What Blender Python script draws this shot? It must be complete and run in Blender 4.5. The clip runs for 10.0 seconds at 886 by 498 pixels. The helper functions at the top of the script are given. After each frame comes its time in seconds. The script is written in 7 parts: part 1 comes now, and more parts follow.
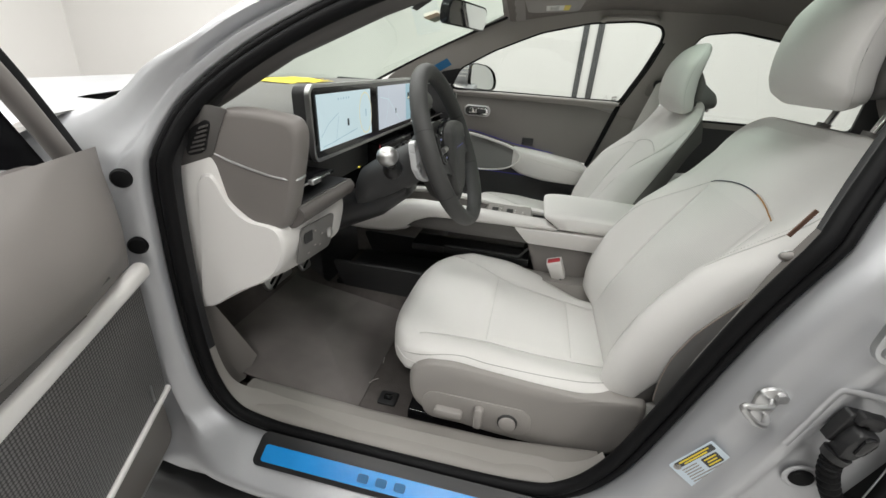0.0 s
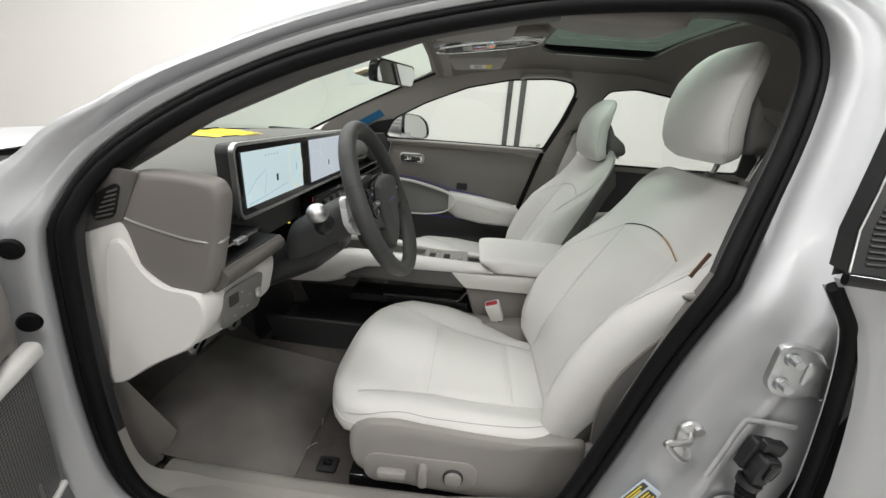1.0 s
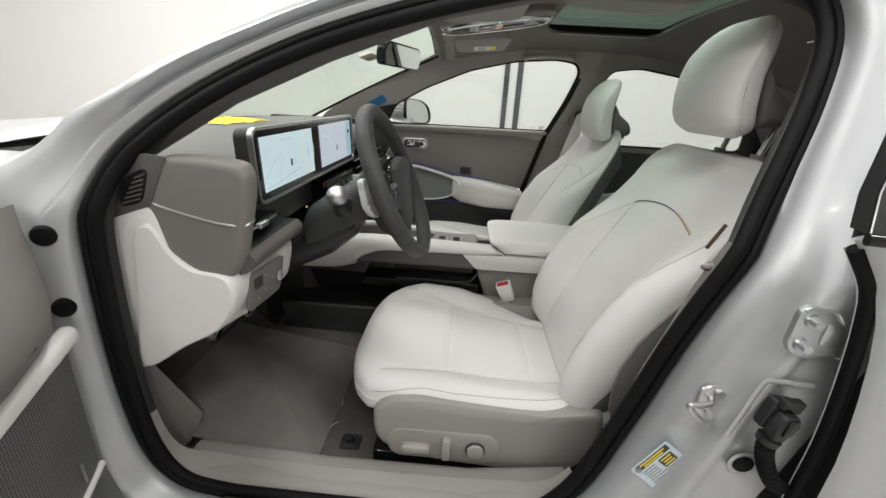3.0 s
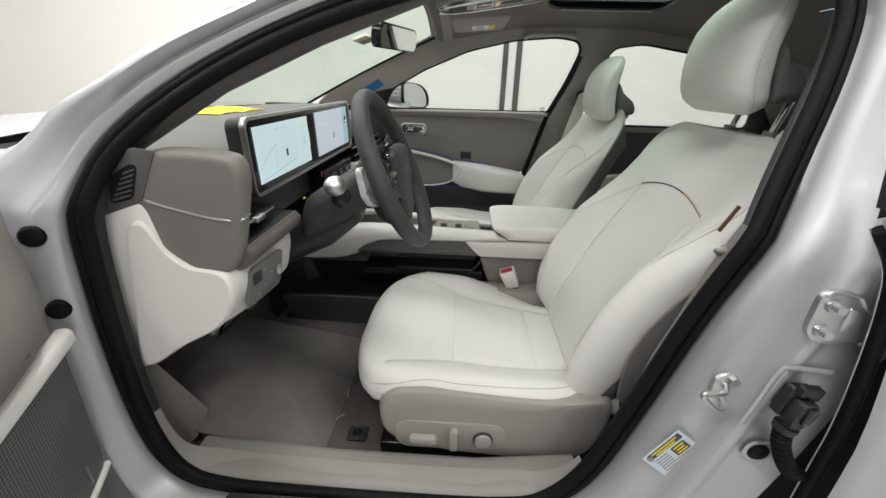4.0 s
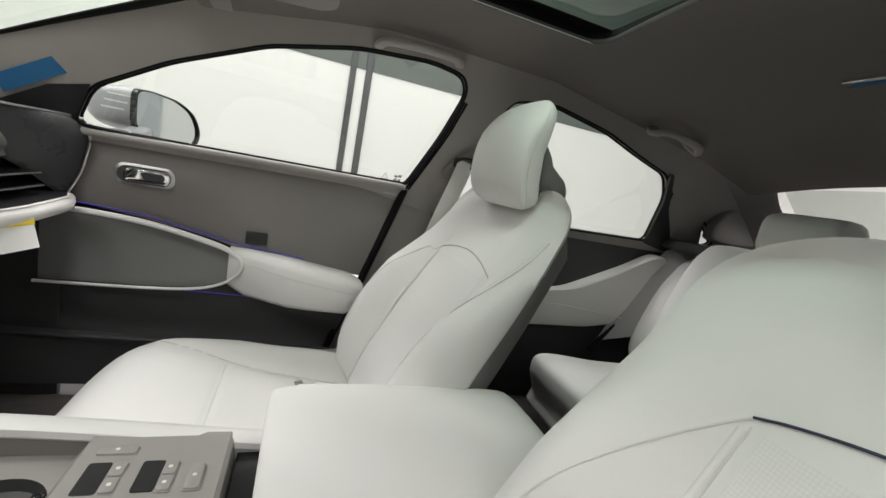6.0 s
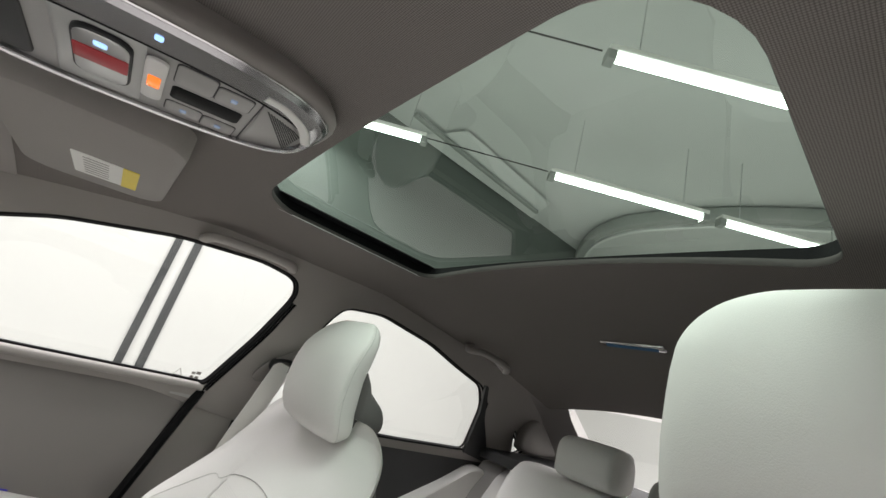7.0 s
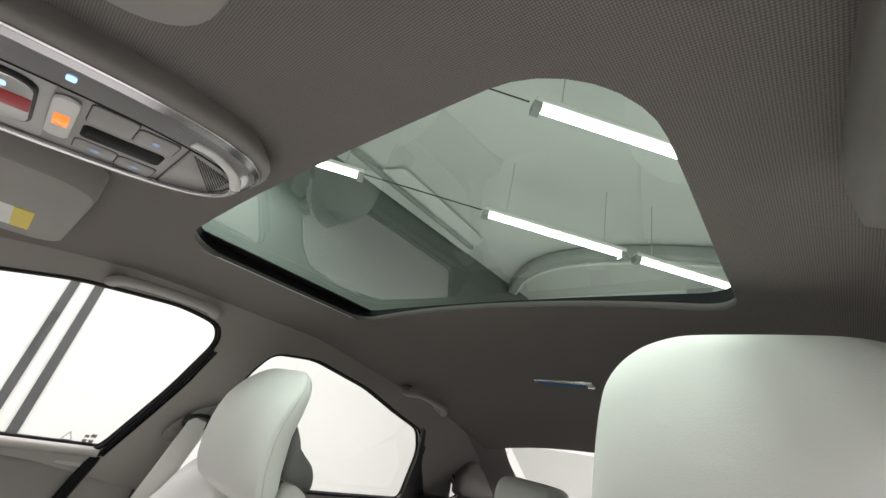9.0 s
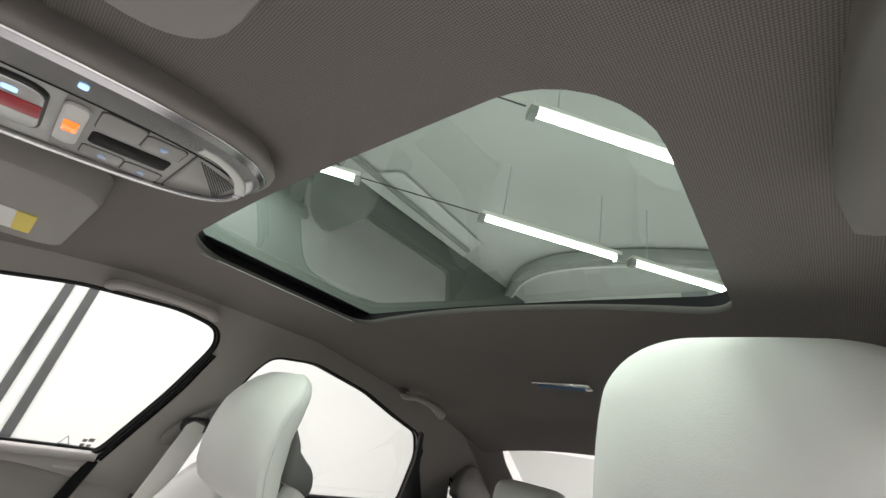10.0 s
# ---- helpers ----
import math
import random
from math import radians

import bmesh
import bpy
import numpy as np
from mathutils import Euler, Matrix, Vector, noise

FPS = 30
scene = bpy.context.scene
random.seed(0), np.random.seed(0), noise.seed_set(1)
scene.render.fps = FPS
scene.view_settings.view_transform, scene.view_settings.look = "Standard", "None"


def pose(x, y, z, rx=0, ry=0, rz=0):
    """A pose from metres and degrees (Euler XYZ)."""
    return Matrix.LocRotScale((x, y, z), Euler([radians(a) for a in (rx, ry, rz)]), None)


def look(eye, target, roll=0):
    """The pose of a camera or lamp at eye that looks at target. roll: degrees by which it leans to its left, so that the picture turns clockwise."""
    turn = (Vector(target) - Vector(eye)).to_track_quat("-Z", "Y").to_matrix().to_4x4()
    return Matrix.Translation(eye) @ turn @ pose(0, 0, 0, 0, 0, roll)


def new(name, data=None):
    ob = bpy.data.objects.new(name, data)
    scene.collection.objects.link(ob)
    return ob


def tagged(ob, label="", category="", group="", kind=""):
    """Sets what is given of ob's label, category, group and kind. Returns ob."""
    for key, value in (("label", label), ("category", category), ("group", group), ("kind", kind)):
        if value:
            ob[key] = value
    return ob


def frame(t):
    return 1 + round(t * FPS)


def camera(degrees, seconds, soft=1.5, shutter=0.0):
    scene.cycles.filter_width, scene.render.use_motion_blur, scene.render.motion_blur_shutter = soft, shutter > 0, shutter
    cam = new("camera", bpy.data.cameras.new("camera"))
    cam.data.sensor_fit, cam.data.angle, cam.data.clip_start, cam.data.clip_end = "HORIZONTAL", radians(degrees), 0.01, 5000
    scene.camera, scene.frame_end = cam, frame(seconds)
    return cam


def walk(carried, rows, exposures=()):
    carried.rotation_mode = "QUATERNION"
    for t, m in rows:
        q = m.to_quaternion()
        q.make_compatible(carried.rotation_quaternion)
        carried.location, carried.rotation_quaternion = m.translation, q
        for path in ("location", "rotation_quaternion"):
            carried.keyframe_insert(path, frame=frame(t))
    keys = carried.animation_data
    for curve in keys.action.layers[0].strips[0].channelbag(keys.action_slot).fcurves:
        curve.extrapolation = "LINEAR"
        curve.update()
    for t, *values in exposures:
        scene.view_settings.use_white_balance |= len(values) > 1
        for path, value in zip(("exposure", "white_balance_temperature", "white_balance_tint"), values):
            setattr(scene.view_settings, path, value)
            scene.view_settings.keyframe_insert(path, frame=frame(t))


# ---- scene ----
cam = camera(94.5, 10.0)
PATH = [
    (0, (0.172, -1.302, 1.095), (-0.168, 0.485, 0.263), 4.29),
    (0.5, (0.196, -1.296, 1.115), (0.043, 0.575, 0.424), 4.30),
    (1, (0.189, -1.294, 1.124), (0.093, 0.598, 0.485), 4.37),
    (1.5, (0.187, -1.292, 1.128), (0.097, 0.600, 0.484), 4.06),
    (2, (0.173, -1.303, 1.117), (0.087, 0.582, 0.454), 3.74),
    (3.5, (0.143, -1.317, 1.110), (0.072, 0.547, 0.390), 2.74),
    (4, (0.144, -1.293, 1.110), (0.065, 0.555, 0.348), 1.67),
    (4.5, (0.186, -1.135, 1.095), (0.113, 0.692, 0.283), 0.57),
    (5, (0.230, -0.891, 1.057), (0.182, 0.908, 0.184), -0.56),
    (5.5, (0.211, -0.605, 1.010), (0.461, 1.227, 0.247), 4.02),
    (6, (0.251, -0.425, 1.014), (0.928, 1.429, 0.691), 10.92),
    (6.2, (0.263, -0.406, 1.041), (1.088, 1.413, 0.943), 13.29),
    (7.3, (0.261, -0.410, 1.142), (1.420, 1.042, 1.884), 15.68),
    (7.5, (0.260, -0.408, 1.145), (1.438, 1.006, 1.928), 15.11),
    (8, (0.254, -0.408, 1.144), (1.465, 0.954, 1.966), 14.41),
    (8.5, (0.252, -0.411, 1.142), (1.492, 0.922, 1.970), 13.83),
    (9, (0.254, -0.411, 1.143), (1.512, 0.898, 1.979), 13.50),
    (9.5, (0.249, -0.412, 1.141), (1.512, 0.888, 1.984), 13.42),
    (10, (0.245, -0.411, 1.140), (1.510, 0.883, 1.994), 13.32),
]
walk(cam, [(t, look(eye, target, roll)) for t, eye, target, roll in PATH], [(0.0, -0.15, 6500, 10), (2.0, -0.20, 6500, 10), (4.5, -0.13, 6500, 9), (5.0, -0.10, 6500, 10), (5.5, -0.10, 6500, 11), (6.0, -0.03, 6500, 12), (7.3, 0.24, 6500, 16), (8.0, 0.34, 6500, 16), (10.0, 0.42, 6500, 16)])

# ---- world, light, exposure ----
world = bpy.data.worlds.new("studio_air")
scene.world = world
world.use_nodes = True
world.node_tree.nodes["Background"].inputs[0].default_value = (0.95, 1.0, 0.97, 1)
world.node_tree.nodes["Background"].inputs[1].default_value = 0.12
scene.view_settings.exposure = 0.0

ROW = Vector((0.79, -0.61, 0)).normalized()   # the tubes run askew to the car
CROSS = Vector((0.61, 0.79, 0)).normalized()


def area_lamp(name, p, size_x, size_y, watts, colour):
    data = bpy.data.lights.new(name, "AREA")
    data.shape, data.size, data.size_y, data.energy, data.color = "RECTANGLE", size_x, size_y, watts, colour
    ob = new(name, data)
    ob.matrix_world = Matrix.Translation(p) @ Matrix.Rotation(math.atan2(ROW.y, ROW.x), 4, "Z")
    return ob


# ---- materials ----
def mat(name, base, rough=0.5, metal=0.0, spread=0.06, scale=12.0, bump=0.0, bscale=400.0, coat=0.0, spec=0.5):
    """A surface with slow stains, fine grain and relief at real size."""
    m = bpy.data.materials.new(name)
    m.use_nodes = True
    nt = m.node_tree
    b = nt.nodes["Principled BSDF"]
    b.inputs["Metallic"].default_value = metal
    b.inputs["Coat Weight"].default_value = coat
    b.inputs["Coat Roughness"].default_value = 0.06
    b.inputs["Specular IOR Level"].default_value = spec
    co = nt.nodes.new("ShaderNodeTexCoord")
    n1 = nt.nodes.new("ShaderNodeTexNoise")
    n1.inputs["Scale"].default_value, n1.inputs["Detail"].default_value = scale, 5
    nt.links.new(co.outputs["Object"], n1.inputs["Vector"])
    mix = nt.nodes.new("ShaderNodeMix")
    mix.data_type = "RGBA"
    mix.inputs[6].default_value = (*[c * (1 - spread) for c in base], 1)
    mix.inputs[7].default_value = (*[min(1, c * (1 + spread)) for c in base], 1)
    nt.links.new(n1.outputs["Fac"], mix.inputs[0])
    nt.links.new(mix.outputs[2], b.inputs["Base Color"])
    rr = nt.nodes.new("ShaderNodeMapRange")
    rr.inputs[3].default_value, rr.inputs[4].default_value = max(0, rough - 0.06), min(1, rough + 0.06)
    nt.links.new(n1.outputs["Fac"], rr.inputs[0])
    nt.links.new(rr.outputs[0], b.inputs["Roughness"])
    if bump:
        n2 = nt.nodes.new("ShaderNodeTexNoise")
        n2.inputs["Scale"].default_value, n2.inputs["Detail"].default_value = bscale, 3
        nt.links.new(co.outputs["Object"], n2.inputs["Vector"])
        bp = nt.nodes.new("ShaderNodeBump")
        bp.inputs["Strength"].default_value, bp.inputs["Distance"].default_value = bump, 0.002
        nt.links.new(n2.outputs["Fac"], bp.inputs["Height"])
        nt.links.new(bp.outputs[0], b.inputs["Normal"])
    return m


def woven(m, pitch, strength, dark=0.75, turn=(0, 0, 0)):
    """Adds a weave or mesh of that pitch in metres to a material, as colour and relief."""
    nt = m.node_tree
    b = nt.nodes["Principled BSDF"]
    co = nt.nodes.new("ShaderNodeTexCoord")
    v = nt.nodes.new("ShaderNodeTexVoronoi")
    v.voronoi_dimensions = "2D"
    mp = nt.nodes.new("ShaderNodeMapping")
    mp.inputs["Rotation"].default_value = [radians(a) for a in turn]
    nt.links.new(co.outputs["Object"], mp.inputs["Vector"])
    v.inputs["Scale"].default_value, v.inputs["Randomness"].default_value = 1 / pitch, 0.08
    nt.links.new(mp.outputs[0], v.inputs["Vector"])
    src = b.inputs["Base Color"].links[0].from_socket
    mul = nt.nodes.new("ShaderNodeMix")
    mul.data_type, mul.blend_type = "RGBA", "MULTIPLY"
    mul.inputs[0].default_value = 1
    ramp = nt.nodes.new("ShaderNodeMapRange")
    ramp.inputs[1].default_value, ramp.inputs[2].default_value = 0.25, 0.55
    ramp.inputs[3].default_value, ramp.inputs[4].default_value = 1.0, dark
    nt.links.new(v.outputs["Distance"], ramp.inputs[0])
    nt.links.new(src, mul.inputs[6])
    nt.links.new(ramp.outputs[0], mul.inputs[7])
    nt.links.new(mul.outputs[2], b.inputs["Base Color"])
    bp = nt.nodes.new("ShaderNodeBump")
    bp.inputs["Strength"].default_value, bp.inputs["Distance"].default_value = strength, pitch * 0.5
    bp.invert = True
    nt.links.new(v.outputs["Distance"], bp.inputs["Height"])
    nt.links.new(bp.outputs[0], b.inputs["Normal"])
    return m


def glow(name, colour, strength):
    m = bpy.data.materials.new(name)
    m.use_nodes = True
    b = m.node_tree.nodes["Principled BSDF"]
    b.inputs["Base Color"].default_value = (*[c * 0.3 for c in colour], 1)
    b.inputs["Emission Color"].default_value = (*colour, 1)
    b.inputs["Emission Strength"].default_value = strength
    b.inputs["Roughness"].default_value = 0.2
    return m


def glass(name, tint, gloss=0.06):
    """A thin pane: it lets light straight through with a tint and mirrors a little of the room."""
    m = bpy.data.materials.new(name)
    m.use_nodes = True
    nt = m.node_tree
    out = nt.nodes["Material Output"]
    nt.nodes.remove(nt.nodes["Principled BSDF"])
    tr = nt.nodes.new("ShaderNodeBsdfTransparent")
    tr.inputs[0].default_value = (*tint, 1)
    gl = nt.nodes.new("ShaderNodeBsdfGlossy")
    gl.inputs["Roughness"].default_value = 0.0
    lw = nt.nodes.new("ShaderNodeLayerWeight")
    lw.inputs[0].default_value = 0.5
    pw = nt.nodes.new("ShaderNodeMath")
    pw.operation = "POWER"
    pw.inputs[1].default_value = 5
    fr = nt.nodes.new("ShaderNodeMapRange")
    fr.inputs[3].default_value, fr.inputs[4].default_value = gloss, 0.6
    nt.links.new(lw.outputs["Facing"], pw.inputs[0])
    nt.links.new(pw.outputs[0], fr.inputs[0])
    mx = nt.nodes.new("ShaderNodeMixShader")
    nt.links.new(fr.outputs[0], mx.inputs[0])
    nt.links.new(tr.outputs[0], mx.inputs[1])
    nt.links.new(gl.outputs[0], mx.inputs[2])
    nt.links.new(mx.outputs[0], out.inputs[0])
    return m


PAINT = mat("silver_paint", (0.455, 0.460, 0.475), 0.42, 0.50, 0.02, 6, 0.03, 1500, coat=0.12)
LEATHER = mat("pale_leather", (0.75, 0.735, 0.715), 0.6, 0, 0.025, 9, 0.16, 900, spec=0.3)
LEATHER_MID = mat("grey_leather", (0.34, 0.33, 0.315), 0.5, 0, 0.04, 9, 0.2, 700)
PERF = woven(mat("perforated_leather", (0.75, 0.735, 0.715), 0.52, 0, 0.025, 9), 0.0030, 0.12, 0.93, (0, 90, 0))
SEATBACK = mat("seat_back_cloth", (0.17, 0.165, 0.16), 0.75, 0, 0.06, 14, 0.25, 900)
TAUPE = mat("taupe_soft_plastic", (0.185, 0.170, 0.160), 0.5, 0, 0.04, 10, 0.14, 900)
TAUPE_SEAT = mat("taupe_seat_plastic", (0.315, 0.297, 0.28), 0.5, 0, 0.04, 10, 0.12, 900)
DARK = mat("charcoal_soft_plastic", (0.036, 0.036, 0.037), 0.6, 0, 0.06, 12, 0.16, 900)
DASHTOP = mat("dash_top_grain", (0.13, 0.13, 0.123), 0.6, 0, 0.06, 12, 0.2, 900)
BLACK = mat("black_plastic", (0.012, 0.012, 0.013), 0.42, 0, 0.15, 20, 0.08, 900)
GLOSS = mat("gloss_black", (0.008, 0.008, 0.009), 0.09, 0, 0.1, 10)
RUBBER = mat("black_rubber", (0.006, 0.006, 0.0065), 0.55, 0, 0.2, 14, 0.1, 300, spec=0.12)
TRIM = mat("light_trim_plastic", (0.76, 0.74, 0.72), 0.45, 0, 0.025, 9, 0.1, 900)
CARPET = mat("taupe_carpet", (0.108, 0.097, 0.092), 0.98, 0, 0.28, 30, 1.0, 900, spec=0.1)
SILLMAT = mat("sill_trim_plastic", (0.24, 0.225, 0.21), 0.5, 0, 0.05, 10, 0.15, 800)
HEADLINE = woven(mat("headliner_weave", (0.262, 0.238, 0.223), 0.95, 0, 0.05, 6, spec=0.1), 0.0017, 0.35, 0.55)
HEADPLAIN = mat("headliner_plastic", (0.30, 0.278, 0.262), 0.7, 0, 0.05, 8, 0.15, 900)
CHROME = mat("chrome", (0.80, 0.80, 0.80), 0.09, 1, 0.03, 20)
SATIN = mat("satin_silver", (0.58, 0.58, 0.58), 0.36, 1, 0.04, 20)
WHEELSKIN = mat("wheel_leather", (0.048, 0.048, 0.047), 0.55, 0, 0.05, 12, 0.2, 900)
WALLPAINT = mat("white_wall_paint", (0.80, 0.785, 0.768), 0.8, 0, 0.02, 0.7, 0.05, 60)
FLOORPAINT = mat("grey_floor_paint", (0.55, 0.54, 0.53), 0.35, 0, 0.08, 1.5, 0.05, 80)
CEILPAINT = mat("ceiling_paint", (0.60, 0.61, 0.59), 0.85, 0, 0.12, 0.8, 0.1, 30)
CEILWHITE = mat("ceiling_white", (0.74, 0.75, 0.73), 0.8, 0, 0.03, 1.5)
CEILDARK = mat("ceiling_grey", (0.30, 0.315, 0.30), 0.7, 0, 0.05, 1.5)
STRIPE = mat("dark_wall_strip", (0.06, 0.062, 0.064), 0.5, 0, 0.15, 6)
YELLOW = mat("yellow_paper", (0.78, 0.66, 0.08), 0.9, 0, 0.08, 30, 0.5, 500)
YLABEL = mat("yellow_label", (0.80, 0.62, 0.05), 0.5, 0, 0.05, 30)
PAPER = mat("white_label", (0.78, 0.77, 0.74), 0.5, 0, 0.04, 30)
INK = mat("dark_print", (0.05, 0.05, 0.05), 0.6)
BLUEFILM = mat("blue_film", (0.01, 0.24, 0.62), 0.25, 0, 0.18, 9, 0.25, 60)
BLUETAPE = mat("blue_tape", (0.015, 0.12, 0.27), 0.55, 0, 0.1, 20, 0.1, 200)
RED = mat("red_button", (0.45, 0.03, 0.04), 0.4, 0, 0.05, 20)
ORANGE = mat("orange_thread", (0.50, 0.27, 0.11), 0.8, 0, 0.1, 60)
NAVY = mat("navy_thread", (0.03, 0.035, 0.06), 0.8, 0, 0.1, 60)
BROWN = mat("brown_tag", (0.20, 0.11, 0.08), 0.7, 0, 0.1, 60, 0.2, 900)
SEAM = mat("seam_shadow_thread", (0.66, 0.65, 0.63), 0.85, 0, 0.05, 60)
BELT = mat("belt_webbing", (0.66, 0.65, 0.62), 0.8, 0, 0.04, 60, 0.35, 1200)
GRILLE = woven(mat("speaker_grille_metal", (0.20, 0.195, 0.19), 0.45, 0.3, 0.04, 20), 0.0052, 0.6, 0.25, (0, 90, 0))
PALESCUFF = mat("pale_scuff", (0.45, 0.43, 0.41), 0.6)
CLEARFILM = mat("clear_film", (0.34, 0.33, 0.32), 0.12, 0, 0.1, 6, 0.5, 25)
GLASS = glass("clear_glass", (0.665, 0.70, 0.675))
WINDSCREEN = glass("green_windscreen", (0.66, 0.74, 0.68), 0.12)
ROOFGLASS = glass("tinted_roof_glass", (0.50, 0.605, 0.54), 0.06)
DARKPANE = mat("dark_tinted_pane", (0.006, 0.006, 0.007), 0.25, 0, 0.1, 8, spec=0.1)
UNDER = mat("dark_taupe_plastic", (0.10, 0.094, 0.09), 0.55, 0, 0.05, 10, 0.12, 900)
POCKET = mat("pocket_lining", (0.20, 0.20, 0.195), 0.7, 0, 0.04, 10, 0.2, 900)
MIRROR = mat("mirror_silver", (0.88, 0.90, 0.90), 0.01, 1, 0.005)
TUBE = glow("tube_white", (0.93, 1.0, 0.93), 14)
SCREEN = glow("screen_pale", (0.72, 0.90, 0.95), 0.70)
SCREEN2 = glow("screen_grey", (0.72, 0.79, 0.88), 0.62)
SCREENBLUE = glow("screen_blue", (0.45, 0.68, 0.78), 0.6)
SCREENYEL = glow("screen_yellow", (0.88, 0.84, 0.55), 0.7)
SCREENINK = glow("screen_ink", (0.05, 0.07, 0.08), 0.4)
ICONBLUE = glow("icon_blue", (0.35, 0.60, 1.0), 1.3)
ICONVIOLET = glow("icon_violet", (0.25, 0.25, 1.0), 0.9)
ICONAMBER = glow("icon_amber", (1.0, 0.22, 0.03), 1.0)
AMBIENT = glow("ambient_violet", (0.16, 0.14, 0.9), 0.10)


# ---- mesh helpers ----
def part(name, bm, material, parent=None, label="", sharp=38, flat=False):
    """Links a bmesh as one mesh object, under a thing or part if given."""
    bmesh.ops.remove_doubles(bm, verts=bm.verts, dist=1e-5)
    bmesh.ops.recalc_face_normals(bm, faces=bm.faces)
    lim = radians(sharp)
    for e in bm.edges:
        e.smooth = len(e.link_faces) == 2 and e.calc_face_angle(0) < lim
    for f in bm.faces:
        f.smooth = not flat
    me = bpy.data.meshes.new(name)
    bm.to_mesh(me)
    bm.free()
    me.materials.append(material)
    ob = new(name, me)
    if parent is not None:
        ob.parent = parent
    if label:
        ob["label"] = label
    return ob


def thing(name, label, category, group="", kind="", at=(0, 0, 0)):
    ob = new(name)
    ob.location = at
    ob.empty_display_size = 0.05
    return tagged(ob, label, category, group, kind)


def under(ob, parent):
    """Parents a part built in world places under a thing that stands elsewhere."""
    ob.parent = parent
    ob.matrix_parent_inverse = Matrix.Translation(parent.location).inverted()
    return ob


def spline(pts, n=8, closed=False):
    """Catmull-Rom through points of any dimension."""
    P = [Vector(p) for p in pts]
    out, m = [], len(P)
    for i in range(m if closed else m - 1):
        a, b = P[i], P[(i + 1) % m]
        p0 = P[(i - 1) % m] if closed or i > 0 else a + (a - b)
        p3 = P[(i + 2) % m] if closed or i < m - 2 else b + (b - a)
        for k in range(n):
            t = k / n
            out.append(0.5 * ((2 * a) + (b - p0) * t + (2 * p0 - 5 * a + 4 * b - p3) * t * t + (3 * a - p0 - 3 * b + p3) * t ** 3))
    if not closed:
        out.append(P[-1])
    return out


def loft(loops, closed=True, caps=True, bm=None):
    """Skins loops of equal length; closed: each loop closes on itself."""
    bm = bm or bmesh.new()
    rows = [[bm.verts.new(p) for p in loop] for loop in loops]
    n = len(rows[0])
    for a, b in zip(rows, rows[1:]):
        for i in range(n if closed else n - 1):
            j = (i + 1) % n
            try:
                bm.faces.new((a[i], a[j], b[j], b[i]))
            except ValueError:
                pass
    if caps and closed:
        for r in (rows[0], rows[-1]):
            try:
                bm.faces.new(r)
            except ValueError:
                pass
    return bm


def sweep(path, prof, up=(0, 0, 1), bm=None, closed=False, caps=True):
    """Sweeps a 2D profile (side, up) along a 3D path."""
    P = [Vector(p) for p in path]
    loops, m = [], len(P)
    for i, p in enumerate(P):
        d = (P[(i + 1) % m] - P[i - 1]) if closed else (P[min(i + 1, m - 1)] - P[max(i - 1, 0)])
        d.normalize()
        u = Vector(up)
        s = d.cross(u)
        if s.length < 1e-4:
            s = d.cross(Vector((1, 0, 0.01)))
        s.normalize()
        v = s.cross(d)
        loops.append([p + s * a + v * b for a, b in prof])
    if closed:
        loops.append(loops[0])
    return loft(loops, True, caps and not closed, bm)


def ring(r, n=10, r2=None):
    return [(r * math.cos(2 * math.pi * k / n), (r2 or r) * math.sin(2 * math.pi * k / n)) for k in range(n)]


def rrect(w, h, r, n=5, cx=0.0, cy=0.0):
    """Rounded rectangle, counter-clockwise, as 2D points."""
    out = []
    for sx, sy, a0 in ((1, 1, 0), (-1, 1, 90), (-1, -1, 180), (1, -1, 270)):
        for k in range(n + 1):
            a = radians(a0 + 90 * k / n)
            out.append((cx + sx * (w / 2 - r) + r * math.cos(a), cy + sy * (h / 2 - r) + r * math.sin(a)))
    return out


def plate(pts2, frame3, thick, bev=0.0, bm=None):
    """A flat or bevelled plate: 2D outline laid by frame3 = (origin, u, v, n), front face at n * thick."""
    o, u, v, n = (Vector(a) for a in frame3)
    c = Vector((sum(p[0] for p in pts2) / len(pts2), sum(p[1] for p in pts2) / len(pts2)))

    def at(k, h):
        res = []
        for p in pts2:
            q = Vector(p) - c
            q = c + q * max(0, (q.length - k)) / max(q.length, 1e-6)
            res.append(o + u * q.x + v * q.y + n * h)
        return res
    loops = [at(0, 0), at(0, thick - bev)]
    if bev:
        loops += [at(bev * 0.3, thick - bev * 0.3), at(bev, thick)]
    return loft(loops, bm=bm)


def box(lo, hi, bev=0.0, bm=None):
    bm2 = bmesh.new()
    bmesh.ops.create_cube(bm2, size=1)
    lo, hi = Vector(lo), Vector(hi)
    for v in bm2.verts:
        v.co = Vector((lo[i] + (v.co[i] + 0.5) * (hi[i] - lo[i]) for i in range(3)))
    if bev:
        bmesh.ops.bevel(bm2, geom=bm2.edges, offset=bev, segments=3, affect="EDGES", profile=0.6)
    if bm is None:
        return bm2
    me = bpy.data.meshes.new("tmp")
    bm2.to_mesh(me)
    bm.from_mesh(me)
    bpy.data.meshes.remove(me)
    bm2.free()
    return bm


def ball(c, r, bm=None, seg=16):
    bm = bm or bmesh.new()
    bmesh.ops.create_uvsphere(bm, u_segments=seg, v_segments=seg // 2 + 2, radius=1,
                              matrix=Matrix.Translation(c) @ Matrix.Diagonal((*(r if hasattr(r, "__len__") else (r, r, r)), 1)))
    return bm


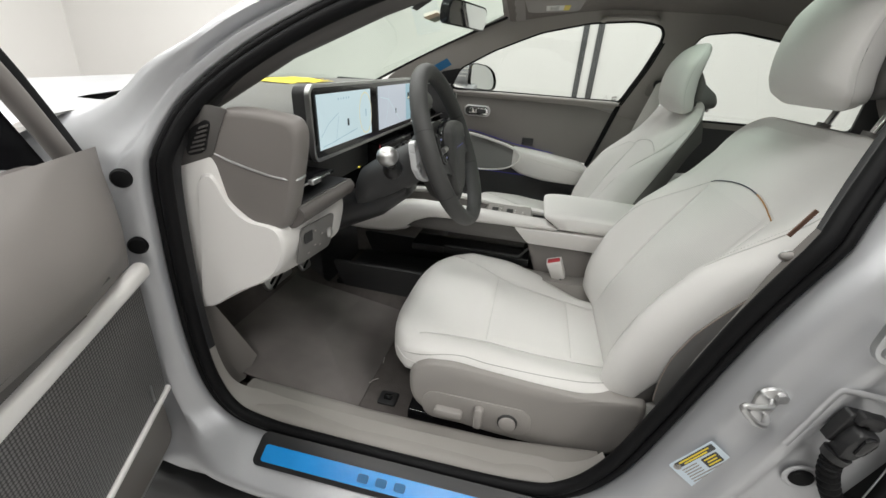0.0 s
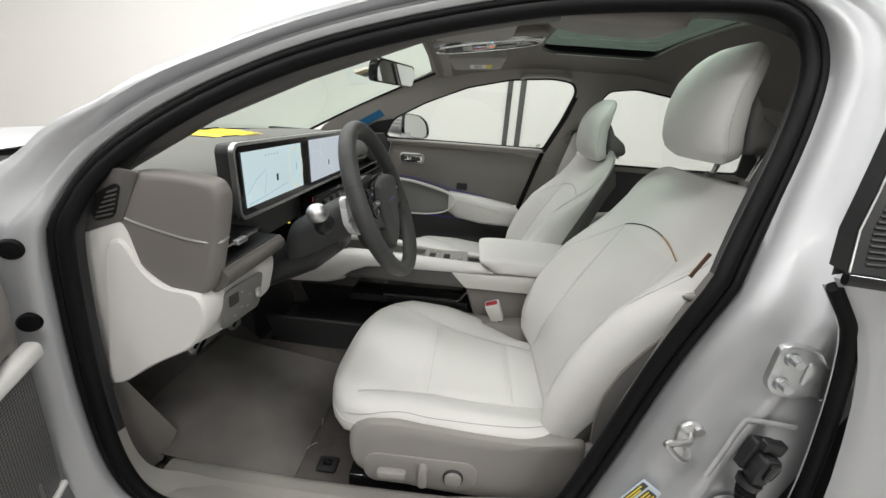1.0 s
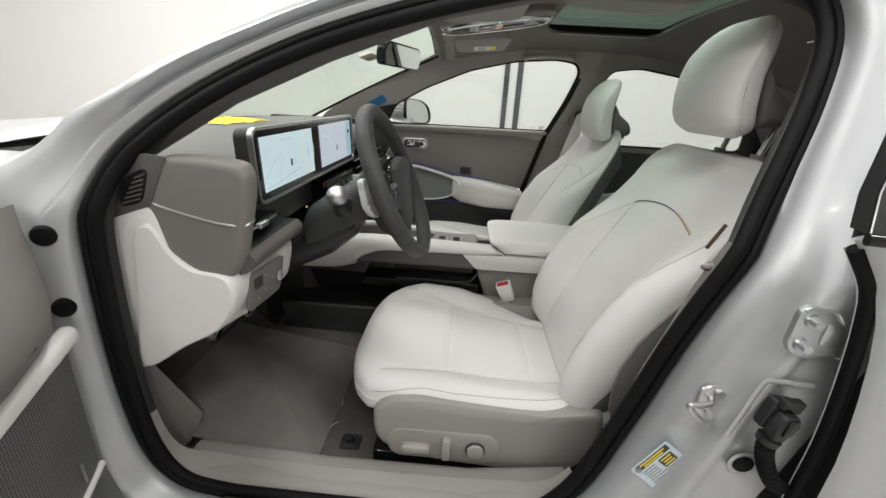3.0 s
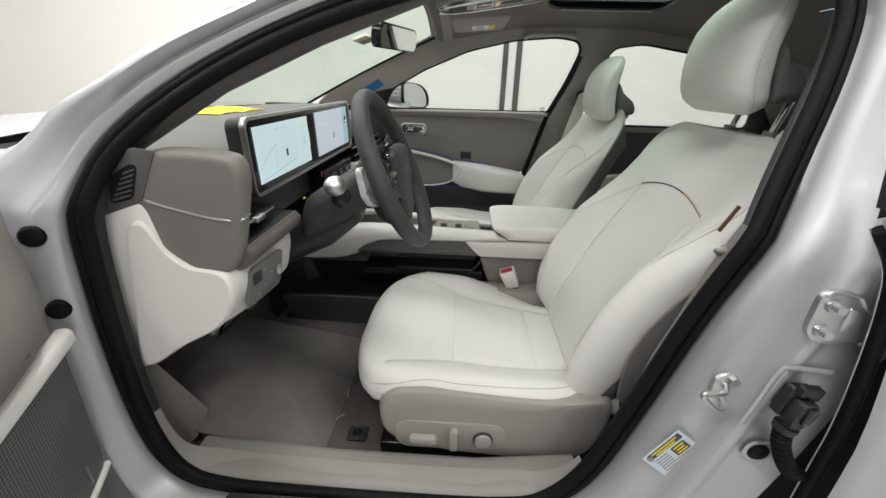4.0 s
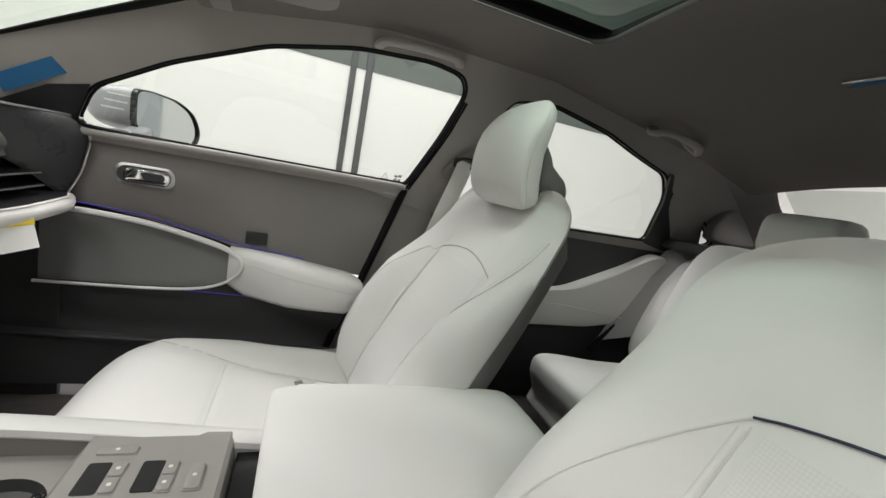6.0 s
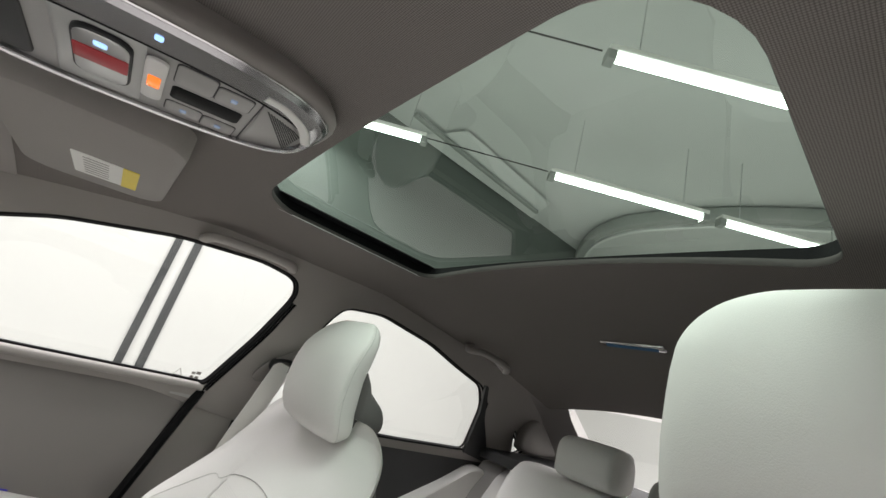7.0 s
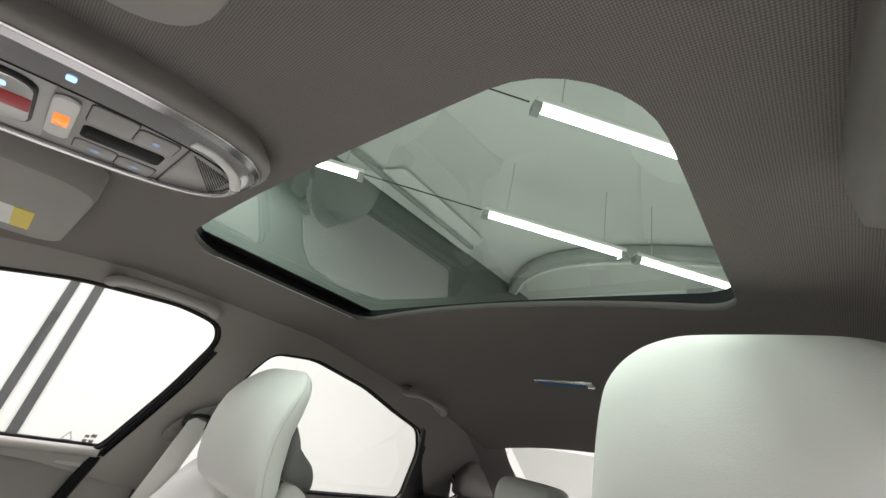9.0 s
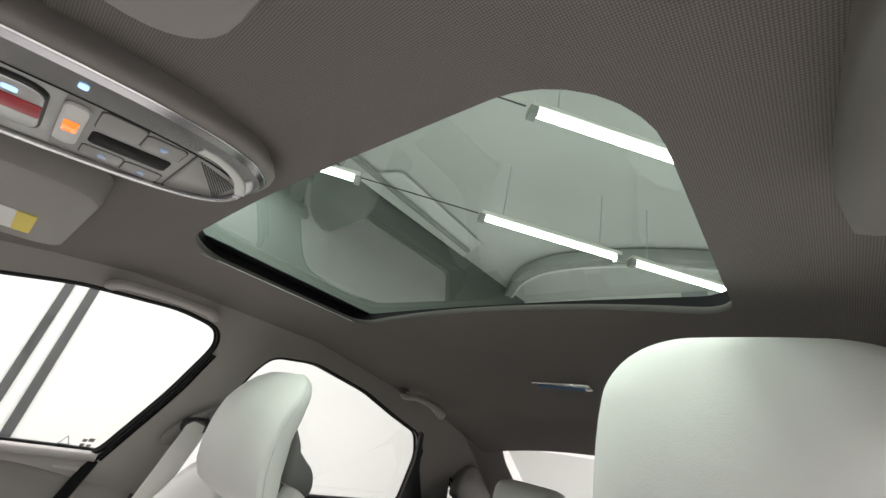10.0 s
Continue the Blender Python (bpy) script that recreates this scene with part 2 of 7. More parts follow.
def cyl(a, b, r, r2=None, n=20, bm=None):
    a, b = Vector(a), Vector(b)
    d = b - a
    bm = bm or bmesh.new()
    bmesh.ops.create_cone(bm, cap_ends=True, segments=n, radius1=r, radius2=r if r2 is None else r2, depth=d.length,
                          matrix=Matrix.Translation((a + b) / 2) @ d.to_track_quat("Z", "Y").to_matrix().to_4x4())
    return bm


def smooth01(a, b, x):
    t = min(1, max(0, (x - a) / (b - a)))
    return t * t * (3 - 2 * t)


def interp(xs, ys, x):
    return float(np.interp(x, xs, ys))


XU, YU, ZU = Vector((1, 0, 0)), Vector((0, 1, 0)), Vector((0, 0, 1))


def side_y(z):
    """Half width of the cabin's side surface at a height."""
    return 0.74 if z < 0.92 else 0.74 - (z - 0.92) * 0.5


# ---- the studio ----
def structure(name, bm, material, label, category):
    return tagged(part(name, bm, material), label, category, kind="structure")


structure("ground", box((-9, -7, -0.2), (9, 7, 0)), FLOORPAINT, "pale grey painted studio floor under the car", "floor")
structure("wall_north", box((-9, 3.6, 0), (9, 3.8, 3.9)), WALLPAINT, "plain white studio wall beside the car", "wall")
structure("wall_south", box((-9, -6.2, 0), (9, -6, 3.9)), WALLPAINT, "plain white studio wall behind the viewer", "wall")
structure("wall_west", box((-6.2, -6, 0), (-6, 3.6, 3.9)), WALLPAINT, "plain white studio wall ahead of the car", "wall")
structure("wall_east", box((6.6, -6, 0), (6.8, 3.6, 3.9)), WALLPAINT, "plain white studio wall behind the car", "wall")
structure("ceiling", box((-9, -7, 3.9), (9, 7, 4.1)), CEILPAINT, "grey-green painted studio ceiling", "ceiling")
for x0, x1 in ((0.52, 0.575), (0.66, 0.72)):
    structure("trim", box((x0, 3.585, 0.0), (x1, 3.602, 3.9), 0.004), STRIPE, "dark upright strip on the white studio wall", "wall trim")
structure("trim", box((6.585, 0.62, 0.0), (6.602, 0.95, 3.9), 0.004), mat("grey_wall_strip", (0.42, 0.44, 0.46), 0.6), "grey upright strip on the white rear wall", "wall trim")


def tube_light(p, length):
    """A batten with one lit tube, hung under the ceiling along the askew row; also used for added fill lamps."""
    t = thing("tube_light", "slim white batten with a lit fluorescent tube, outer ones added as fill", "lamp", "ceiling tube lights", at=p)
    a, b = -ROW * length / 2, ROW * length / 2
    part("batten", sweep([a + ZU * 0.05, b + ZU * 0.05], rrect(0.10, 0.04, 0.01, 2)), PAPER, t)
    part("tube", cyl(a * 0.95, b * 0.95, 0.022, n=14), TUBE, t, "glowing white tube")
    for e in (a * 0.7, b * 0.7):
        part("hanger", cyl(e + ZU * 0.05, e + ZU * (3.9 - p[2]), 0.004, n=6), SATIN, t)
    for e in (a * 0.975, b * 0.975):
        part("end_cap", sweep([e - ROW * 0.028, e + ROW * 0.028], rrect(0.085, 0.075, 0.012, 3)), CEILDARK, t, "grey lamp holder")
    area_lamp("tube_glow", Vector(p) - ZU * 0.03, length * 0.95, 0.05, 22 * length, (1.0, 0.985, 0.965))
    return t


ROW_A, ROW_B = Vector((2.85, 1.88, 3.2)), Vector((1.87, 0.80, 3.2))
# the rows offset by CROSS are unseen fill lamps, added to brighten the car
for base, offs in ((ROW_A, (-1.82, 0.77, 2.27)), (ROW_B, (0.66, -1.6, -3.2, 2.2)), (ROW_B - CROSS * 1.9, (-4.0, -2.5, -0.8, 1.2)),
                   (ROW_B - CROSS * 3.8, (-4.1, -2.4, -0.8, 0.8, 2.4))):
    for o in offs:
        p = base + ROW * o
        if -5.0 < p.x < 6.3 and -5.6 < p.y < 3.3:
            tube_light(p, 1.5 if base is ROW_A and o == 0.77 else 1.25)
# two more unseen lamps, added only to brighten the west wall
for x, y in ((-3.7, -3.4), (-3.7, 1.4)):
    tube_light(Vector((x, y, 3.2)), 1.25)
cable = part("lamp_cable", sweep([ROW_A + ROW * o + ZU * 0.04 for o in (-1.2, -0.6, 0.0)], ring(0.006, 6)), BLACK)
tagged(cable, "thin black cable strung between the tube lights", "cable")
cable = part("lamp_cable", sweep([ROW_B + ROW * o + ZU * 0.04 for o in (-0.95, -0.5, 0.0)], ring(0.006, 6)), BLACK)
tagged(cable, "thin black cable strung between the tube lights", "cable")

# added band, not a known panel: darkens what shows through the glass roof
structure("wall_band", box((-0.3, 3.594, 1.86), (6.6, 3.606, 3.9)), mat("added_dark_band", (0.11, 0.125, 0.115), 0.7, 0, 0.06, 0.8, 0.05, 60), "grey-green band added on the upper studio wall to darken the view", "wall")
# ducts and panels under the studio ceiling, and curved strips for a glass reflection


def ceiling_strip(name, pts, prof, m, label):
    return tagged(part(name, sweep(spline(pts, 6), prof), m), label, "ceiling trim", kind="structure")


ceiling_strip("ceiling_trim", [(2.0, 3.2, 3.82), (3.0, 3.25, 3.82), (4.4, 3.3, 3.82)], rrect(0.06, 0.05, 0.01, 1), CEILDARK, "grey conduit box along the studio ceiling")
# these two curved strips are shaped to imitate a reflection in the roof glass
ceiling_strip("ceiling_trim", [(5.9, 3.5, 3.80), (5.3, 2.9, 3.80), (5.0, 2.2, 3.80), (5.1, 1.2, 3.80), (5.5, 0.2, 3.80), (6.1, -0.8, 3.80)], rrect(0.14, 0.16, 0.03, 2), CEILDARK, "curved grey strip added in place of a reflection in the roof glass")
ceiling_strip("ceiling_trim", [(6.0, 3.5, 3.76), (5.45, 2.9, 3.76), (5.2, 2.2, 3.76), (5.3, 1.2, 3.76), (5.7, 0.2, 3.76)], rrect(0.05, 0.05, 0.01, 1), CEILWHITE, "pale edge of the strip added in place of the reflection")
panel = bmesh.new()
panel.faces.new([panel.verts.new(p) for p in ((2.3, 3.55, 3.86), (2.55, 2.9, 3.86), (4.3, 3.0, 3.86), (4.6, 3.55, 3.86))])
tagged(part("ceiling_panel", panel, CEILWHITE), "white panel set in the studio ceiling", "ceiling panel", kind="structure")
for y in (0.9, -1.2):
    ceiling_strip("ceiling_trim", [(-5.9, y + 1.8, 3.86), (0.0, y, 3.86), (6.5, y - 2.0, 3.86)], rrect(0.03, 0.03, 0.004, 1), CEILDARK, "thin joint strip across the ceiling")

# ---- car shell ----
SEAL = [(-0.179, 0.357), (-0.285, 0.363), (-0.366, 0.388), (-0.410, 0.460), (-0.428, 0.60), (-0.427, 0.80), (-0.411, 0.93), (-0.355, 1.025), (-0.20, 1.135),
        (0.0, 1.220), (0.28, 1.290), (0.55, 1.315), (0.655, 1.302), (0.688, 1.240), (0.656, 1.13), (0.570, 0.954), (0.506, 0.80),
        (0.448, 0.61), (0.398, 0.468), (0.335, 0.388), (0.25, 0.360), (0.05, 0.354)]
ring2 = spline(SEAL, 6, True)
NR = len(ring2)


def outward(i):
    d = ring2[(i + 1) % NR] - ring2[i - 1]
    n = Vector((-d.y, d.x)).normalized()
    c = Vector((0.12, 0.8))
    return n if n.dot(ring2[i] - c) > 0 else -n


OUT2 = [outward(i) for i in range(NR)]


def aperture(d, dy, rear=1.0, top=1.0, sill=1.0, front=1.0, flat=0.0):
    """A loop round the door opening, d outside the seal line and dy outboard of the cabin side; the factors widen single sides."""
    loop = []
    for p, n in zip(ring2, OUT2):
        wr, wf = max(0, n.x), max(0, -n.x)
        wt, ws = max(0, n.y), max(0, -n.y)
        up = smooth01(0.86, 0.98, p.y)
        k = (wr ** 2 * rear + wf ** 2 * (front * (1 - up) + top * 0.8 * up) + wt ** 2 * top + ws ** 2 * sill)
        q = p + n * d * k
        y = side_y(q.y if d > 0 else p.y)
        if d < 0:
            dy_here = dy * (1 - 0.85 * wr * wr - 0.6 * wf * wf)
            loop.append(Vector((q.x, -(y + dy_here), q.y)))
            continue
        loop.append(Vector((q.x, -(y + dy), q.y)))
    return loop


car = thing("car_body", "silver metallic saloon car body with its driver's doorway open", "car")
# the painted surround, as (distance outside the seal, distance outboard) for each side of the doorway
TOP_P = [(0.018, 0.0), (0.020, 0.014), (0.023, 0.018), (0.036, 0.022), (0.041, 0.012), (0.046, 0.005), (0.049, 0.006), (0.056, 0.022), (0.062, 0.030), (0.072, 0.030), (0.079, 0.020), (0.083, -0.010)]
REAR_P = [(0.018, 0.004), (0.021, 0.030), (0.026, 0.050), (0.040, 0.060), (0.058, 0.064), (0.068, 0.078), (0.076, 0.092), (0.085, 0.096), (0.097, 0.090), (0.104, 0.092), (0.185, 0.102), (0.215, 0.060)]
SILL_P = [(0.013, 0.006), (0.011, 0.022), (0.009, 0.034), (0.014, 0.052), (0.026, 0.078), (0.034, 0.094), (0.040, 0.108), (0.048, 0.117), (0.060, 0.116), (0.070, 0.100), (0.074, 0.070), (0.075, 0.040)]
FRONT_P = [(0.018, 0.004), (0.021, 0.020), (0.026, 0.030), (0.042, 0.036), (0.049, 0.046), (0.055, 0.048), (0.062, 0.040), (0.095, 0.042), (0.140, 0.050), (0.200, 0.098), (0.260, 0.100), (0.280, 0.070)]


def surround(k):
    """The k-th line of the painted surround, blended from the profiles of the four sides."""
    loop = []
    for p, n in zip(ring2, OUT2):
        up = smooth01(0.86, 0.98, p.y)
        wf, wr, wt, ws = max(0, -n.x) ** 2, max(0, n.x) ** 2, max(0, n.y) ** 2, max(0, -n.y) ** 2
        mix = ((FRONT_P[k], wf * (1 - up)), (TOP_P[k], wf * up + wt), (REAR_P[k], wr), (SILL_P[k], ws))
        d, dy = sum(a[0] * w for a, w in mix), sum(a[1] * w for a, w in mix)
        d *= 1 - 0.24 * wt * smooth01(1.06, 1.16, p.y)
        d *= 1 - 0.48 * wr * smooth01(0.95, 1.06, p.y)       # slimmer beside the window
        d += 0.026 * smooth01(5, 9, k) * smooth01(0.89, 0.94, p.y) * smooth01(1.05, 0.98, p.y)      # fuller foot of the windscreen pillar
        q = p + n * d
        loop.append(Vector((q.x, -(side_y(q.y) + dy), q.y)))
    return loop


part("door_frame", loft([aperture(-0.004, -0.03), aperture(0.0, 0.0)] + [surround(k) for k in range(12)], caps=False), PAINT, car, "silver painted door surround", sharp=60)
# double rubber seal
for d, r, dy in ((-0.007, 0.0115, 0.010), (0.0095, 0.0072, 0.008)):
    part("door_seal", sweep(aperture(d, dy), ring(r, 16), up=(0, 1, 0), closed=True), RUBBER, car, "black rubber door seal", sharp=80)
# inner trim lip round the doorway: pale over the sill, dark round the rest
lip = [aperture(-0.006, 0.0), aperture(-0.012, -0.012, sill=1.3), aperture(-0.014, -0.03, sill=1.6), aperture(-0.015, -0.05, sill=1.8)]
for name, m, keep, note in (("doorway_trim", BLACK, lambda p: p.y > 0.52 and not (p.x > 0.38 and p.y < 0.93), "black trim inside the doorway"), ("sill_lip", SILLMAT, lambda p: p.y <= 0.52 and not (p.x > 0.40 and p.y > 0.45), "taupe plastic trim inside the doorway sill")):
    bm = bmesh.new()
    for k in range(NR):
        if keep(ring2[k]):
            loft([[lp[k], lp[(k + 1) % NR]] for lp in lip], closed=False, caps=False, bm=bm)
    part(name, bm, m, car, note, sharp=60)

# lower trim of the pillar behind the doorway, with the belt's pale stop on it
bm = bmesh.new()
trim_rows = []
for z in np.linspace(0.42, 0.93, 14):
    xs, xi = interp([0.388, 0.468, 0.61, 0.80, 0.954], [0.335, 0.398, 0.448, 0.506, 0.570], z), interp([0.42, 0.512, 0.60, 0.69, 0.755, 0.863, 0.93], [0.425, 0.443, 0.458, 0.476, 0.497, 0.527, 0.555], z)
    trim_rows.append([(xs + 0.002, -0.738, z), (xs * 0.5 + xi * 0.5 - 0.001, -0.718, z), (xi, -0.703, z), (xi + 0.008, -0.698, z), (xi + 0.06, -0.694, z), (xi + 0.13, -0.700, z)])
loft(trim_rows, closed=False, caps=False, bm=bm)
part("pillar_trim", bm, TAUPE, car, "taupe lower pillar trim", sharp=60)
stop = thing("belt_stop", "pale oval belt stop on the pillar trim by the driver's seat", "seat belt", at=(0.540, -0.706, 0.886))
part("button", ball((0, 0, 0), (0.014, 0.007, 0.007)), TAUPE_SEAT, stop)
part("edge", sweep([(0.0145 * math.cos(a), 0.001, 0.0075 * math.sin(a)) for a in np.linspace(0, 2 * math.pi, 21)[:-1]], ring(0.0012, 6), up=(0, 1, 0), closed=True), SATIN, stop, "rim of the stop")

# hollow rocker and floor pan below the doorway
part("rocker", sweep([(-0.75, -0.775, 0.155), (1.5, -0.775, 0.155)], rrect(0.14, 0.14, 0.03, 3)), BLACK, car, "black lower sill")
part("floor_pan", box((-0.95, -0.76, 0.24), (2.0, 0.80, 0.318)), BLACK, car)

# fender, hood and cowl ahead of the doorway
def skin(xs, fn, n=14, mirror=1):
    return loft([[fn(x, k / (n - 1), mirror) for k in range(n)] for x in xs], closed=False, caps=False)


def fender_pt(x, v, s):
    # v: 0 low side, 1 hood centre line
    top = interp([-2.6, -2.0, -1.2, -0.96, -0.88], [0.70, 0.82, 0.955, 0.962, 0.944], x)
    half = interp([-2.6, -2.0, -1.2, -0.62], [0.60, 0.82, 0.895, 0.885], x)
    a = v * math.pi / 2
    y = half * math.cos(a) ** 0.35
    z = 0.28 + (top - 0.28) * (math.sin(a) ** 0.42 if v > 0 else 0)
    z += 0.035 * (1 - (y / max(half, 0.01)) ** 2) * smooth01(0.4, 1.0, v)
    return (x, -s * y, z)


for s in (1, -1):
    part("fender", skin([-2.6, -2.3, -2.0, -1.6, -1.3, -1.1, -0.98, -0.93, -0.88], fender_pt, 22, s), PAINT, car, "silver front wing and bonnet", sharp=70)


def lower_fender(x, v, s):
    z = 0.25 + v * (0.97 - 0.25)
    y = interp([-1.0, -0.75, -0.60], [0.90, 0.885, 0.865], x) - 0.03 * (2 * v - 1.1) ** 2
    return (x, -s * y, z)


part("fender_side", skin([-1.0, -0.85, -0.72, -0.635], lower_fender, 14, 1), PAINT, car, "silver wing side ahead of the door", sharp=70)
part("wing_top", loft([[(x, y, z + 0.004 * math.sin(3 * (x + 1))) for y, z in ((-0.884, 0.90), (-0.870, 0.945), (-0.835, 0.968), (-0.76, 0.978), (-0.66, 0.985))] for x in np.linspace(-1.0, -0.56, 8)], closed=False, caps=False), PAINT, car, "silver wing top below the windscreen pillar", sharp=70)
part("bonnet_gap", sweep(spline([(-1.42, -0.74, 0.962), (-1.2, -0.765, 0.968), (-1.02, -0.76, 0.968)], 5), ring(0.011, 6, 0.004)), BLACK, car)
part("cowl", loft([[(x, y, z) for y in np.linspace(-0.50, 0.62, 16)] for x, z in ((-1.0, 0.975), (-0.97, 0.96), (-0.90, 0.962), (-0.90, 0.95))], closed=False, caps=False), BLACK, car)

# windscreen and its pillars
def screen_pt(u, v):
    """u: -1..1 across, v: 0 base .. 1 top."""
    y = u * (0.74 * (1 - v) + 0.535 * v) * (1.0 if u > 0 else 0.93)
    x = -0.93 + 0.985 * v + 0.16 * (u * u) * (1 - v) * 1.9 + 0.03 * u * u * v
    if u < 0:
        x += 0.15 * u * u * max(0.0, 1 - v) ** 2.2
    z = 0.985 + (1.335 - 0.985) * (1.12 * v - 0.12 * v * v) - 0.03 * u * u * v
    return (x, y, z)


part("windscreen", loft([[screen_pt(u, v) for u in np.linspace(-1, 1, 21)] for v in np.linspace(0, 1, 9)], closed=False, caps=False), WINDSCREEN, car, "green-tinted windscreen").visible_shadow = False
edge = [Vector(screen_pt(1, v)) + Vector((0.0, -0.008, -0.006)) for v in np.linspace(-0.02, 1, 10)]
part("screen_edge", sweep(edge, rrect(0.028, 0.006, 0.003, 2)), RUBBER, car)
part("screen_edge", sweep([Vector(screen_pt(u, 0.0)) + Vector((0.015, 0, 0.003)) for u in np.linspace(-0.85, 1, 15)], rrect(0.03, 0.006, 0.003, 2)), RUBBER, car)
part("screen_edge", sweep([Vector(screen_pt(u, 0.985)) + Vector((-0.01, 0, -0.006)) for u in np.linspace(-1, 1, 15)], rrect(0.04, 0.006, 0.003, 2)), RUBBER, car)

# passenger-side upper trim: one leaning panel with window openings
FWIN = [(-0.235, 0.985), (-0.19, 1.07), (-0.04, 1.151), (0.148, 1.227), (0.33, 1.268), (0.50, 1.282), (0.585, 1.272), (0.607, 1.236), (0.575, 1.12), (0.518, 0.975), (0.3, 0.975), (0.06, 0.975)]
RWIN = [(0.71, 1.20), (0.735, 1.25), (0.85, 1.266), (1.05, 1.238), (1.2, 1.198), (1.34, 1.166), (1.40, 1.10), (1.442, 0.94), (1.15, 0.935), (0.85, 0.935), (0.66, 0.94)]
QWIN = [(1.612, 1.055), (1.75, 0.972), (1.685, 0.948)]


def corner_round(pts, r=0.02, n=4):
    out = []
    for i in range(len(pts)):
        p, a, b = Vector(pts[i]), Vector(pts[i - 1]), Vector(pts[(i + 1) % len(pts)])
        ra = min(r, (a - p).length * 0.4)
        rb = min(r, (b - p).length * 0.4)
        p0, p1 = p + (a - p).normalized() * ra, p + (b - p).normalized() * rb
        for k in range(n + 1):
            t = k / n
            out.append(p0 * (1 - t) ** 2 + p * 2 * t * (1 - t) + p1 * t * t)
    return out


def oval0(n, p=2.4):
    """Unit superellipse."""
    out = []
    for k in range(n):
        c, s = math.cos(2 * math.pi * k / n), math.sin(2 * math.pi * k / n)
        out.append((math.copysign(abs(c) ** (2 / p), c), math.copysign(abs(s) ** (2 / p), s)))
    return out


def slab0(prof, y0, y1):
    """A soft block: a side outline carried from y0 to y1."""
    pr = spline(prof, 4, True)
    c = sum(pr, Vector((0, 0))) / len(pr)
    return loft([[(c.x + (p.x - c.x) * k, y, c.y + (p.y - c.y) * k) for p in pr] for y, k in ((y1, 1.0), (y0 + 0.012, 1.0), (y0 + 0.003, 0.95), (y0, 0.85))])


def leaning_panel(outer, holes, thick, s):
    """Planar panel in x, z laid on the cabin side at s (+1 passenger), holes cut through."""
    bm = bmesh.new()
    for loop in (outer, *holes):
        vs = [bm.verts.new((p[0], 0, p[1])) for p in loop]
        for i in range(len(vs)):
            bm.edges.new((vs[i], vs[(i + 1) % len(vs)]))
    bmesh.ops.triangle_fill(bm, use_beauty=True, use_dissolve=False, edges=bm.edges)
    faces = list(bm.faces)
    ext = bmesh.ops.extrude_face_region(bm, geom=faces)
    moved = [g for g in ext["geom"] if isinstance(g, bmesh.types.BMVert)]
    for v in bm.verts:
        v.co.y = s * side_y(v.co.z)
    for v in moved:
        v.co.y += s * thick
    return bm


outer = corner_round([(-0.56, 0.985), (-0.50, 1.035), (-0.20, 1.185), (0.04, 1.30), (0.30, 1.345), (0.70, 1.355), (1.05, 1.33), (1.40, 1.26), (1.62, 1.19), (1.84, 1.06), (1.92, 0.93), (1.62, 0.905), (0.62, 0.91), (0.4, 0.955), (-0.3, 0.955)], 0.05)
holes = [corner_round(FWIN, 0.03), corner_round(RWIN, 0.03), corner_round(QWIN, 0.02)]
part("side_trim", leaning_panel(outer, holes, 0.03, 1), HEADPLAIN, car, "taupe inner pillar trim round the side windows", sharp=30)
for w, r in ((FWIN, 0.0045), (RWIN, 0.0045), (QWIN, 0.004)):
    rim = [Vector((p.x, side_y(p.y) + 0.004, p.y)) for p in corner_round(w, 0.03)]
    part("window_seal", sweep(rim, ring(r, 8), up=(0, 1, 0), closed=True), RUBBER, car, "black rubber window seal")
    rim2 = [Vector((p.x, side_y(p.y) + 0.022, p.y)) for p in corner_round(w, 0.03)]
    part("window_seal", sweep(rim2, ring(r, 8), up=(0, 1, 0), closed=True), RUBBER, car)
    pane = bmesh.new()
    pane.faces.new([pane.verts.new((p.x, side_y(p.y) + 0.03, p.y)) for p in corner_round(w, 0.03)])
    part("window_pane", pane, GLASS, car, "clear side window glass").visible_shadow = False
part("pillar_lower", loft([[(x, 0.752 - 0.012 * math.sin(math.pi * u), z) for u, x in ((0, x0), (0.5, (x0 + x1) / 2), (1, x1))] for z, x0, x1 in ((0.30, 0.30, 0.62), (0.45, 0.36, 0.62), (0.70, 0.44, 0.64), (0.93, 0.51, 0.67))], closed=False, caps=False), HEADPLAIN, car, "taupe lower pillar trim")
part("door_edge_seal", sweep([(0.335, 0.735, 0.40), (0.372, 0.735, 0.48), (0.445, 0.735, 0.70), (0.522, 0.722, 0.97)], ring(0.011, 8)), RUBBER, car, "black rubber door edge")
# rubber channels down the rear edge of each door window
for k, (dx, r) in enumerate(((0.004, 0.0038), (0.0125, 0.0035))):
    edge = [(0.600, 1.215), (0.590, 1.175), (0.575, 1.12), (0.518, 0.972)]
    part("window_channel", sweep([(x + dx, side_y(z) - 0.003 + 0.004 * k, z) for x, z in spline(edge, 5)], ring(r, 8), up=(0, 1, 0)), RUBBER, car, "black rubber window channel", sharp=80)
    edge = [(1.372, 1.130), (1.385, 1.115), (1.395, 1.10), (1.438, 0.94)]
    part("window_channel", sweep([(x + dx, side_y(z) - 0.003 + 0.004 * k, z) for x, z in spline(edge, 5)], ring(r, 8), up=(0, 1, 0)), RUBBER, car, "black rubber window channel", sharp=80)
# black cover of the rear door's window division
div = [(1.335, 1.172), (1.352, 1.168), (1.425, 1.06), (1.575, 0.905), (1.425, 0.932), (1.385, 1.08)]
bm = leaning_panel(corner_round(div, 0.01), [], -0.010, 1)
part("division_bar", bm, BLACK, car, "black division bar behind the rear door window", sharp=30)
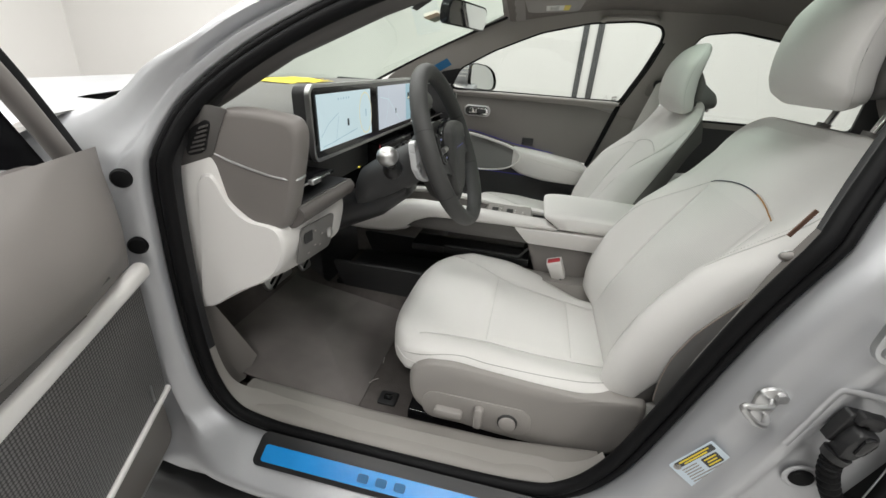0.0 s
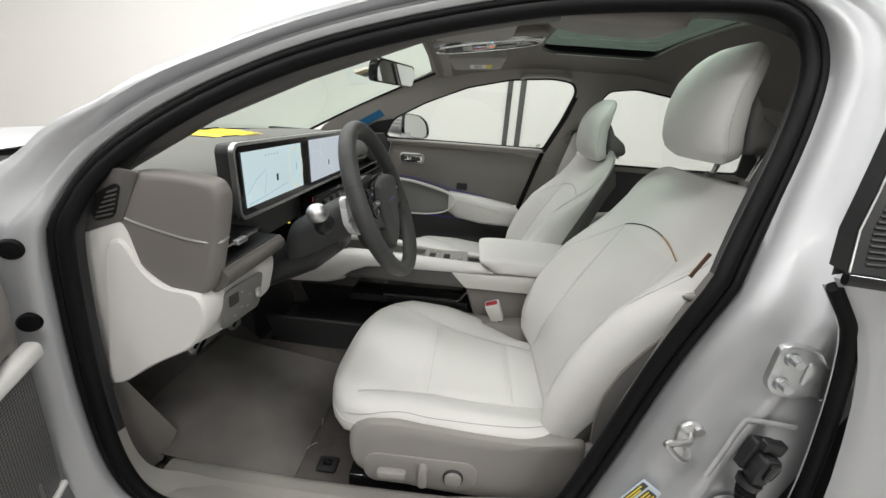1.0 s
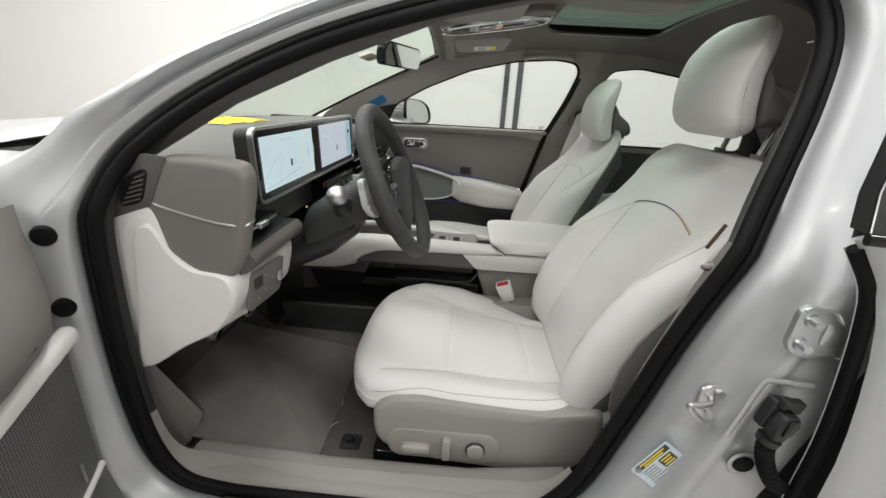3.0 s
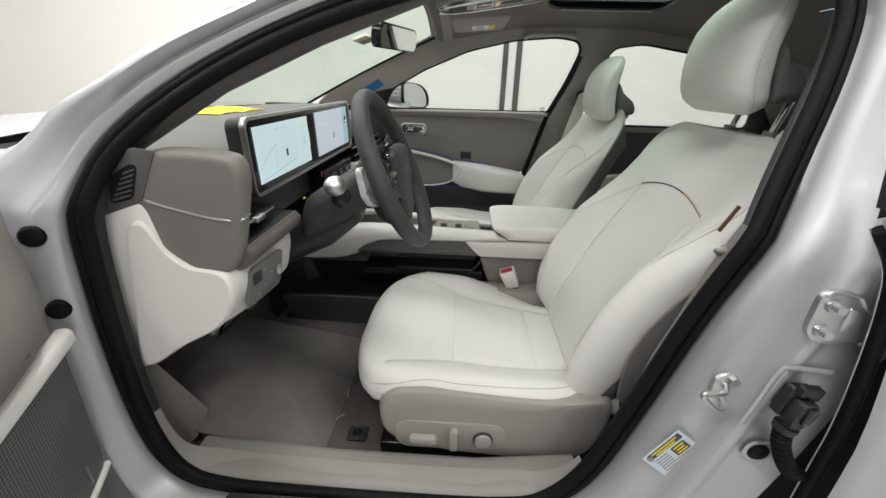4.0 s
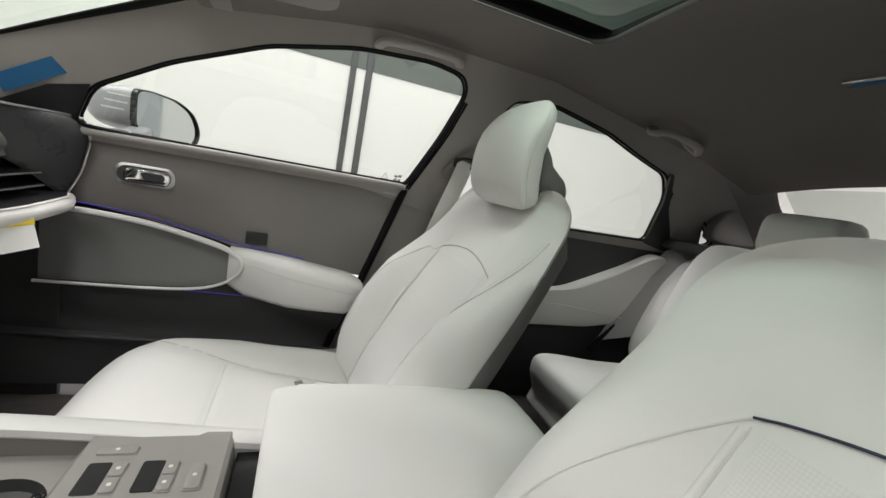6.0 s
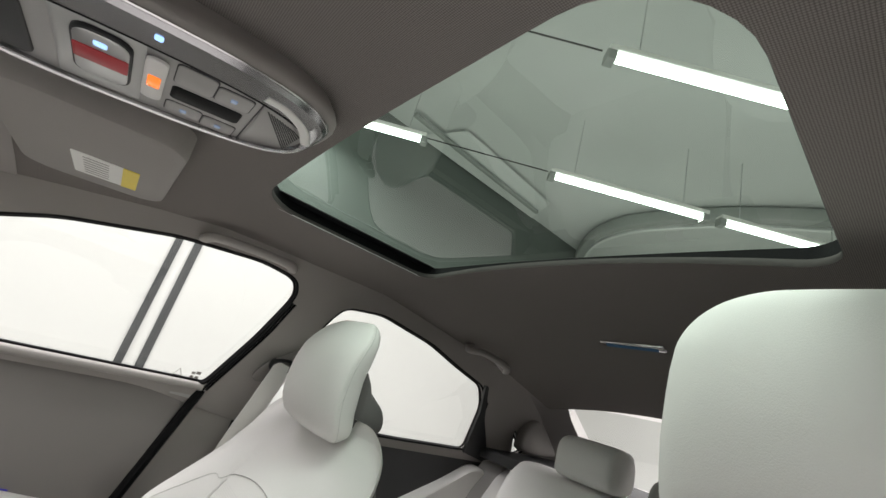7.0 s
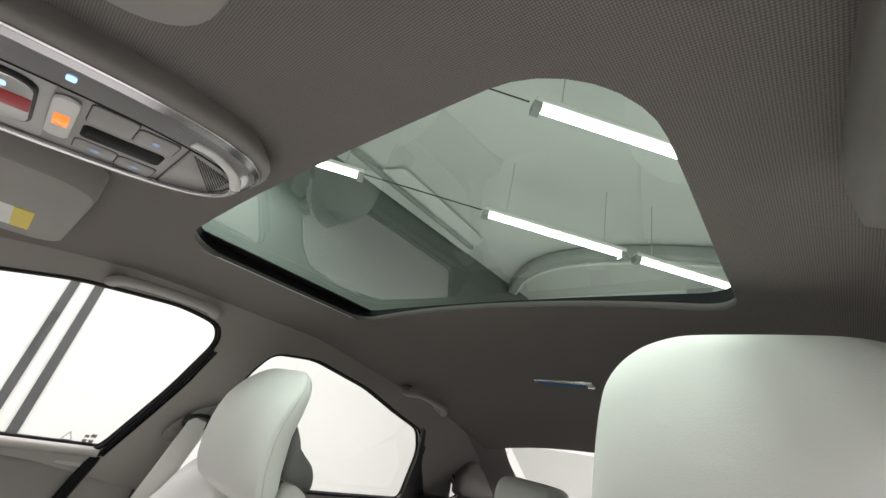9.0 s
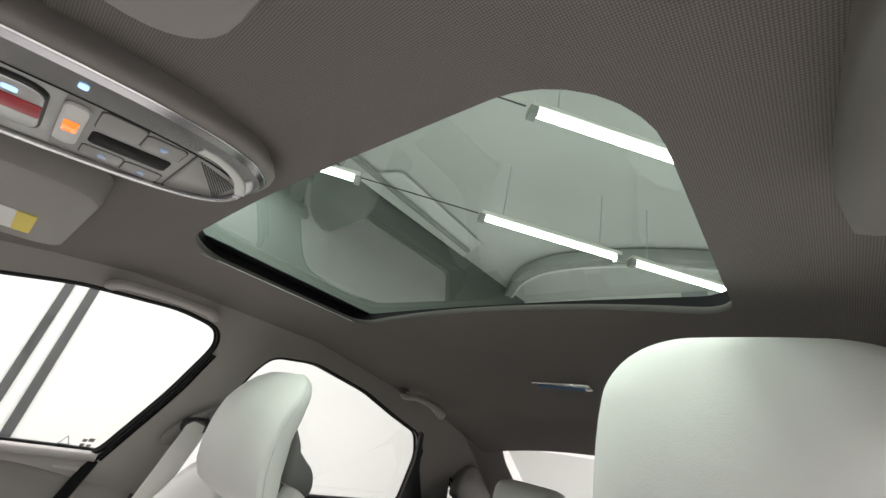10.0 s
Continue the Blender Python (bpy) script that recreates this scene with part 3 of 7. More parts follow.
# pillar trim between the quarter window and the rear window, with its belt cover
for s in (1, -1):
    la = spline([(1.50, 0.588, 1.225), (1.60, 0.615, 1.175), (1.76, 0.665, 1.085), (1.92, 0.735, 0.935)], 5)
    lb = spline([(1.60, 0.47, 1.205), (1.665, 0.495, 1.176), (1.80, 0.54, 1.115), (2.12, 0.60, 0.965)], 5)
    part("rear_pillar_trim", loft([[(a.lerp(b, t) + Vector((0, 0.018 * math.sin(math.pi * t), 0))) * Vector((1, 1, 1)) if s > 0 else Vector(((a.lerp(b, t)).x, -(a.lerp(b, t)).y, (a.lerp(b, t)).z)) for t in np.linspace(0, 1, 7)] for a, b in zip(la, lb)], closed=False, caps=False), HEADPLAIN, car, "taupe rear pillar trim", sharp=70)
part("belt_cover", slab0([(1.64, 0.985), (1.625, 1.03), (1.66, 1.09), (1.72, 1.10), (1.80, 1.04), (1.84, 0.985)], 0.630, 0.668), TAUPE, car, "dark taupe belt outlet cover", sharp=50)
# sail triangle ahead of the mirror
sail = bmesh.new()
sail.faces.new([sail.verts.new((x, side_y(z) - 0.004, z)) for x, z in ((-0.42, 0.97), (-0.235, 0.975), (-0.185, 1.072), (-0.26, 1.055))])
part("sail_panel", sail, BLACK, car)

# driver-side upper trim behind the doorway
outer_d = corner_round([(0.74, 1.34), (1.05, 1.33), (1.40, 1.26), (1.62, 1.19), (1.80, 1.06), (1.85, 0.93), (0.70, 0.91), (0.74, 1.1), (0.78, 1.25)], 0.02)
part("side_trim", leaning_panel(outer_d, [corner_round([(0.84, 1.20), (0.88, 1.258), (1.05, 1.235), (1.34, 1.166), (1.40, 1.10), (1.442, 0.95), (0.78, 0.95)], 0.03)], 0.03, -1), HEADPLAIN, car)
part("side_trim", box((0.66, -0.78, 0.30), (2.0, -0.71, 0.93), 0.01), DARK, car)
part("side_trim", sweep([(-0.43, -0.665, 0.985), (-0.25, -0.615, 1.105), (-0.1, -0.575, 1.18), (0.1, -0.54, 1.26), (0.3, -0.515, 1.305), (0.6, -0.505, 1.33)], rrect(0.05, 0.052, 0.022, 4)), UNDER, car)

# ---- headliner, roof skin and glass roof ----
def roof_z(x, y):
    z = interp([-0.05, 0.05, 0.20, 0.36, 0.42, 0.82, 1.1, 1.4, 1.68, 1.85], [1.295, 1.315, 1.342, 1.362, 1.366, 1.366, 1.335, 1.285, 1.21, 1.15], x)
    return z - 0.20 * abs(y) ** 2.2 * interp([0, 0.5, 1.7], [1.0, 1.0, 1.15], x)


def dense_rect(x0, x1, h, rear, front, side=14, arc=8):
    """Rounded rectangle with many points on its sides, always in the same order; rear and front corner radii."""
    out = []
    cs = [(x1 - rear, h - rear, 0, rear), (x0 + front, h - front, 90, front), (x0 + front, -h + front, 180, front), (x1 - rear, -h + rear, 270, rear)]
    for i, (cx, cy, a0, r) in enumerate(cs):
        for k in range(arc + 1):
            a = radians(a0 + 90 * k / arc)
            out.append(Vector((cx + r * math.cos(a), cy + r * math.sin(a))))
        nx, ny, na, nr = cs[(i + 1) % 4]
        nxt = Vector((nx + nr * math.cos(radians(na)), ny + nr * math.sin(radians(na))))
        last = out[-1].copy()
        for k in range(1, side):
            out.append(last.lerp(nxt, k / side))
    return out


def roof_rings(lift, grow, count=24):
    hole = [Vector((x - 0.003 * smooth01(0.15, 0.33, -y) * smooth01(0.60, 0.42, x), y if y > 0 else y * (0.985 + 0.018 * smooth01(0.80, 0.40, x)))) for x, y in dense_rect(0.396 - grow, 0.797 + grow, 0.356 + grow, 0.045, 0.085)]
    rim = dense_rect(0.02, 1.645, 0.56, 0.02, 0.02)
    return [[(x, y, roof_z(x, y) + lift * min(1.0, 0.22 + 2.2 * k / (count - 1))) for x, y in (a.lerp(b, k / (count - 1)) for a, b in zip(hole, rim))] for k in range(count)]


headliner = thing("headliner", "taupe woven fabric headliner with a roof window opening", "headliner")
rows = roof_rings(0.0, 0.0)
part("ceiling_cloth", loft(rows, caps=False), HEADLINE, headliner, "taupe woven ceiling cloth", sharp=70)


def glass_z(y):
    return 1.379 - 0.05 * y * y


def grown(lp, g, dz):
    return [((x - 0.607) * g + 0.607, y * g, z + dz) for x, y, z in lp]


part("opening_edge", loft([rows[0], grown(rows[0], 0.9975, 0.002), grown(rows[0], 0.9975, 0.005), grown(rows[0], 1.002, 0.009), grown(rows[0], 1.02, 0.011)], caps=False), mat("edge_cloth", (0.085, 0.080, 0.076), 0.9, 0, 0.05, 20, spec=0.08), headliner, "dark rolled edge of the roof opening", sharp=80)
def skin_cap(x, y):
    """The silver roof lies just below the glass near the opening and rises clear of it further out."""
    return glass_z(y) - 0.004 + 0.05 * smooth01(0.46, 0.56, abs(y)) + 0.06 * smooth01(0.95, 1.2, x) + 0.06 * smooth01(0.30, 0.12, x)


part("roof_skin", loft([[(x, y, min(z, skin_cap(x, y))) for x, y, z in r] for r in roof_rings(0.075, 0.03)], caps=False), PAINT, car, "silver roof", sharp=70)
part("header_rail", loft([[(x, y, roof_z(0.06, y) + dz + (-0.03 * (y / 0.55) ** 2 if dz > 0.02 else 0)) for y in np.linspace(-0.56, 0.56, 15)] for x, dz in ((0.08, 0.0), (0.03, -0.004), (0.0, 0.006), (-0.005, 0.03), (0.06, 0.075))], closed=False, caps=False), HEADPLAIN, car)


sunroof = thing("glass_roof", "green-tinted glass roof panel in a black frame", "sunroof")
part("glass_panel", loft([[(x, y, glass_z(y)) for y in np.linspace(-0.375, 0.375, 20)] for x in np.linspace(0.382, 0.818, 8)], closed=False, caps=False), ROOFGLASS, sunroof, "green-tinted glass", sharp=80)
hole = grown(rows[0], 1.006, 0.004)
n_h = len(hole)


def shaft(keep):
    bm = bmesh.new()
    for k in range(n_h):
        a, b = hole[k], hole[(k + 1) % n_h]
        if keep((a[0] + b[0]) / 2, (a[1] + b[1]) / 2):
            bm.faces.new([bm.verts.new(p) for p in (a, b, (b[0], b[1], glass_z(b[1]) - 0.0005), (a[0], a[1], glass_z(a[1]) - 0.0005))])
    return bm


def by_rail(x, y):
    return y > 0.30


part("frame_rail", shaft(by_rail), RUBBER, sunroof, "black frame rail", sharp=70)
part("bright_line", sweep([(x, 0.3535, roof_z(x, 0.3535) + 0.0008) for x in np.linspace(0.43, 0.775, 12)], ring(0.0011, 6)), SATIN, sunroof, "thin bright line under the black rail", sharp=80)
part("roof_well", shaft(lambda x, y: not by_rail(x, y)), RUBBER, sunroof, "dark shaft round the glass", sharp=70)
part("frame_rail", box((0.392, 0.330, 1.3705), (0.808, 0.358, 1.3725), 0.0005), RUBBER, sunroof, "black frame rail")

# ---- carpet, sill trim ----
carpet = bmesh.new()
loft([[(x, y, z) for x in (-0.70, -0.62, -0.45, -0.2, 0.2, 0.6, 1.0)] for y, z in ((-0.70, 0.335), (-0.62, 0.330), (-0.3, 0.330), (-0.17, 0.332), (-0.15, 0.36))], closed=False, caps=False, bm=carpet)
for v in carpet.verts:
    if v.co.x < -0.44:
        v.co.z += (-0.44 - v.co.x) * 0.75
tagged(part("carpet", carpet, CARPET, sharp=70), "taupe grey fitted carpet in the driver's footwell", "carpet", kind="structure")
carpet2 = loft([[(x, y, z) for x in (-0.75, -0.5, 0.2, 0.8, 1.4)] for y, z in ((0.15, 0.36), (0.17, 0.331), (0.45, 0.33), (0.72, 0.33))], closed=False, caps=False)
tagged(part("carpet", carpet2, CARPET), "taupe grey fitted carpet in the passenger footwell", "carpet", kind="structure")
floor_mat = part("floor_mat", plate(rrect(0.40, 0.44, 0.012, 6, -0.335, -0.42), ((0, 0, 0.3325), XU, YU, ZU), 0.0025, 0.001), mat("film_covered_carpet", (0.128, 0.116, 0.110), 0.5, 0, 0.30, 14, 0.5, 350, spec=0.3))
tagged(floor_mat, "scuffed taupe carpet mat under clear film in the footwell", "floor mat")
for v in floor_mat.data.vertices:
    if v.co.x < -0.44:
        v.co.z += (-0.44 - v.co.x) * 0.75
scuffs = random.Random(41)
for k in range(22):
    x, y, a = scuffs.uniform(-0.36, -0.13), scuffs.uniform(-0.61, -0.36), scuffs.uniform(0.6, 2.2)
    n = scuffs.uniform(0.008, 0.036)
    bend = scuffs.uniform(-0.3, 0.3) * n
    part("scuff_mark", sweep([(x, y, 0.3356), (x + n * math.cos(a) * 0.5 + bend, y + n * math.sin(a) * 0.5, 0.3360), (x + n * math.cos(a), y + n * math.sin(a), 0.3356)], ring(0.0012, 4)), PALESCUFF, floor_mat)
rest = [Vector((-0.444, -0.665, 0.587)), Vector((-0.408, -0.600, 0.405)), Vector((-0.420, -0.640, 0.360)), Vector((-0.455, -0.665, 0.470))]
part("kick_cover", loft([[p + Vector((-0.03, -0.03, -0.02)) for p in rest], [p + Vector((-0.002, -0.002, 0)) for p in rest], rest]), TAUPE, car, "taupe kick cover beside the carpet", sharp=30)
part("footwell_wall", loft([[(-0.68, y, 0.5), (-0.74, y, 0.62), (-0.74, y, 0.9)] for y in (-0.74, 0.74)], closed=False, caps=False), CARPET, car)
part("kick_wall", box((-0.80, -0.74, 0.30), (-0.43, -0.70, 0.62), 0.008), SILLMAT, car)
part("kick_wall", box((-0.80, 0.745, 0.30), (-0.26, 0.765, 0.985), 0.004), DARK, car)
part("floor_side", box((0.20, 0.745, 0.26), (1.75, 0.775, 0.42), 0.006), DARK, car)
part("dash_end_wall", box((-0.80, 0.70, 0.90), (-0.36, 0.746, 0.992), 0.006), DARK, car)
part("sill_trim", sweep([(-0.38, -0.695, 0.366), (-0.1, -0.695, 0.350), (0.2, -0.695, 0.350), (0.40, -0.695, 0.378)], rrect(0.10, 0.05, 0.022, 4)), SILLMAT, car, "taupe sill cover")
anchor = thing("mat_anchor", "small square black mat anchor on the carpet", "mat anchor", at=(-0.075, -0.575, 0.331))
part("plate", plate(rrect(0.046, 0.042, 0.006, 3), ((0, 0, 0), XU, YU, ZU), 0.005, 0.002), BLACK, anchor)
part("socket", plate(rrect(0.02, 0.016, 0.003, 2), ((0, 0, 0.006), XU, YU, ZU), 0.003, 0.001), GLOSS, anchor)

# ---- front seats ----
def cushion_insert(x):
    """Half width of the stitched middle panel."""
    return interp([-0.05, 0.15, 0.43], [0.215, 0.158, 0.122], x)


def cushion_top(x, y, inboard=0):
    """Height of the seat cushion; y from its centre line. The bolster beside the console falls away to the rear."""
    b = smooth01(0.14, 0.235, abs(y))
    z = interp([-0.10, -0.05, 0.0, 0.12, 0.25, 0.38, 0.50], [0.528, 0.540, 0.548, 0.530, 0.508, 0.495, 0.49], x)
    if y * inboard > 0:
        z += b * interp([-0.07, 0.0, 0.05, 0.165, 0.27, 0.365, 0.45], [-0.005, 0.012, 0.030, 0.036, 0.016, -0.024, -0.050], x)
    else:
        z += b * interp([-0.07, 0.02, 0.15, 0.35, 0.5], [-0.005, 0.010, 0.028, 0.034, 0.03], x)
    w = cushion_insert(x)
    z -= 0.0075 * math.exp(-((abs(y) - w) / 0.010) ** 2) * smooth01(-0.06, 0.0, x)
    if abs(y) < w:
        z -= 0.0068 * (math.exp(-((x - 0.14) / 0.008) ** 2) + math.exp(-((x - 0.337) / 0.008) ** 2)) * smooth01(w, w - 0.02, abs(y))
    return z


def cushion_half(x):
    return interp([-0.092, -0.088, -0.081, -0.070, -0.054, -0.025, 0.035, 0.12, 0.3, 0.45, 0.5], [0.06, 0.105, 0.145, 0.18, 0.212, 0.242, 0.259, 0.262, 0.263, 0.257, 0.24], x)


def cushion_bm(inboard):
    loops = []
    xs = [-0.092, -0.0905, -0.087, -0.083, -0.078, -0.068, -0.056, -0.042, -0.025, -0.005, 0.02, 0.05, 0.08, 0.11, 0.125, 0.132, 0.14, 0.148, 0.156, 0.18, 0.22, 0.26, 0.30, 0.32, 0.329, 0.337, 0.345, 0.355, 0.38, 0.41, 0.45, 0.49]
    for x in xs:
        w, lp = cushion_half(x), []
        q = min(1, max(0.0, (x + 0.093) / 0.055))
        f = (1 - (1 - q) ** 2) ** 0.5
        zb = interp([-0.10, -0.03, 0.03, 0.25, 0.5], [0.452, 0.446, 0.462, 0.455, 0.45], x)
        for u in np.linspace(-1, 1, 65):
            y = w * u
            e = max(0.0, 1 - abs(u) ** 9) ** 0.42
            zm = 0.487 - (0.067 * smooth01(0.18, 0.40, x) * smooth01(0.5, 0.9, u * inboard))
            lp.append((x, y, zm + (cushion_top(x, y, inboard) - zm) * e * (0.25 + 0.75 * f)))
        for u in np.linspace(0.985, -0.985, 21):
            e = max(0.0, 1 - abs(u) ** 9) ** 0.5
            zm = 0.487 - (0.067 * smooth01(0.18, 0.40, x) * smooth01(0.5, 0.9, u * inboard))
            lp.append((x, w * u, zm - (zm - min(zb, zm - 0.02)) * e * (0.35 + 0.65 * f)))
        loops.append(lp)
    return loft(loops)


def seam(path, material, parent, r=0.0011, name="seam", label=""):
    return part(name, sweep(spline(path, 6 if len(path) < 40 else 1), ring(r, 6)), material, parent, label)


LEAN = Vector((0.25, 0, 0.52)).normalized()      # up along the backrest
FACE = Vector((-LEAN.z, 0, LEAN.x))               # out of its front
FOOT = Vector((0.417, 0, 0.49))
BACK_LEN = 0.605


def back_half(h):
    w = interp([0, 0.05, 0.2, 0.4, 0.6, 0.75, 0.85, 1.0], [0.235, 0.25, 0.262, 0.27, 0.271, 0.266, 0.258, 0.25], h)
    k = max(0.0, (h - 0.83) / 0.17)
    return w - 0.105 * (1 - max(0.0, 1 - k ** 2.6) ** 0.62)


def back_insert(h):
    return interp([0, 0.4, 0.74], [0.125, 0.136, 0.14], h)


def back_front(h, y):
    """How far the front face stands before the seat's lean line."""
    base = interp([0, 0.15, 0.4, 0.7, 0.9, 1.0], [0.012, 0.022, 0.018, 0.002, -0.012, -0.03], h)
    bol = interp([0, 0.1, 0.3, 0.5, 0.72, 0.9], [0.035, 0.06, 0.078, 0.07, 0.02, 0.0], h)
    crease = 0.004 * math.exp(-((abs(y) - back_insert(h)) / 0.008) ** 2) * smooth01(0.76, 0.70, h)
    return base + bol * smooth01(0.13, 0.225, abs(y)) - crease


def back_pt(h, y, out=0.0):
    """A point on the front of the backrest, lifted by out."""
    e = max(0.0, 1 - min(1.0, abs(y) / back_half(h)) ** 7) ** 0.45
    end = max(0.12, min(1, (1.0 - h) / 0.06, (h + 0.015) / 0.03)) ** 0.5
    p = FOOT + LEAN * (h * BACK_LEN) + FACE * (-0.004 + (back_front(h, y) + 0.004) * e * end + out)
    return Vector((p.x, y, p.z))


def backrest_bm():
    loops = []
    for h in [0.0, 0.008, 0.02, 0.04] + list(np.linspace(0.07, 0.91, 29)) + [0.925, 0.94, 0.953, 0.965, 0.975, 0.984, 0.991, 0.996, 1.0]:
        w, lp = back_half(h), []
        thick = interp([0, 0.1, 0.8, 1.0], [0.045, 0.068, 0.068, 0.055], h)
        end = max(0.12, min(1, (1.0 - h) / 0.06, (h + 0.015) / 0.03)) ** 0.5
        for u in np.linspace(-1, 1, 61):
            e = max(0.0, 1 - abs(u) ** 7) ** 0.45
            p = FOOT + LEAN * (h * BACK_LEN) + FACE * (-0.004 + (back_front(h, w * u) + 0.004) * e * end)
            lp.append((p.x, w * u, p.z))
        for u in np.linspace(0.985, -0.985, 15):
            e = max(0.0, 1 - abs(u) ** 9) ** 0.5
            p = FOOT + LEAN * (h * BACK_LEN) + FACE * (-0.004 - 0.02 * e * end)
            lp.append((p.x, w * u, p.z))
        loops.append(lp)
    return loft(loops)


def shell_bm():
    loops = []
    for h in (0.015, 0.03, 0.06, 0.15, 0.3, 0.45, 0.6, 0.75, 0.84, 0.89, 0.92, 0.935):
        w = back_half(h) - 0.002 - 0.03 * smooth01(0.78, 0.93, h)
        lp = []
        for k in range(33):
            u = math.sin(radians(-90 + 180 * k / 32))
            d = -0.003 - 0.016 * smooth01(0.75, 0.9, h) - 0.105 * max(0.0, 1 - abs(u) ** 5) ** 0.55 * interp([0, 0.1, 0.85, 0.935], [0.7, 1, 0.7, 0.15], h)
            p = FOOT + LEAN * (h * BACK_LEN) + FACE * d
            lp.append((p.x, w * u, p.z))
        loops.append(lp)
    return loft(loops, closed=False, caps=False)


HEAD_HALF = 0.118
HEAD_FRONT = ([0.987, 1.005, 1.03, 1.06, 1.09, 1.115, 1.14, 1.158, 1.175, 1.19, 1.2055], [0.630, 0.610, 0.600, 0.596, 0.597, 0.601, 0.609, 0.619, 0.630, 0.642, 0.658])
HEAD_REAR = ([0.987, 1.003, 1.04, 1.10, 1.15, 1.19, 1.2055], [0.672, 0.678, 0.670, 0.667, 0.676, 0.690, 0.696])


def head_outline(n=14):
    """Outline of the headrest seen from the front: broad round shoulders, tighter lower corners."""
    out = []
    for cy, cz, r, a0 in ((HEAD_HALF - 0.070, 1.2055 - 0.070, 0.070, 0), (-HEAD_HALF + 0.070, 1.2055 - 0.070, 0.070, 90), (-HEAD_HALF + 0.034, 0.987 + 0.034, 0.034, 180), (HEAD_HALF - 0.034, 0.987 + 0.034, 0.034, 270)):
        out += [Vector((cy + r * math.cos(radians(a0 + 90 * k / n)), cz + r * math.sin(radians(a0 + 90 * k / n)))) for k in range(n + 1)]
    full = []
    for a, b in zip(out, out[1:] + out[:1]):
        full.append(a)
        if (b - a).length > 0.03:
            full += [a.lerp(b, k / 6) for k in range(1, 6)]
    return full


def head_loop(s, back, grow=0.0):
    """s: share of the outline; back: None for the front face, else how far the loop lies towards the rear edge."""
    lp = []
    for p in head_outline():
        q = Vector((0, 1.09)) + (p - Vector((0, 1.09))) * s
        f = interp(*HEAD_FRONT, q.y) + 0.016 * (q.x / HEAD_HALF) ** 2 + 0.014 * s ** 8
        r = max(interp(*HEAD_REAR, q.y), f + 0.012)
        o = (p - Vector((0, 1.09))).normalized() * grow
        lp.append((f if back is None else f + (r - f) * back, q.x + o.x, q.y + o.y))
    return lp


def headrest_bm():
    front = [head_loop(s, None) for s in (0.05, 0.2, 0.35, 0.5, 0.62, 0.72, 0.80, 0.86, 0.91, 0.945, 0.97, 0.985, 0.995)]
    return loft(front + [head_loop(1.0 - 0.06 * b ** 3, b) for b in (0.12, 0.3, 0.5, 0.7, 0.85, 0.95)] + [head_loop(0.935, 1.0), head_loop(0.915, 1.03), head_loop(0.6, 1.04), head_loop(0.1, 1.04)])


HSHELL = [(0.668, 1.125), (0.685, 1.095), (0.712, 1.073), (0.735, 1.055), (0.746, 1.028), (0.738, 1.012), (0.71, 1.008), (0.685, 1.010), (0.674, 1.05)]


def slab(prof, half, pinch, n=6, sweepback=0.0):
    """A padded shape: the side profile carried across, drawn in round its ends."""
    pr = spline(prof, n, True)
    c = sum(pr, Vector((0, 0))) / len(pr)
    loops = []
    for u in (-1.0, -0.985, -0.95, -0.88, -0.75, -0.5, 0, 0.5, 0.75, 0.88, 0.95, 0.985, 1.0):
        k = 1 - pinch * abs(u) ** 7
        end = 1.0 if abs(u) < 0.85 else (1 - ((abs(u) - 0.85) / 0.15) ** 2.4 * 0.34)
        loops.append([(c.x + (p.x - c.x) * k * end + sweepback * u * u, half * u, c.y + (p.y - c.y) * k * end) for p in pr])
    return loft(loops)


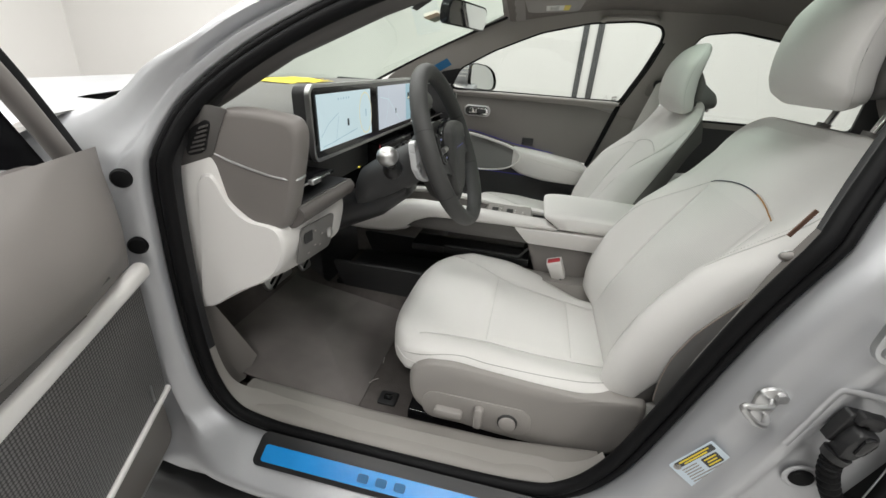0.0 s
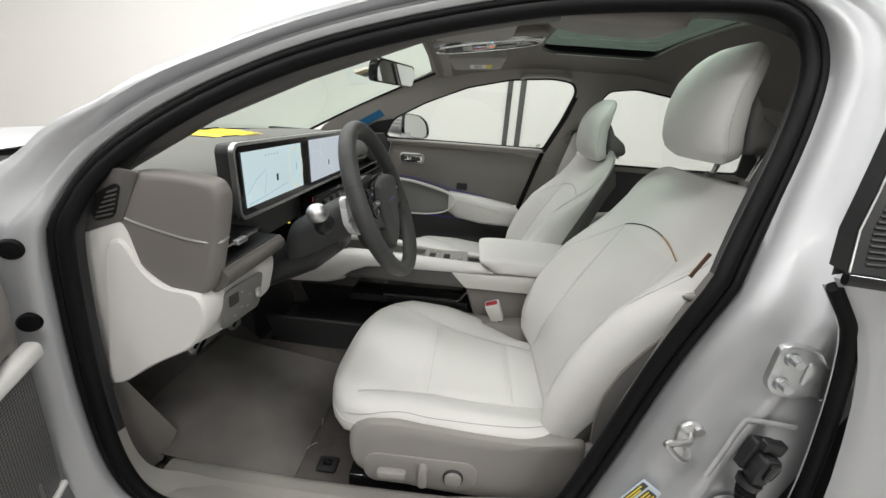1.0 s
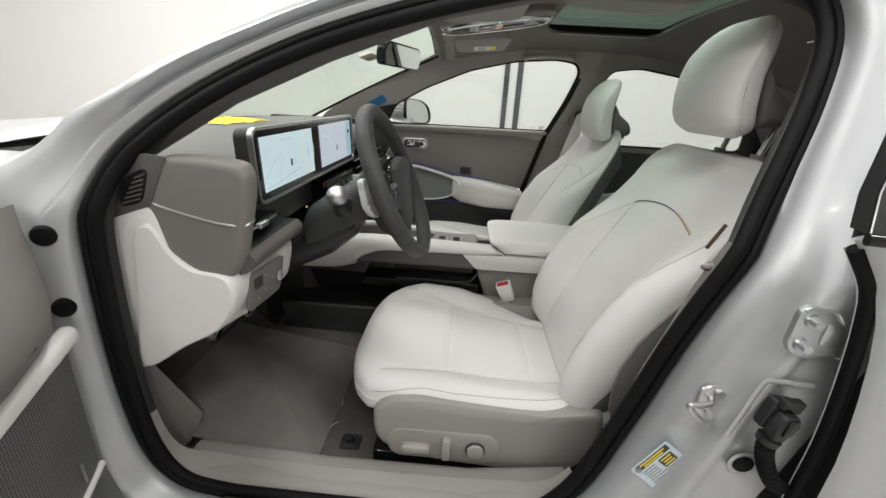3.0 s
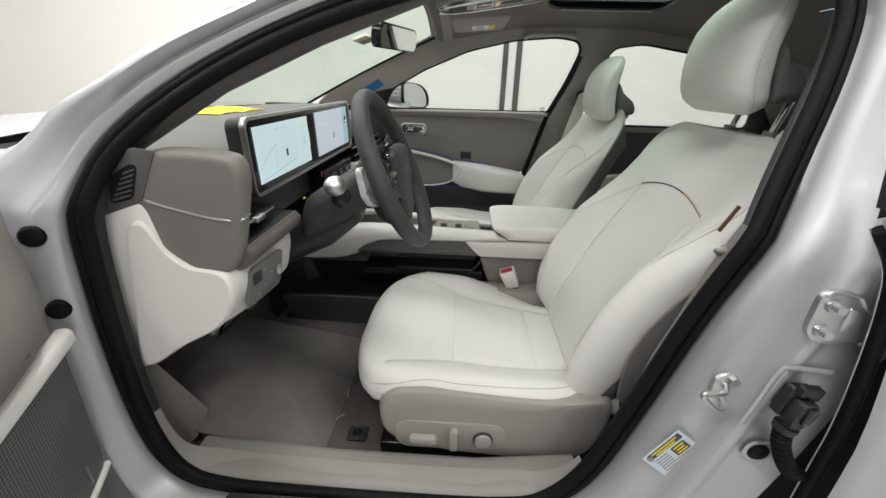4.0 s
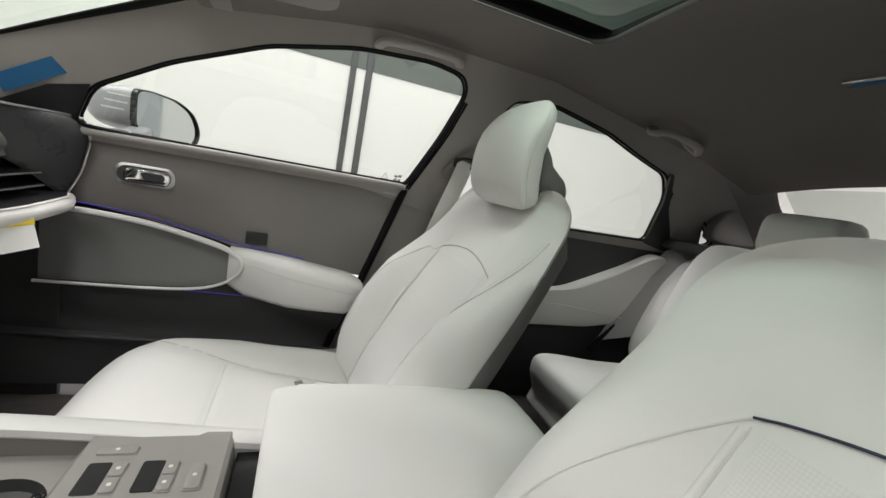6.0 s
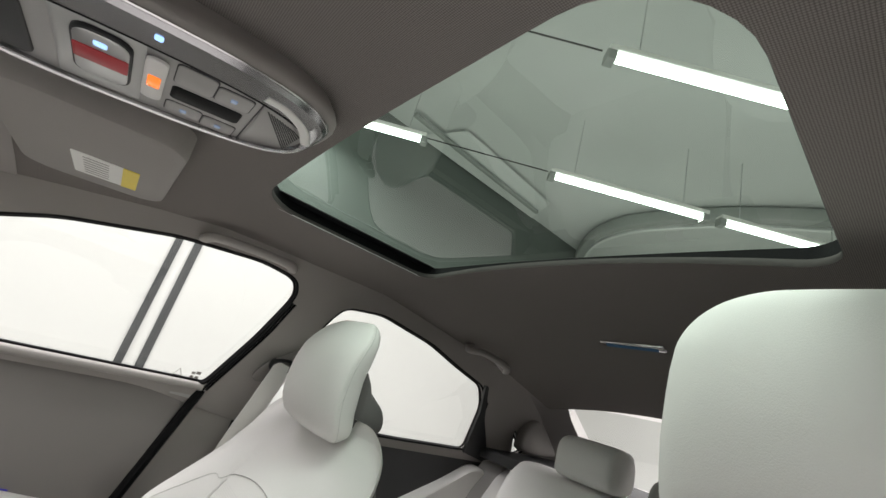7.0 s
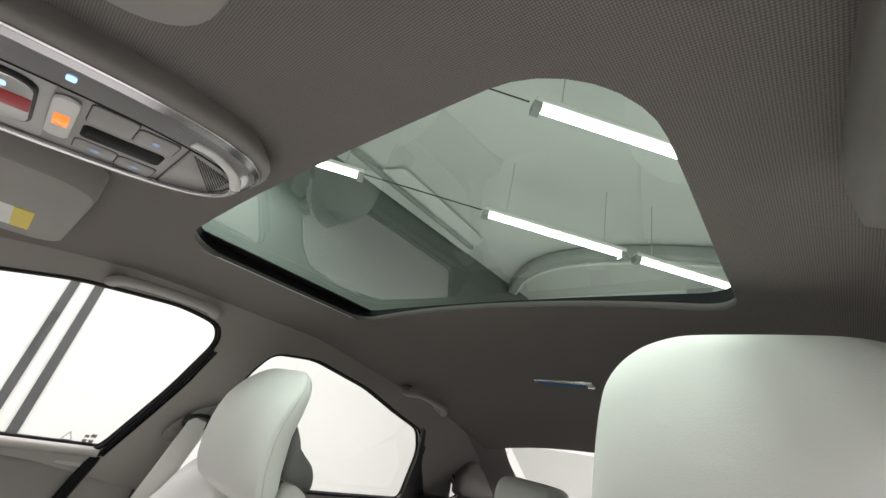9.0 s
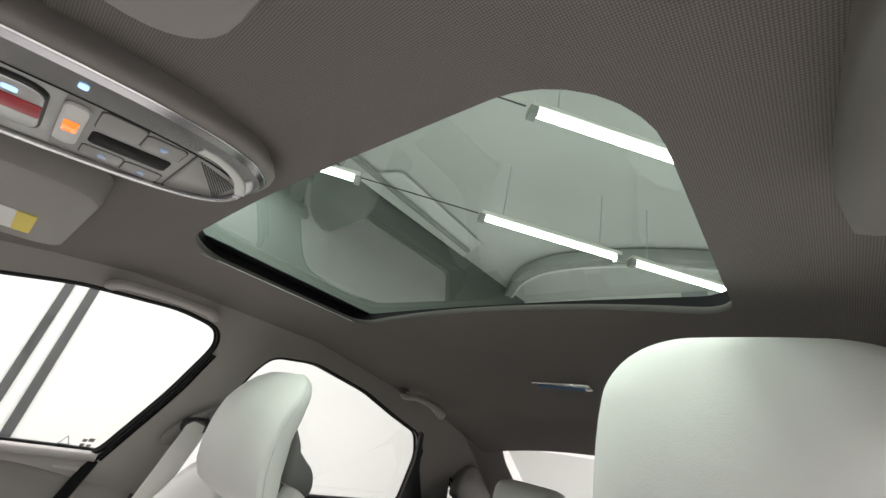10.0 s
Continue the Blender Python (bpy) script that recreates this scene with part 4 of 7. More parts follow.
def front_seat(y, raise_head, label, outboard, arch_h):
    """outboard: -1 or +1, the door's side; arch_h: height of the arched seam."""
    t = thing("front_seat", label, "car seat", "front seats", at=(0, y, 0))
    cush = part("cushion", cushion_bm(-outboard), LEATHER, t, "pale grey leather cushion", sharp=60)
    backrest = part("backrest", backrest_bm(), LEATHER, t, "pale grey leather backrest", sharp=60)
    part("back_shell", shell_bm(), SEATBACK, t, "dark grey rear shell", sharp=60)
    h = part("headrest", headrest_bm(), LEATHER, t, "pale grey leather headrest", sharp=60)
    h.location = (0.010 * raise_head / 0.078, 0, raise_head)
    seam(head_loop(0.998, 0.24, 0.0004) + head_loop(0.998, 0.24, 0.0004)[:1], SEAM, h, 0.0008)
    hs = part("headrest_shell", slab(HSHELL, 0.102, 0.1, 6, 0.006), SEATBACK, t, "dark grey rear shell of the headrest", sharp=60)
    hs.location = h.location
    for s in (1, -1):
        part("headrest_post", cyl((0.732, s * 0.065, 1.0), (0.742 + 0.25 * raise_head, s * 0.065, 1.03 + raise_head * 0.95), 0.0062), CHROME, t, "chrome post")
        part("post_guide", cyl((0.735, s * 0.065, 1.018), (0.738, s * 0.065, 1.034), 0.012), LEATHER_MID, t)
    # cushion seams
    for s in (1, -1):
        seam([(x, s * cushion_insert(x), cushion_top(x, s * cushion_insert(x), -outboard) + 0.0019) for x in (-0.005, 0.02, 0.08, 0.15, 0.22, 0.3, 0.38, 0.43)], SEAM, cush)
        seam([(x, s * (cushion_half(x) + 0.0002), interp([-0.06, 0.0, 0.25, 0.42], [0.500, 0.502, 0.492, 0.478], x)) for x in (-0.06, -0.04, -0.02, 0.02, 0.08, 0.16, 0.24, 0.32, 0.4)], SEAM, cush, 0.0010)
    for x0 in (0.14, 0.337):
        seam([(x0, u * (cushion_insert(x0) - 0.012), cushion_top(x0, u * 0.13) + 0.0010) for u in np.linspace(-1, 1, 9)], SEAM, cush, 0.0009)
    low = []
    for x in (-0.03, 0.0, 0.03, 0.06, 0.10, 0.15, 0.2, 0.25, 0.3, 0.35, 0.40):
        z = interp([-0.03, 0.0, 0.05, 0.10, 0.25, 0.40], [0.512, 0.520, 0.533, 0.537, 0.527, 0.523], x)
        e = min(0.97, (z - 0.487) / (cushion_top(x, outboard * 0.25) - 0.487))
        low.append((x, outboard * (cushion_half(x) * (1 - e ** (1 / 0.42)) ** (1 / 9) + 0.0003), z))
    seam(low, LEATHER_MID, cush, 0.0007, "seam", "grey seam along the lower edge")
    # backrest panels and seams
    for s in (1, -1):
        seam([back_pt(hh, s * back_insert(hh), 0.0008) for hh in (0.05, 0.1, 0.15, 0.25, 0.35, 0.45, 0.55, arch_h - 0.06, arch_h - 0.012)], SEAM, backrest)
    stitch = [(0.06, 0.19), (0.15, 0.195), (0.28, 0.20), (0.42, 0.207), (0.55, 0.215), (0.66, 0.225), (0.76, 0.235), (0.84, 0.235)]
    seam([back_pt(a, -b, 0.0006) for a, b in stitch], SEAM, backrest)
    bow = [(arch_h, 0.142), (arch_h - 0.024, 0.152), (0.64, 0.170), (0.57, 0.188), (0.48, 0.204), (0.38, 0.214), (0.27, 0.220), (0.15, 0.218), (0.06, 0.206)]
    seam([back_pt(a, b, 0.0003) for a, b in bow], SEAM, backrest)
    ins = loft([[back_pt(hh, y2, 0.0008) for y2 in np.linspace(-1, 1, 13) * (back_insert(hh) - 0.012)] for hh in np.linspace(0.07, arch_h - 0.014, 16)], closed=False, caps=False)
    part("back_insert", ins, PERF, backrest, "finely perforated leather insert", sharp=60)
    # arched top seam: on the driver's seat dark thread runs on into orange
    arch = [back_pt(arch_h + 0.045 * (1 - u * u), 0.142 * u, 0.0012) for u in np.linspace(-1, 1, 33)]
    if outboard < 0:
        seam(arch[11:], NAVY, backrest, 0.0012, "arch_thread", "dark thread along the arched seam")
        seam(arch[:12], ORANGE, backrest, 0.0013, "arch_thread", "orange thread along the arched seam")
        seam([back_pt(arch_h + 0.0035 + 0.047 * (1 - u * u), 0.146 * u, 0.0008) for u in np.linspace(-1, -0.35, 9)], SEAM, backrest, 0.0014)
    else:
        seam(arch, LEATHER_MID, backrest, 0.0008, "arch_thread")
    # soft welt beside the insert and a row of stitches down the bolster
    for s in (1, -1):
        welt = [back_pt(hh, s * (back_insert(hh) + 0.004), -0.0012 + 0.0018 * math.sin(math.pi * (hh - 0.08) / (arch_h - 0.10))) for hh in np.linspace(0.08, arch_h - 0.02, 14)]
        part("insert_welt", sweep(spline(welt, 3), ring(0.0042, 8)), LEATHER, backrest, "raised welt beside the insert", sharp=80)
    run = spline([back_pt(a, -(b - 0.009), 0.0004) for a, b in stitch], 14)
    bm = bmesh.new()
    for k in range(0, len(run) - 1):
        p, q = run[k], run[k + 1]
        sweep([p.lerp(q, 0.12), p.lerp(q, 0.72)], ring(0.0006, 5), bm=bm)
    part("stitching", bm, SEAM, backrest, "row of pale stitches")
    if outboard < 0:
        part("fabric_tag", plate([(-0.024, -0.003), (0.024, -0.003), (0.024, 0.003), (-0.024, 0.003)], (Vector((0.5745, outboard * 0.2685, 0.9165)), LEAN, FACE, YU * outboard), 0.003, 0.001), BROWN, t, "small brown side tag")
    cheek = [(0.045, -0.075), (0.07, -0.022), (0.10, -0.006), (0.125, 0.005), (0.163, 0.017), (0.22, 0.022), (0.27, 0.017), (0.33, 0.006), (0.39, -0.012), (0.42, -0.04), (0.42, -0.085)]
    part("side_cheek", plate(corner_round(cheek, 0.006), (FOOT + YU * outboard * 0.2665, LEAN, FACE, YU * outboard), 0.0060, 0.003), SEATBACK, t, "dark grey side panel of the backrest")
    part("side_piping", sweep(spline([FOOT + LEAN * a + FACE * b + YU * outboard * 0.2715 for a, b in cheek[1:9]], 5), ring(0.0009, 6)), mat("piping_thread", (0.33, 0.27, 0.24), 0.7), t, "thin brownish piping")
    # base with side cover and switches
    side = [(-0.012, 0.490), (0.028, 0.522), (0.09, 0.528), (0.25, 0.516), (0.36, 0.512), (0.47, 0.53), (0.47, 0.46), (0.44, 0.378), (0.36, 0.354), (0.14, 0.366), (0.035, 0.384), (-0.006, 0.415)]
    for s in (outboard, -outboard):
        so = corner_round(side, 0.03, 6)
        mid = sum(so, Vector((0, 0))) / len(so)
        o = loft([[(mid.x + (p.x - mid.x) * k, s * y, mid.y + (p.y - mid.y) * k) for p in so] for k, y in ((1.0, 0.205), (1.0, 0.250), (0.992, 0.258), (0.972, 0.2645), (0.935, 0.2672), (0.55, 0.2674), (0.1, 0.2674))])
        part("side_cover", o, TAUPE_SEAT, t, "taupe plastic side cover", sharp=60)
    part("base_pan", box((0.0, -0.20, 0.375), (0.44, 0.20, 0.47), 0.02), BLACK, t)
    q = outboard * 0.2675
    if outboard < 0:
        part("switch_field", plate(rrect(0.235, 0.072, 0.03, 6), ((0.143, q, 0.415), XU, ZU, YU * outboard), 0.003, 0.0015), TAUPE_SEAT, t)
        part("seat_switch", plate(rrect(0.062, 0.020, 0.009, 5), ((0.085, q + outboard * 0.003, 0.408), XU, ZU, YU * outboard), 0.014, 0.005), TAUPE_SEAT, t)
        part("recline_switch", plate(rrect(0.020, 0.055, 0.009, 5), ((0.150, q + outboard * 0.003, 0.412), XU, ZU, YU * outboard), 0.014, 0.005), TAUPE_SEAT, t)
        part("lumbar_ring", plate(rrect(0.042, 0.042, 0.0205, 6), ((0.212, q + outboard * 0.003, 0.411), XU, ZU, YU * outboard), 0.005, 0.002), DARK, t)
        part("lumbar_switch", plate(rrect(0.036, 0.036, 0.0175, 6), ((0.212, q + outboard * 0.004, 0.411), XU, ZU, YU * outboard), 0.010, 0.004), TAUPE_SEAT, t)
    for s in (1, -1):
        part("seat_rail", box((-0.012, s * 0.232 - 0.022, 0.336), (0.47, s * 0.232 + 0.022, 0.368), 0.006), GLOSS, t, "black floor rail")
    return t


front_seat(-0.372, 0.078, "pale grey leather driver's seat with raised headrest", -1, 0.714)
front_seat(0.378, 0.0, "pale grey leather passenger seat with lowered headrest", 1, 0.668)

# ---- rear bench ----
rear = thing("rear_bench", "pale grey leather rear bench seat with low headrests", "car seat")
def pad(loops_fn, name, m, parent, label=""):
    return part(name, loops_fn, m, parent, label, sharp=60)


for y0, y1 in ((-0.52, -0.02), (0.02, 0.52)):
    c, h = (y0 + y1) / 2, (y1 - y0) / 2
    bk = slab([(1.30, 0.55), (1.32, 0.70), (1.37, 0.85), (1.42, 0.955), (1.47, 0.985), (1.53, 0.97), (1.50, 0.85), (1.42, 0.55)], h, 0.06)
    ob = pad(bk, "backrest", LEATHER, rear)
    ob.location = (0, c, 0)
    cu = slab([(0.92, 0.50), (0.90, 0.56), (0.93, 0.60), (1.1, 0.585), (1.32, 0.56), (1.35, 0.45), (0.95, 0.44)], h, 0.06)
    ob = pad(cu, "cushion", LEATHER, rear)
    ob.location = (0, c, 0)
for y in (-0.25, 0.25, 0.0):
    ob = pad(slab([(1.35, 0.985), (1.335, 1.03), (1.345, 1.075), (1.39, 1.095), (1.46, 1.085), (1.48, 1.03), (1.46, 0.985)], 0.092 if y else 0.08, 0.14), "headrest", LEATHER if y else LEATHER_MID, rear)
    ob.location = (0.05, y, 0.005 if y else -0.035)
for s in (1, -1):
    part("side_bolster", slab([(1.30, 0.50), (1.34, 0.70), (1.42, 0.84), (1.50, 0.895), (1.58, 0.90), (1.62, 0.80), (1.5, 0.50)], 0.095, 0.2), LEATHER, rear).location = (0.115, 0.585 * s, 0.03)
part("parcel_shelf", box((1.50, -0.72, 0.93), (2.1, 0.72, 0.965), 0.01), DARK, car)
part("rear_deck", box((1.98, -0.75, 0.3), (2.05, 0.75, 0.95)), DARK, car)
# rear window glass and its surround
backlight = loft([[(1.70 + 0.55 * (1 - v), u * interp([0, 1], [0.62, 0.50], v), 0.965 + 0.245 * v - 0.02 * u * u) for u in np.linspace(-1, 1, 13)] for v in np.linspace(0, 1, 5)], closed=False, caps=False)
part("rear_window", backlight, GLASS, car, "clear rear window glass").visible_shadow = False
# ---- steering wheel ----
SWITCHGREY = mat("switch_grey", (0.035, 0.035, 0.036), 0.22, 0.2, 0.05, 30)
SWITCHMARK = glow("switch_mark", (0.40, 0.45, 0.85), 0.28)
WC = Vector((-0.005, -0.372, 0.916))
WA = radians(23)
WV = Vector((-math.sin(WA), 0, math.cos(WA)))
WN = Vector((math.cos(WA), 0, math.sin(WA)))   # towards the driver
wheel = thing("steering_wheel", "dark grey leather steering wheel with two thick spokes", "steering wheel", at=WC)


def wp(y, v, n=0.0):
    return YU * y + WV * v + WN * n


def rim_pt(a, r=0.170):
    # slightly squared at the bottom
    s = math.sin(a)
    return wp(r * math.cos(a), r * s * (0.965 if s < 0 else 1.0))


rim = [rim_pt(2 * math.pi * k / 72) for k in range(72)]
loops = []
for k in range(73):
    a = 2 * math.pi * (k % 72) / 72
    rad = rim_pt(a).normalized()
    loops.append([rim_pt(a) + rad * (0.0165 * math.cos(b)) + WN * (0.0185 * math.sin(b)) for b in np.linspace(0, 2 * math.pi, 15)[:-1]])
part("rim", loft(loops, caps=False), WHEELSKIN, wheel, "dark grey leather rim", sharp=70)
for a in (20, 160, 205, 335):
    a = radians(a)
    rad, tan = rim_pt(a).normalized(), wp(-math.sin(a), math.cos(a))
    part("rim_seam", loft([[rim_pt(a) + tan * e + rad * (0.0168 * math.cos(b)) + WN * (0.0188 * math.sin(b)) for b in np.linspace(0, 2 * math.pi, 15)[:-1]] for e in (-0.0008, 0.0008)]), BLACK, wheel)
pad_out = [(0.072, 0.030), (0.060, 0.052), (0.0, 0.060), (-0.060, 0.052), (-0.072, 0.030), (-0.070, -0.035), (-0.055, -0.082), (-0.030, -0.106), (0.030, -0.106), (0.055, -0.082), (0.070, -0.035)]
po = [tuple(p) for p in spline(pad_out, 5, True)]
PV2 = (WV + WN * 0.26).normalized()
PN2 = (WN - WV * 0.26).normalized()
part("airbag_pad", plate(po, (WN * -0.004, YU, PV2, PN2), 0.026, 0.012), WHEELSKIN, wheel, "dark grey hub pad", sharp=50)
po2 = [(p[0] * 1.075, p[1] * 1.06) for p in po]
part("hub_gap", plate(po2, (WN * -0.012, YU, PV2, PN2), 0.014, 0.002), GLOSS, wheel)
part("hub_body", loft([[wp(p[0] * k, p[1] * k, n) for p in po] for k, n in ((1.10, -0.016), (1.13, -0.024), (1.1, -0.045), (0.85, -0.07))]), WHEELSKIN, wheel, sharp=60)
for s in (1, -1):
    sp = loft([[wp(s * u, v, n) for v, n in ((hv, 0.004), (hv, -0.012), (-hv2, -0.012), (-hv2, 0.004))] for u, hv, hv2 in ((0.06, 0.030, 0.052), (0.10, 0.020, 0.038), (0.135, 0.022, 0.034), (0.168, 0.030, 0.036))])
    part("spoke", sp, WHEELSKIN, wheel, "dark spoke", sharp=40)
    part("switch_pod", plate(corner_round([(-0.024, 0.030), (0.022, 0.034), (0.026, -0.022), (0.004, -0.034), (-0.026, -0.024)], 0.008), (wp(s * 0.100, 0.014, 0.002), YU * s, WV, WN), 0.007, 0.003), GLOSS, wheel, "gloss black switch pod")
    part("thumb_roller", cyl(wp(s * 0.084, 0.010, 0.011), wp(s * 0.112, 0.010, 0.011), 0.006), SATIN, wheel, "satin silver roller")
    for v, w in ((0.032, 0.030), (-0.006, 0.030)):
        part("switch_key", plate(rrect(w, 0.014, 0.004, 3), (wp(s * 0.099, v, 0.008), YU, WV, WN), 0.003, 0.001), SWITCHGREY, wheel, "grey switch key")
        part("switch_icon", plate(rrect(0.008, 0.003, 0.001, 2), (wp(s * 0.099, v, 0.0112), YU, WV, WN), 0.0006), SWITCHMARK, wheel)
for k in range(4):
    part("hub_light", plate(rrect(0.004, 0.002, 0.0006, 2), (wp(-0.027 + 0.018 * k, 0.000, 0.0225), YU, PV2, PN2), 0.0008), ICONVIOLET, wheel, "small violet hub light")
part("drive_button", cyl(wp(-0.092, -0.058, -0.030), wp(-0.092, -0.058, -0.006), 0.0155), CHROME, wheel, "chrome mode button")
part("drive_button_face", cyl(wp(-0.092, -0.058, -0.006), wp(-0.092, -0.058, -0.005), 0.0115), GLOSS, wheel)

# ---- dashboard ----
dash = thing("dashboard", "two-tone taupe and pale grey dashboard with a long slot vent", "dashboard")


def across(ys, prof_fn):
    """Skins side profiles along y; prof_fn(y) gives (x, z) points."""
    return loft([[(x, y, z) for x, z in prof_fn(y)] for y in ys])


def top_prof(y):
    wing = smooth01(0.15, 0.65, y)
    lift = 0.012 * (1 - (y / 0.75) ** 2)
    fx = interp([-0.7, -0.5, 0.1, 0.2, 0.5, 0.66, 0.72], [-0.34, -0.30, -0.30, -0.29, -0.275, -0.30, -0.34], y)
    pts = [(-0.90, 0.96), (-0.75, 0.985 + lift), (-0.55, 0.992 + lift), (-0.42, 0.985 + lift), (fx - 0.03, 0.966 + lift), (fx, 0.940), (fx, 0.915), (fx - 0.03, 0.895), (-0.6, 0.88), (-0.88, 0.90)]
    u = y / 0.74
    front = -0.90 + 0.30 * u * u + (0.15 * u * u if y < 0 else 0.0)
    return [(max(p.x, front), p.y) for p in spline(pts, 4, True)]


part("top_pad", across(np.linspace(-0.688, 0.735, 30), top_prof), DASHTOP, dash, "dark grey grained dash top", sharp=60)
part("slot_recess", box((-0.62, -0.66, 0.80), (-0.30, 0.70, 0.915)), BLACK, dash, "black slot behind the vents")
for z, x in ((0.878, -0.250), (0.853, -0.244)):
    part("vent_slat", box((x - 0.06, 0.16, z - 0.003), (x, 0.63, z + 0.003), 0.001), GLOSS, dash)
    part("vent_trim", box((x, 0.16, z - 0.0012), (x + 0.003, 0.63, z + 0.0012)), SATIN, dash, "thin bright vent line")
part("vent_slat", box((-0.30, -0.655, 0.862), (-0.232, -0.50, 0.868), 0.001), GLOSS, dash)
part("vent_trim", box((-0.232, -0.655, 0.8635), (-0.230, -0.52, 0.8665)), SATIN, dash, "thin bright vent line")
part("vent_knob", box((-0.234, -0.607, 0.861), (-0.222, -0.572, 0.871), 0.003), SATIN, dash, "small satin vent tab")

# pale lower roll and shelf on the passenger side
def glove_prof(y):
    f = interp([0.14, 0.3, 0.5, 0.66, 0.73], [-0.225, -0.205, -0.195, -0.205, -0.235], y)
    pts = [(-0.45, 0.826), (f - 0.03, 0.832), (f - 0.006, 0.829), (f + 0.004, 0.818), (f - 0.004, 0.803), (f - 0.035, 0.787), (f - 0.08, 0.776), (-0.40, 0.77), (-0.55, 0.765), (-0.56, 0.80)]
    return [tuple(p) for p in spline(pts, 4, True)]


part("glove_panel", across(np.linspace(0.13, 0.73, 16), glove_prof), TRIM, dash, "pale grey glovebox panel", sharp=60)
part("glove_shelf", loft([[(-0.42, y, 0.8345) for y in np.linspace(0.15, 0.715, 12)], [(-0.30, y, 0.8355) for y in np.linspace(0.15, 0.715, 12)], [(interp([0.14, 0.3, 0.5, 0.66, 0.73], [-0.225, -0.205, -0.195, -0.205, -0.235], y) - 0.012, y, 0.8325) for y in np.linspace(0.15, 0.715, 12)]], closed=False, caps=False), BLACK, dash, "black shelf behind the pale roll", sharp=60)
part("under_dash", box((-0.62, 0.15, 0.70), (-0.40, 0.72, 0.79), 0.01), BLACK, dash, "dark underside of the dash")
part("centre_panel", across(np.linspace(-0.14, 0.15, 7), lambda y: [tuple(p) for p in spline([(-0.5, 0.86), (-0.28, 0.86), (-0.255, 0.845), (-0.25, 0.80), (-0.28, 0.755), (-0.36, 0.70), (-0.5, 0.70)], 4, True)]), GLOSS, dash, "gloss black centre controls")
for k, (y, z) in enumerate(((-0.06, 0.83), (0.0, 0.83), (0.06, 0.83), (-0.03, 0.80), (0.03, 0.80))):
    part("centre_button", box((-0.253, y - 0.022, z - 0.008), (-0.244, y + 0.022, z + 0.008), 0.003), BLACK, dash)
    part("button_icon", box((-0.2445, y - 0.006, z - 0.0025), (-0.2435, y + 0.006, z + 0.0025)), SATIN, dash)
part("centre_bar", box((-0.256, -0.10, 0.812), (-0.238, 0.10, 0.818), 0.002), SATIN, dash, "satin bar")

# wing panel at the passenger end
wing = [[(-0.40, 0.50, 1.002), (-0.222, 0.715, 0.999)], [(-0.40, 0.50, 0.985), (-0.206, 0.715, 0.955)], [(-0.36, 0.53, 0.95), (-0.222, 0.715, 0.875)], [(-0.33, 0.56, 0.93), (-0.250, 0.715, 0.815)]]
rows = []
for a, b in wing:
    a, b = Vector(a), Vector(b)
    rows.append([a.lerp(b, t) + Vector((0.02 * math.sin(math.pi * t), 0, 0)) for t in np.linspace(0, 1, 9)])
back = [[p + Vector((-0.06, 0.03, 0)) for p in r] for r in rows]
bm = bmesh.new()
loft([r + b[::-1] for r, b in zip(rows, back)], bm=bm)
part("wing_panel", bm, mat("dark_gloss_trim", (0.03, 0.03, 0.032), 0.28, 0, 0.08, 12), dash, "dark panel at the dash end")
part("wing_edge", sweep(spline([(-0.385, 0.508, 1.0035), (-0.288, 0.606, 1.002), (-0.232, 0.697, 1.001), (-0.212, 0.714, 0.992), (-0.203, 0.714, 0.955), (-0.209, 0.714, 0.915), (-0.219, 0.714, 0.875), (-0.247, 0.713, 0.815)], 5), ring(0.0026, 6)), SATIN, dash, "bright edge of the wing panel")

# driver-side end pod
def pod_loop(y, k):
    pts = [(-0.350, 0.985), (-0.305, 1.004), (-0.215, 1.000), (-0.192, 0.985), (-0.190, 0.955), (-0.203, 0.89), (-0.220, 0.825), (-0.240, 0.801), (-0.290, 0.804), (-0.352, 0.855), (-0.374, 0.92)]
    c = Vector((-0.27, 0.91))
    return [(c.x + (p.x - c.x) * k, y, c.y + (p.y - c.y) * k) for p in spline(pts, 6, True)]


part("end_pod", loft([pod_loop(-0.702, 0.84), pod_loop(-0.701, 0.92), pod_loop(-0.696, 0.97), pod_loop(-0.685, 1.0), pod_loop(-0.672, 1.0), pod_loop(-0.665, 0.985), pod_loop(-0.660, 0.95)]), TAUPE, dash, "taupe end pod", sharp=60)
part("pod_seam", sweep(spline([(-0.368, -0.692, 0.934), (-0.345, -0.7015, 0.925), (-0.30, -0.7025, 0.912), (-0.25, -0.7025, 0.901), (-0.222, -0.7015, 0.898), (-0.209, -0.697, 0.896), (-0.2012, -0.686, 0.897), (-0.2012, -0.668, 0.899)], 5), ring(0.0022, 6)), SATIN, dash, "thin bright line round the pod")
# the pod's taupe with shade put into the colour, as the shelf faces up
part("driver_shelf", across(np.linspace(-0.675, -0.455, 9), lambda y: [tuple(p) for p in spline([(-0.36, 0.820), (-0.23, 0.838), (-0.212, 0.836), (-0.205, 0.823), (-0.217, 0.804), (-0.245, 0.797), (-0.36, 0.80)], 4, True)]), mat("shaded_shelf_taupe", (0.12, 0.11, 0.104), 0.5, 0, 0.05, 10, 0.14, 900), dash, "taupe shelf under the screen", sharp=60)
part("shelf_liner", box((-0.34, -0.672, 0.834), (-0.219, -0.46, 0.8415), 0.002), BLACK, dash)

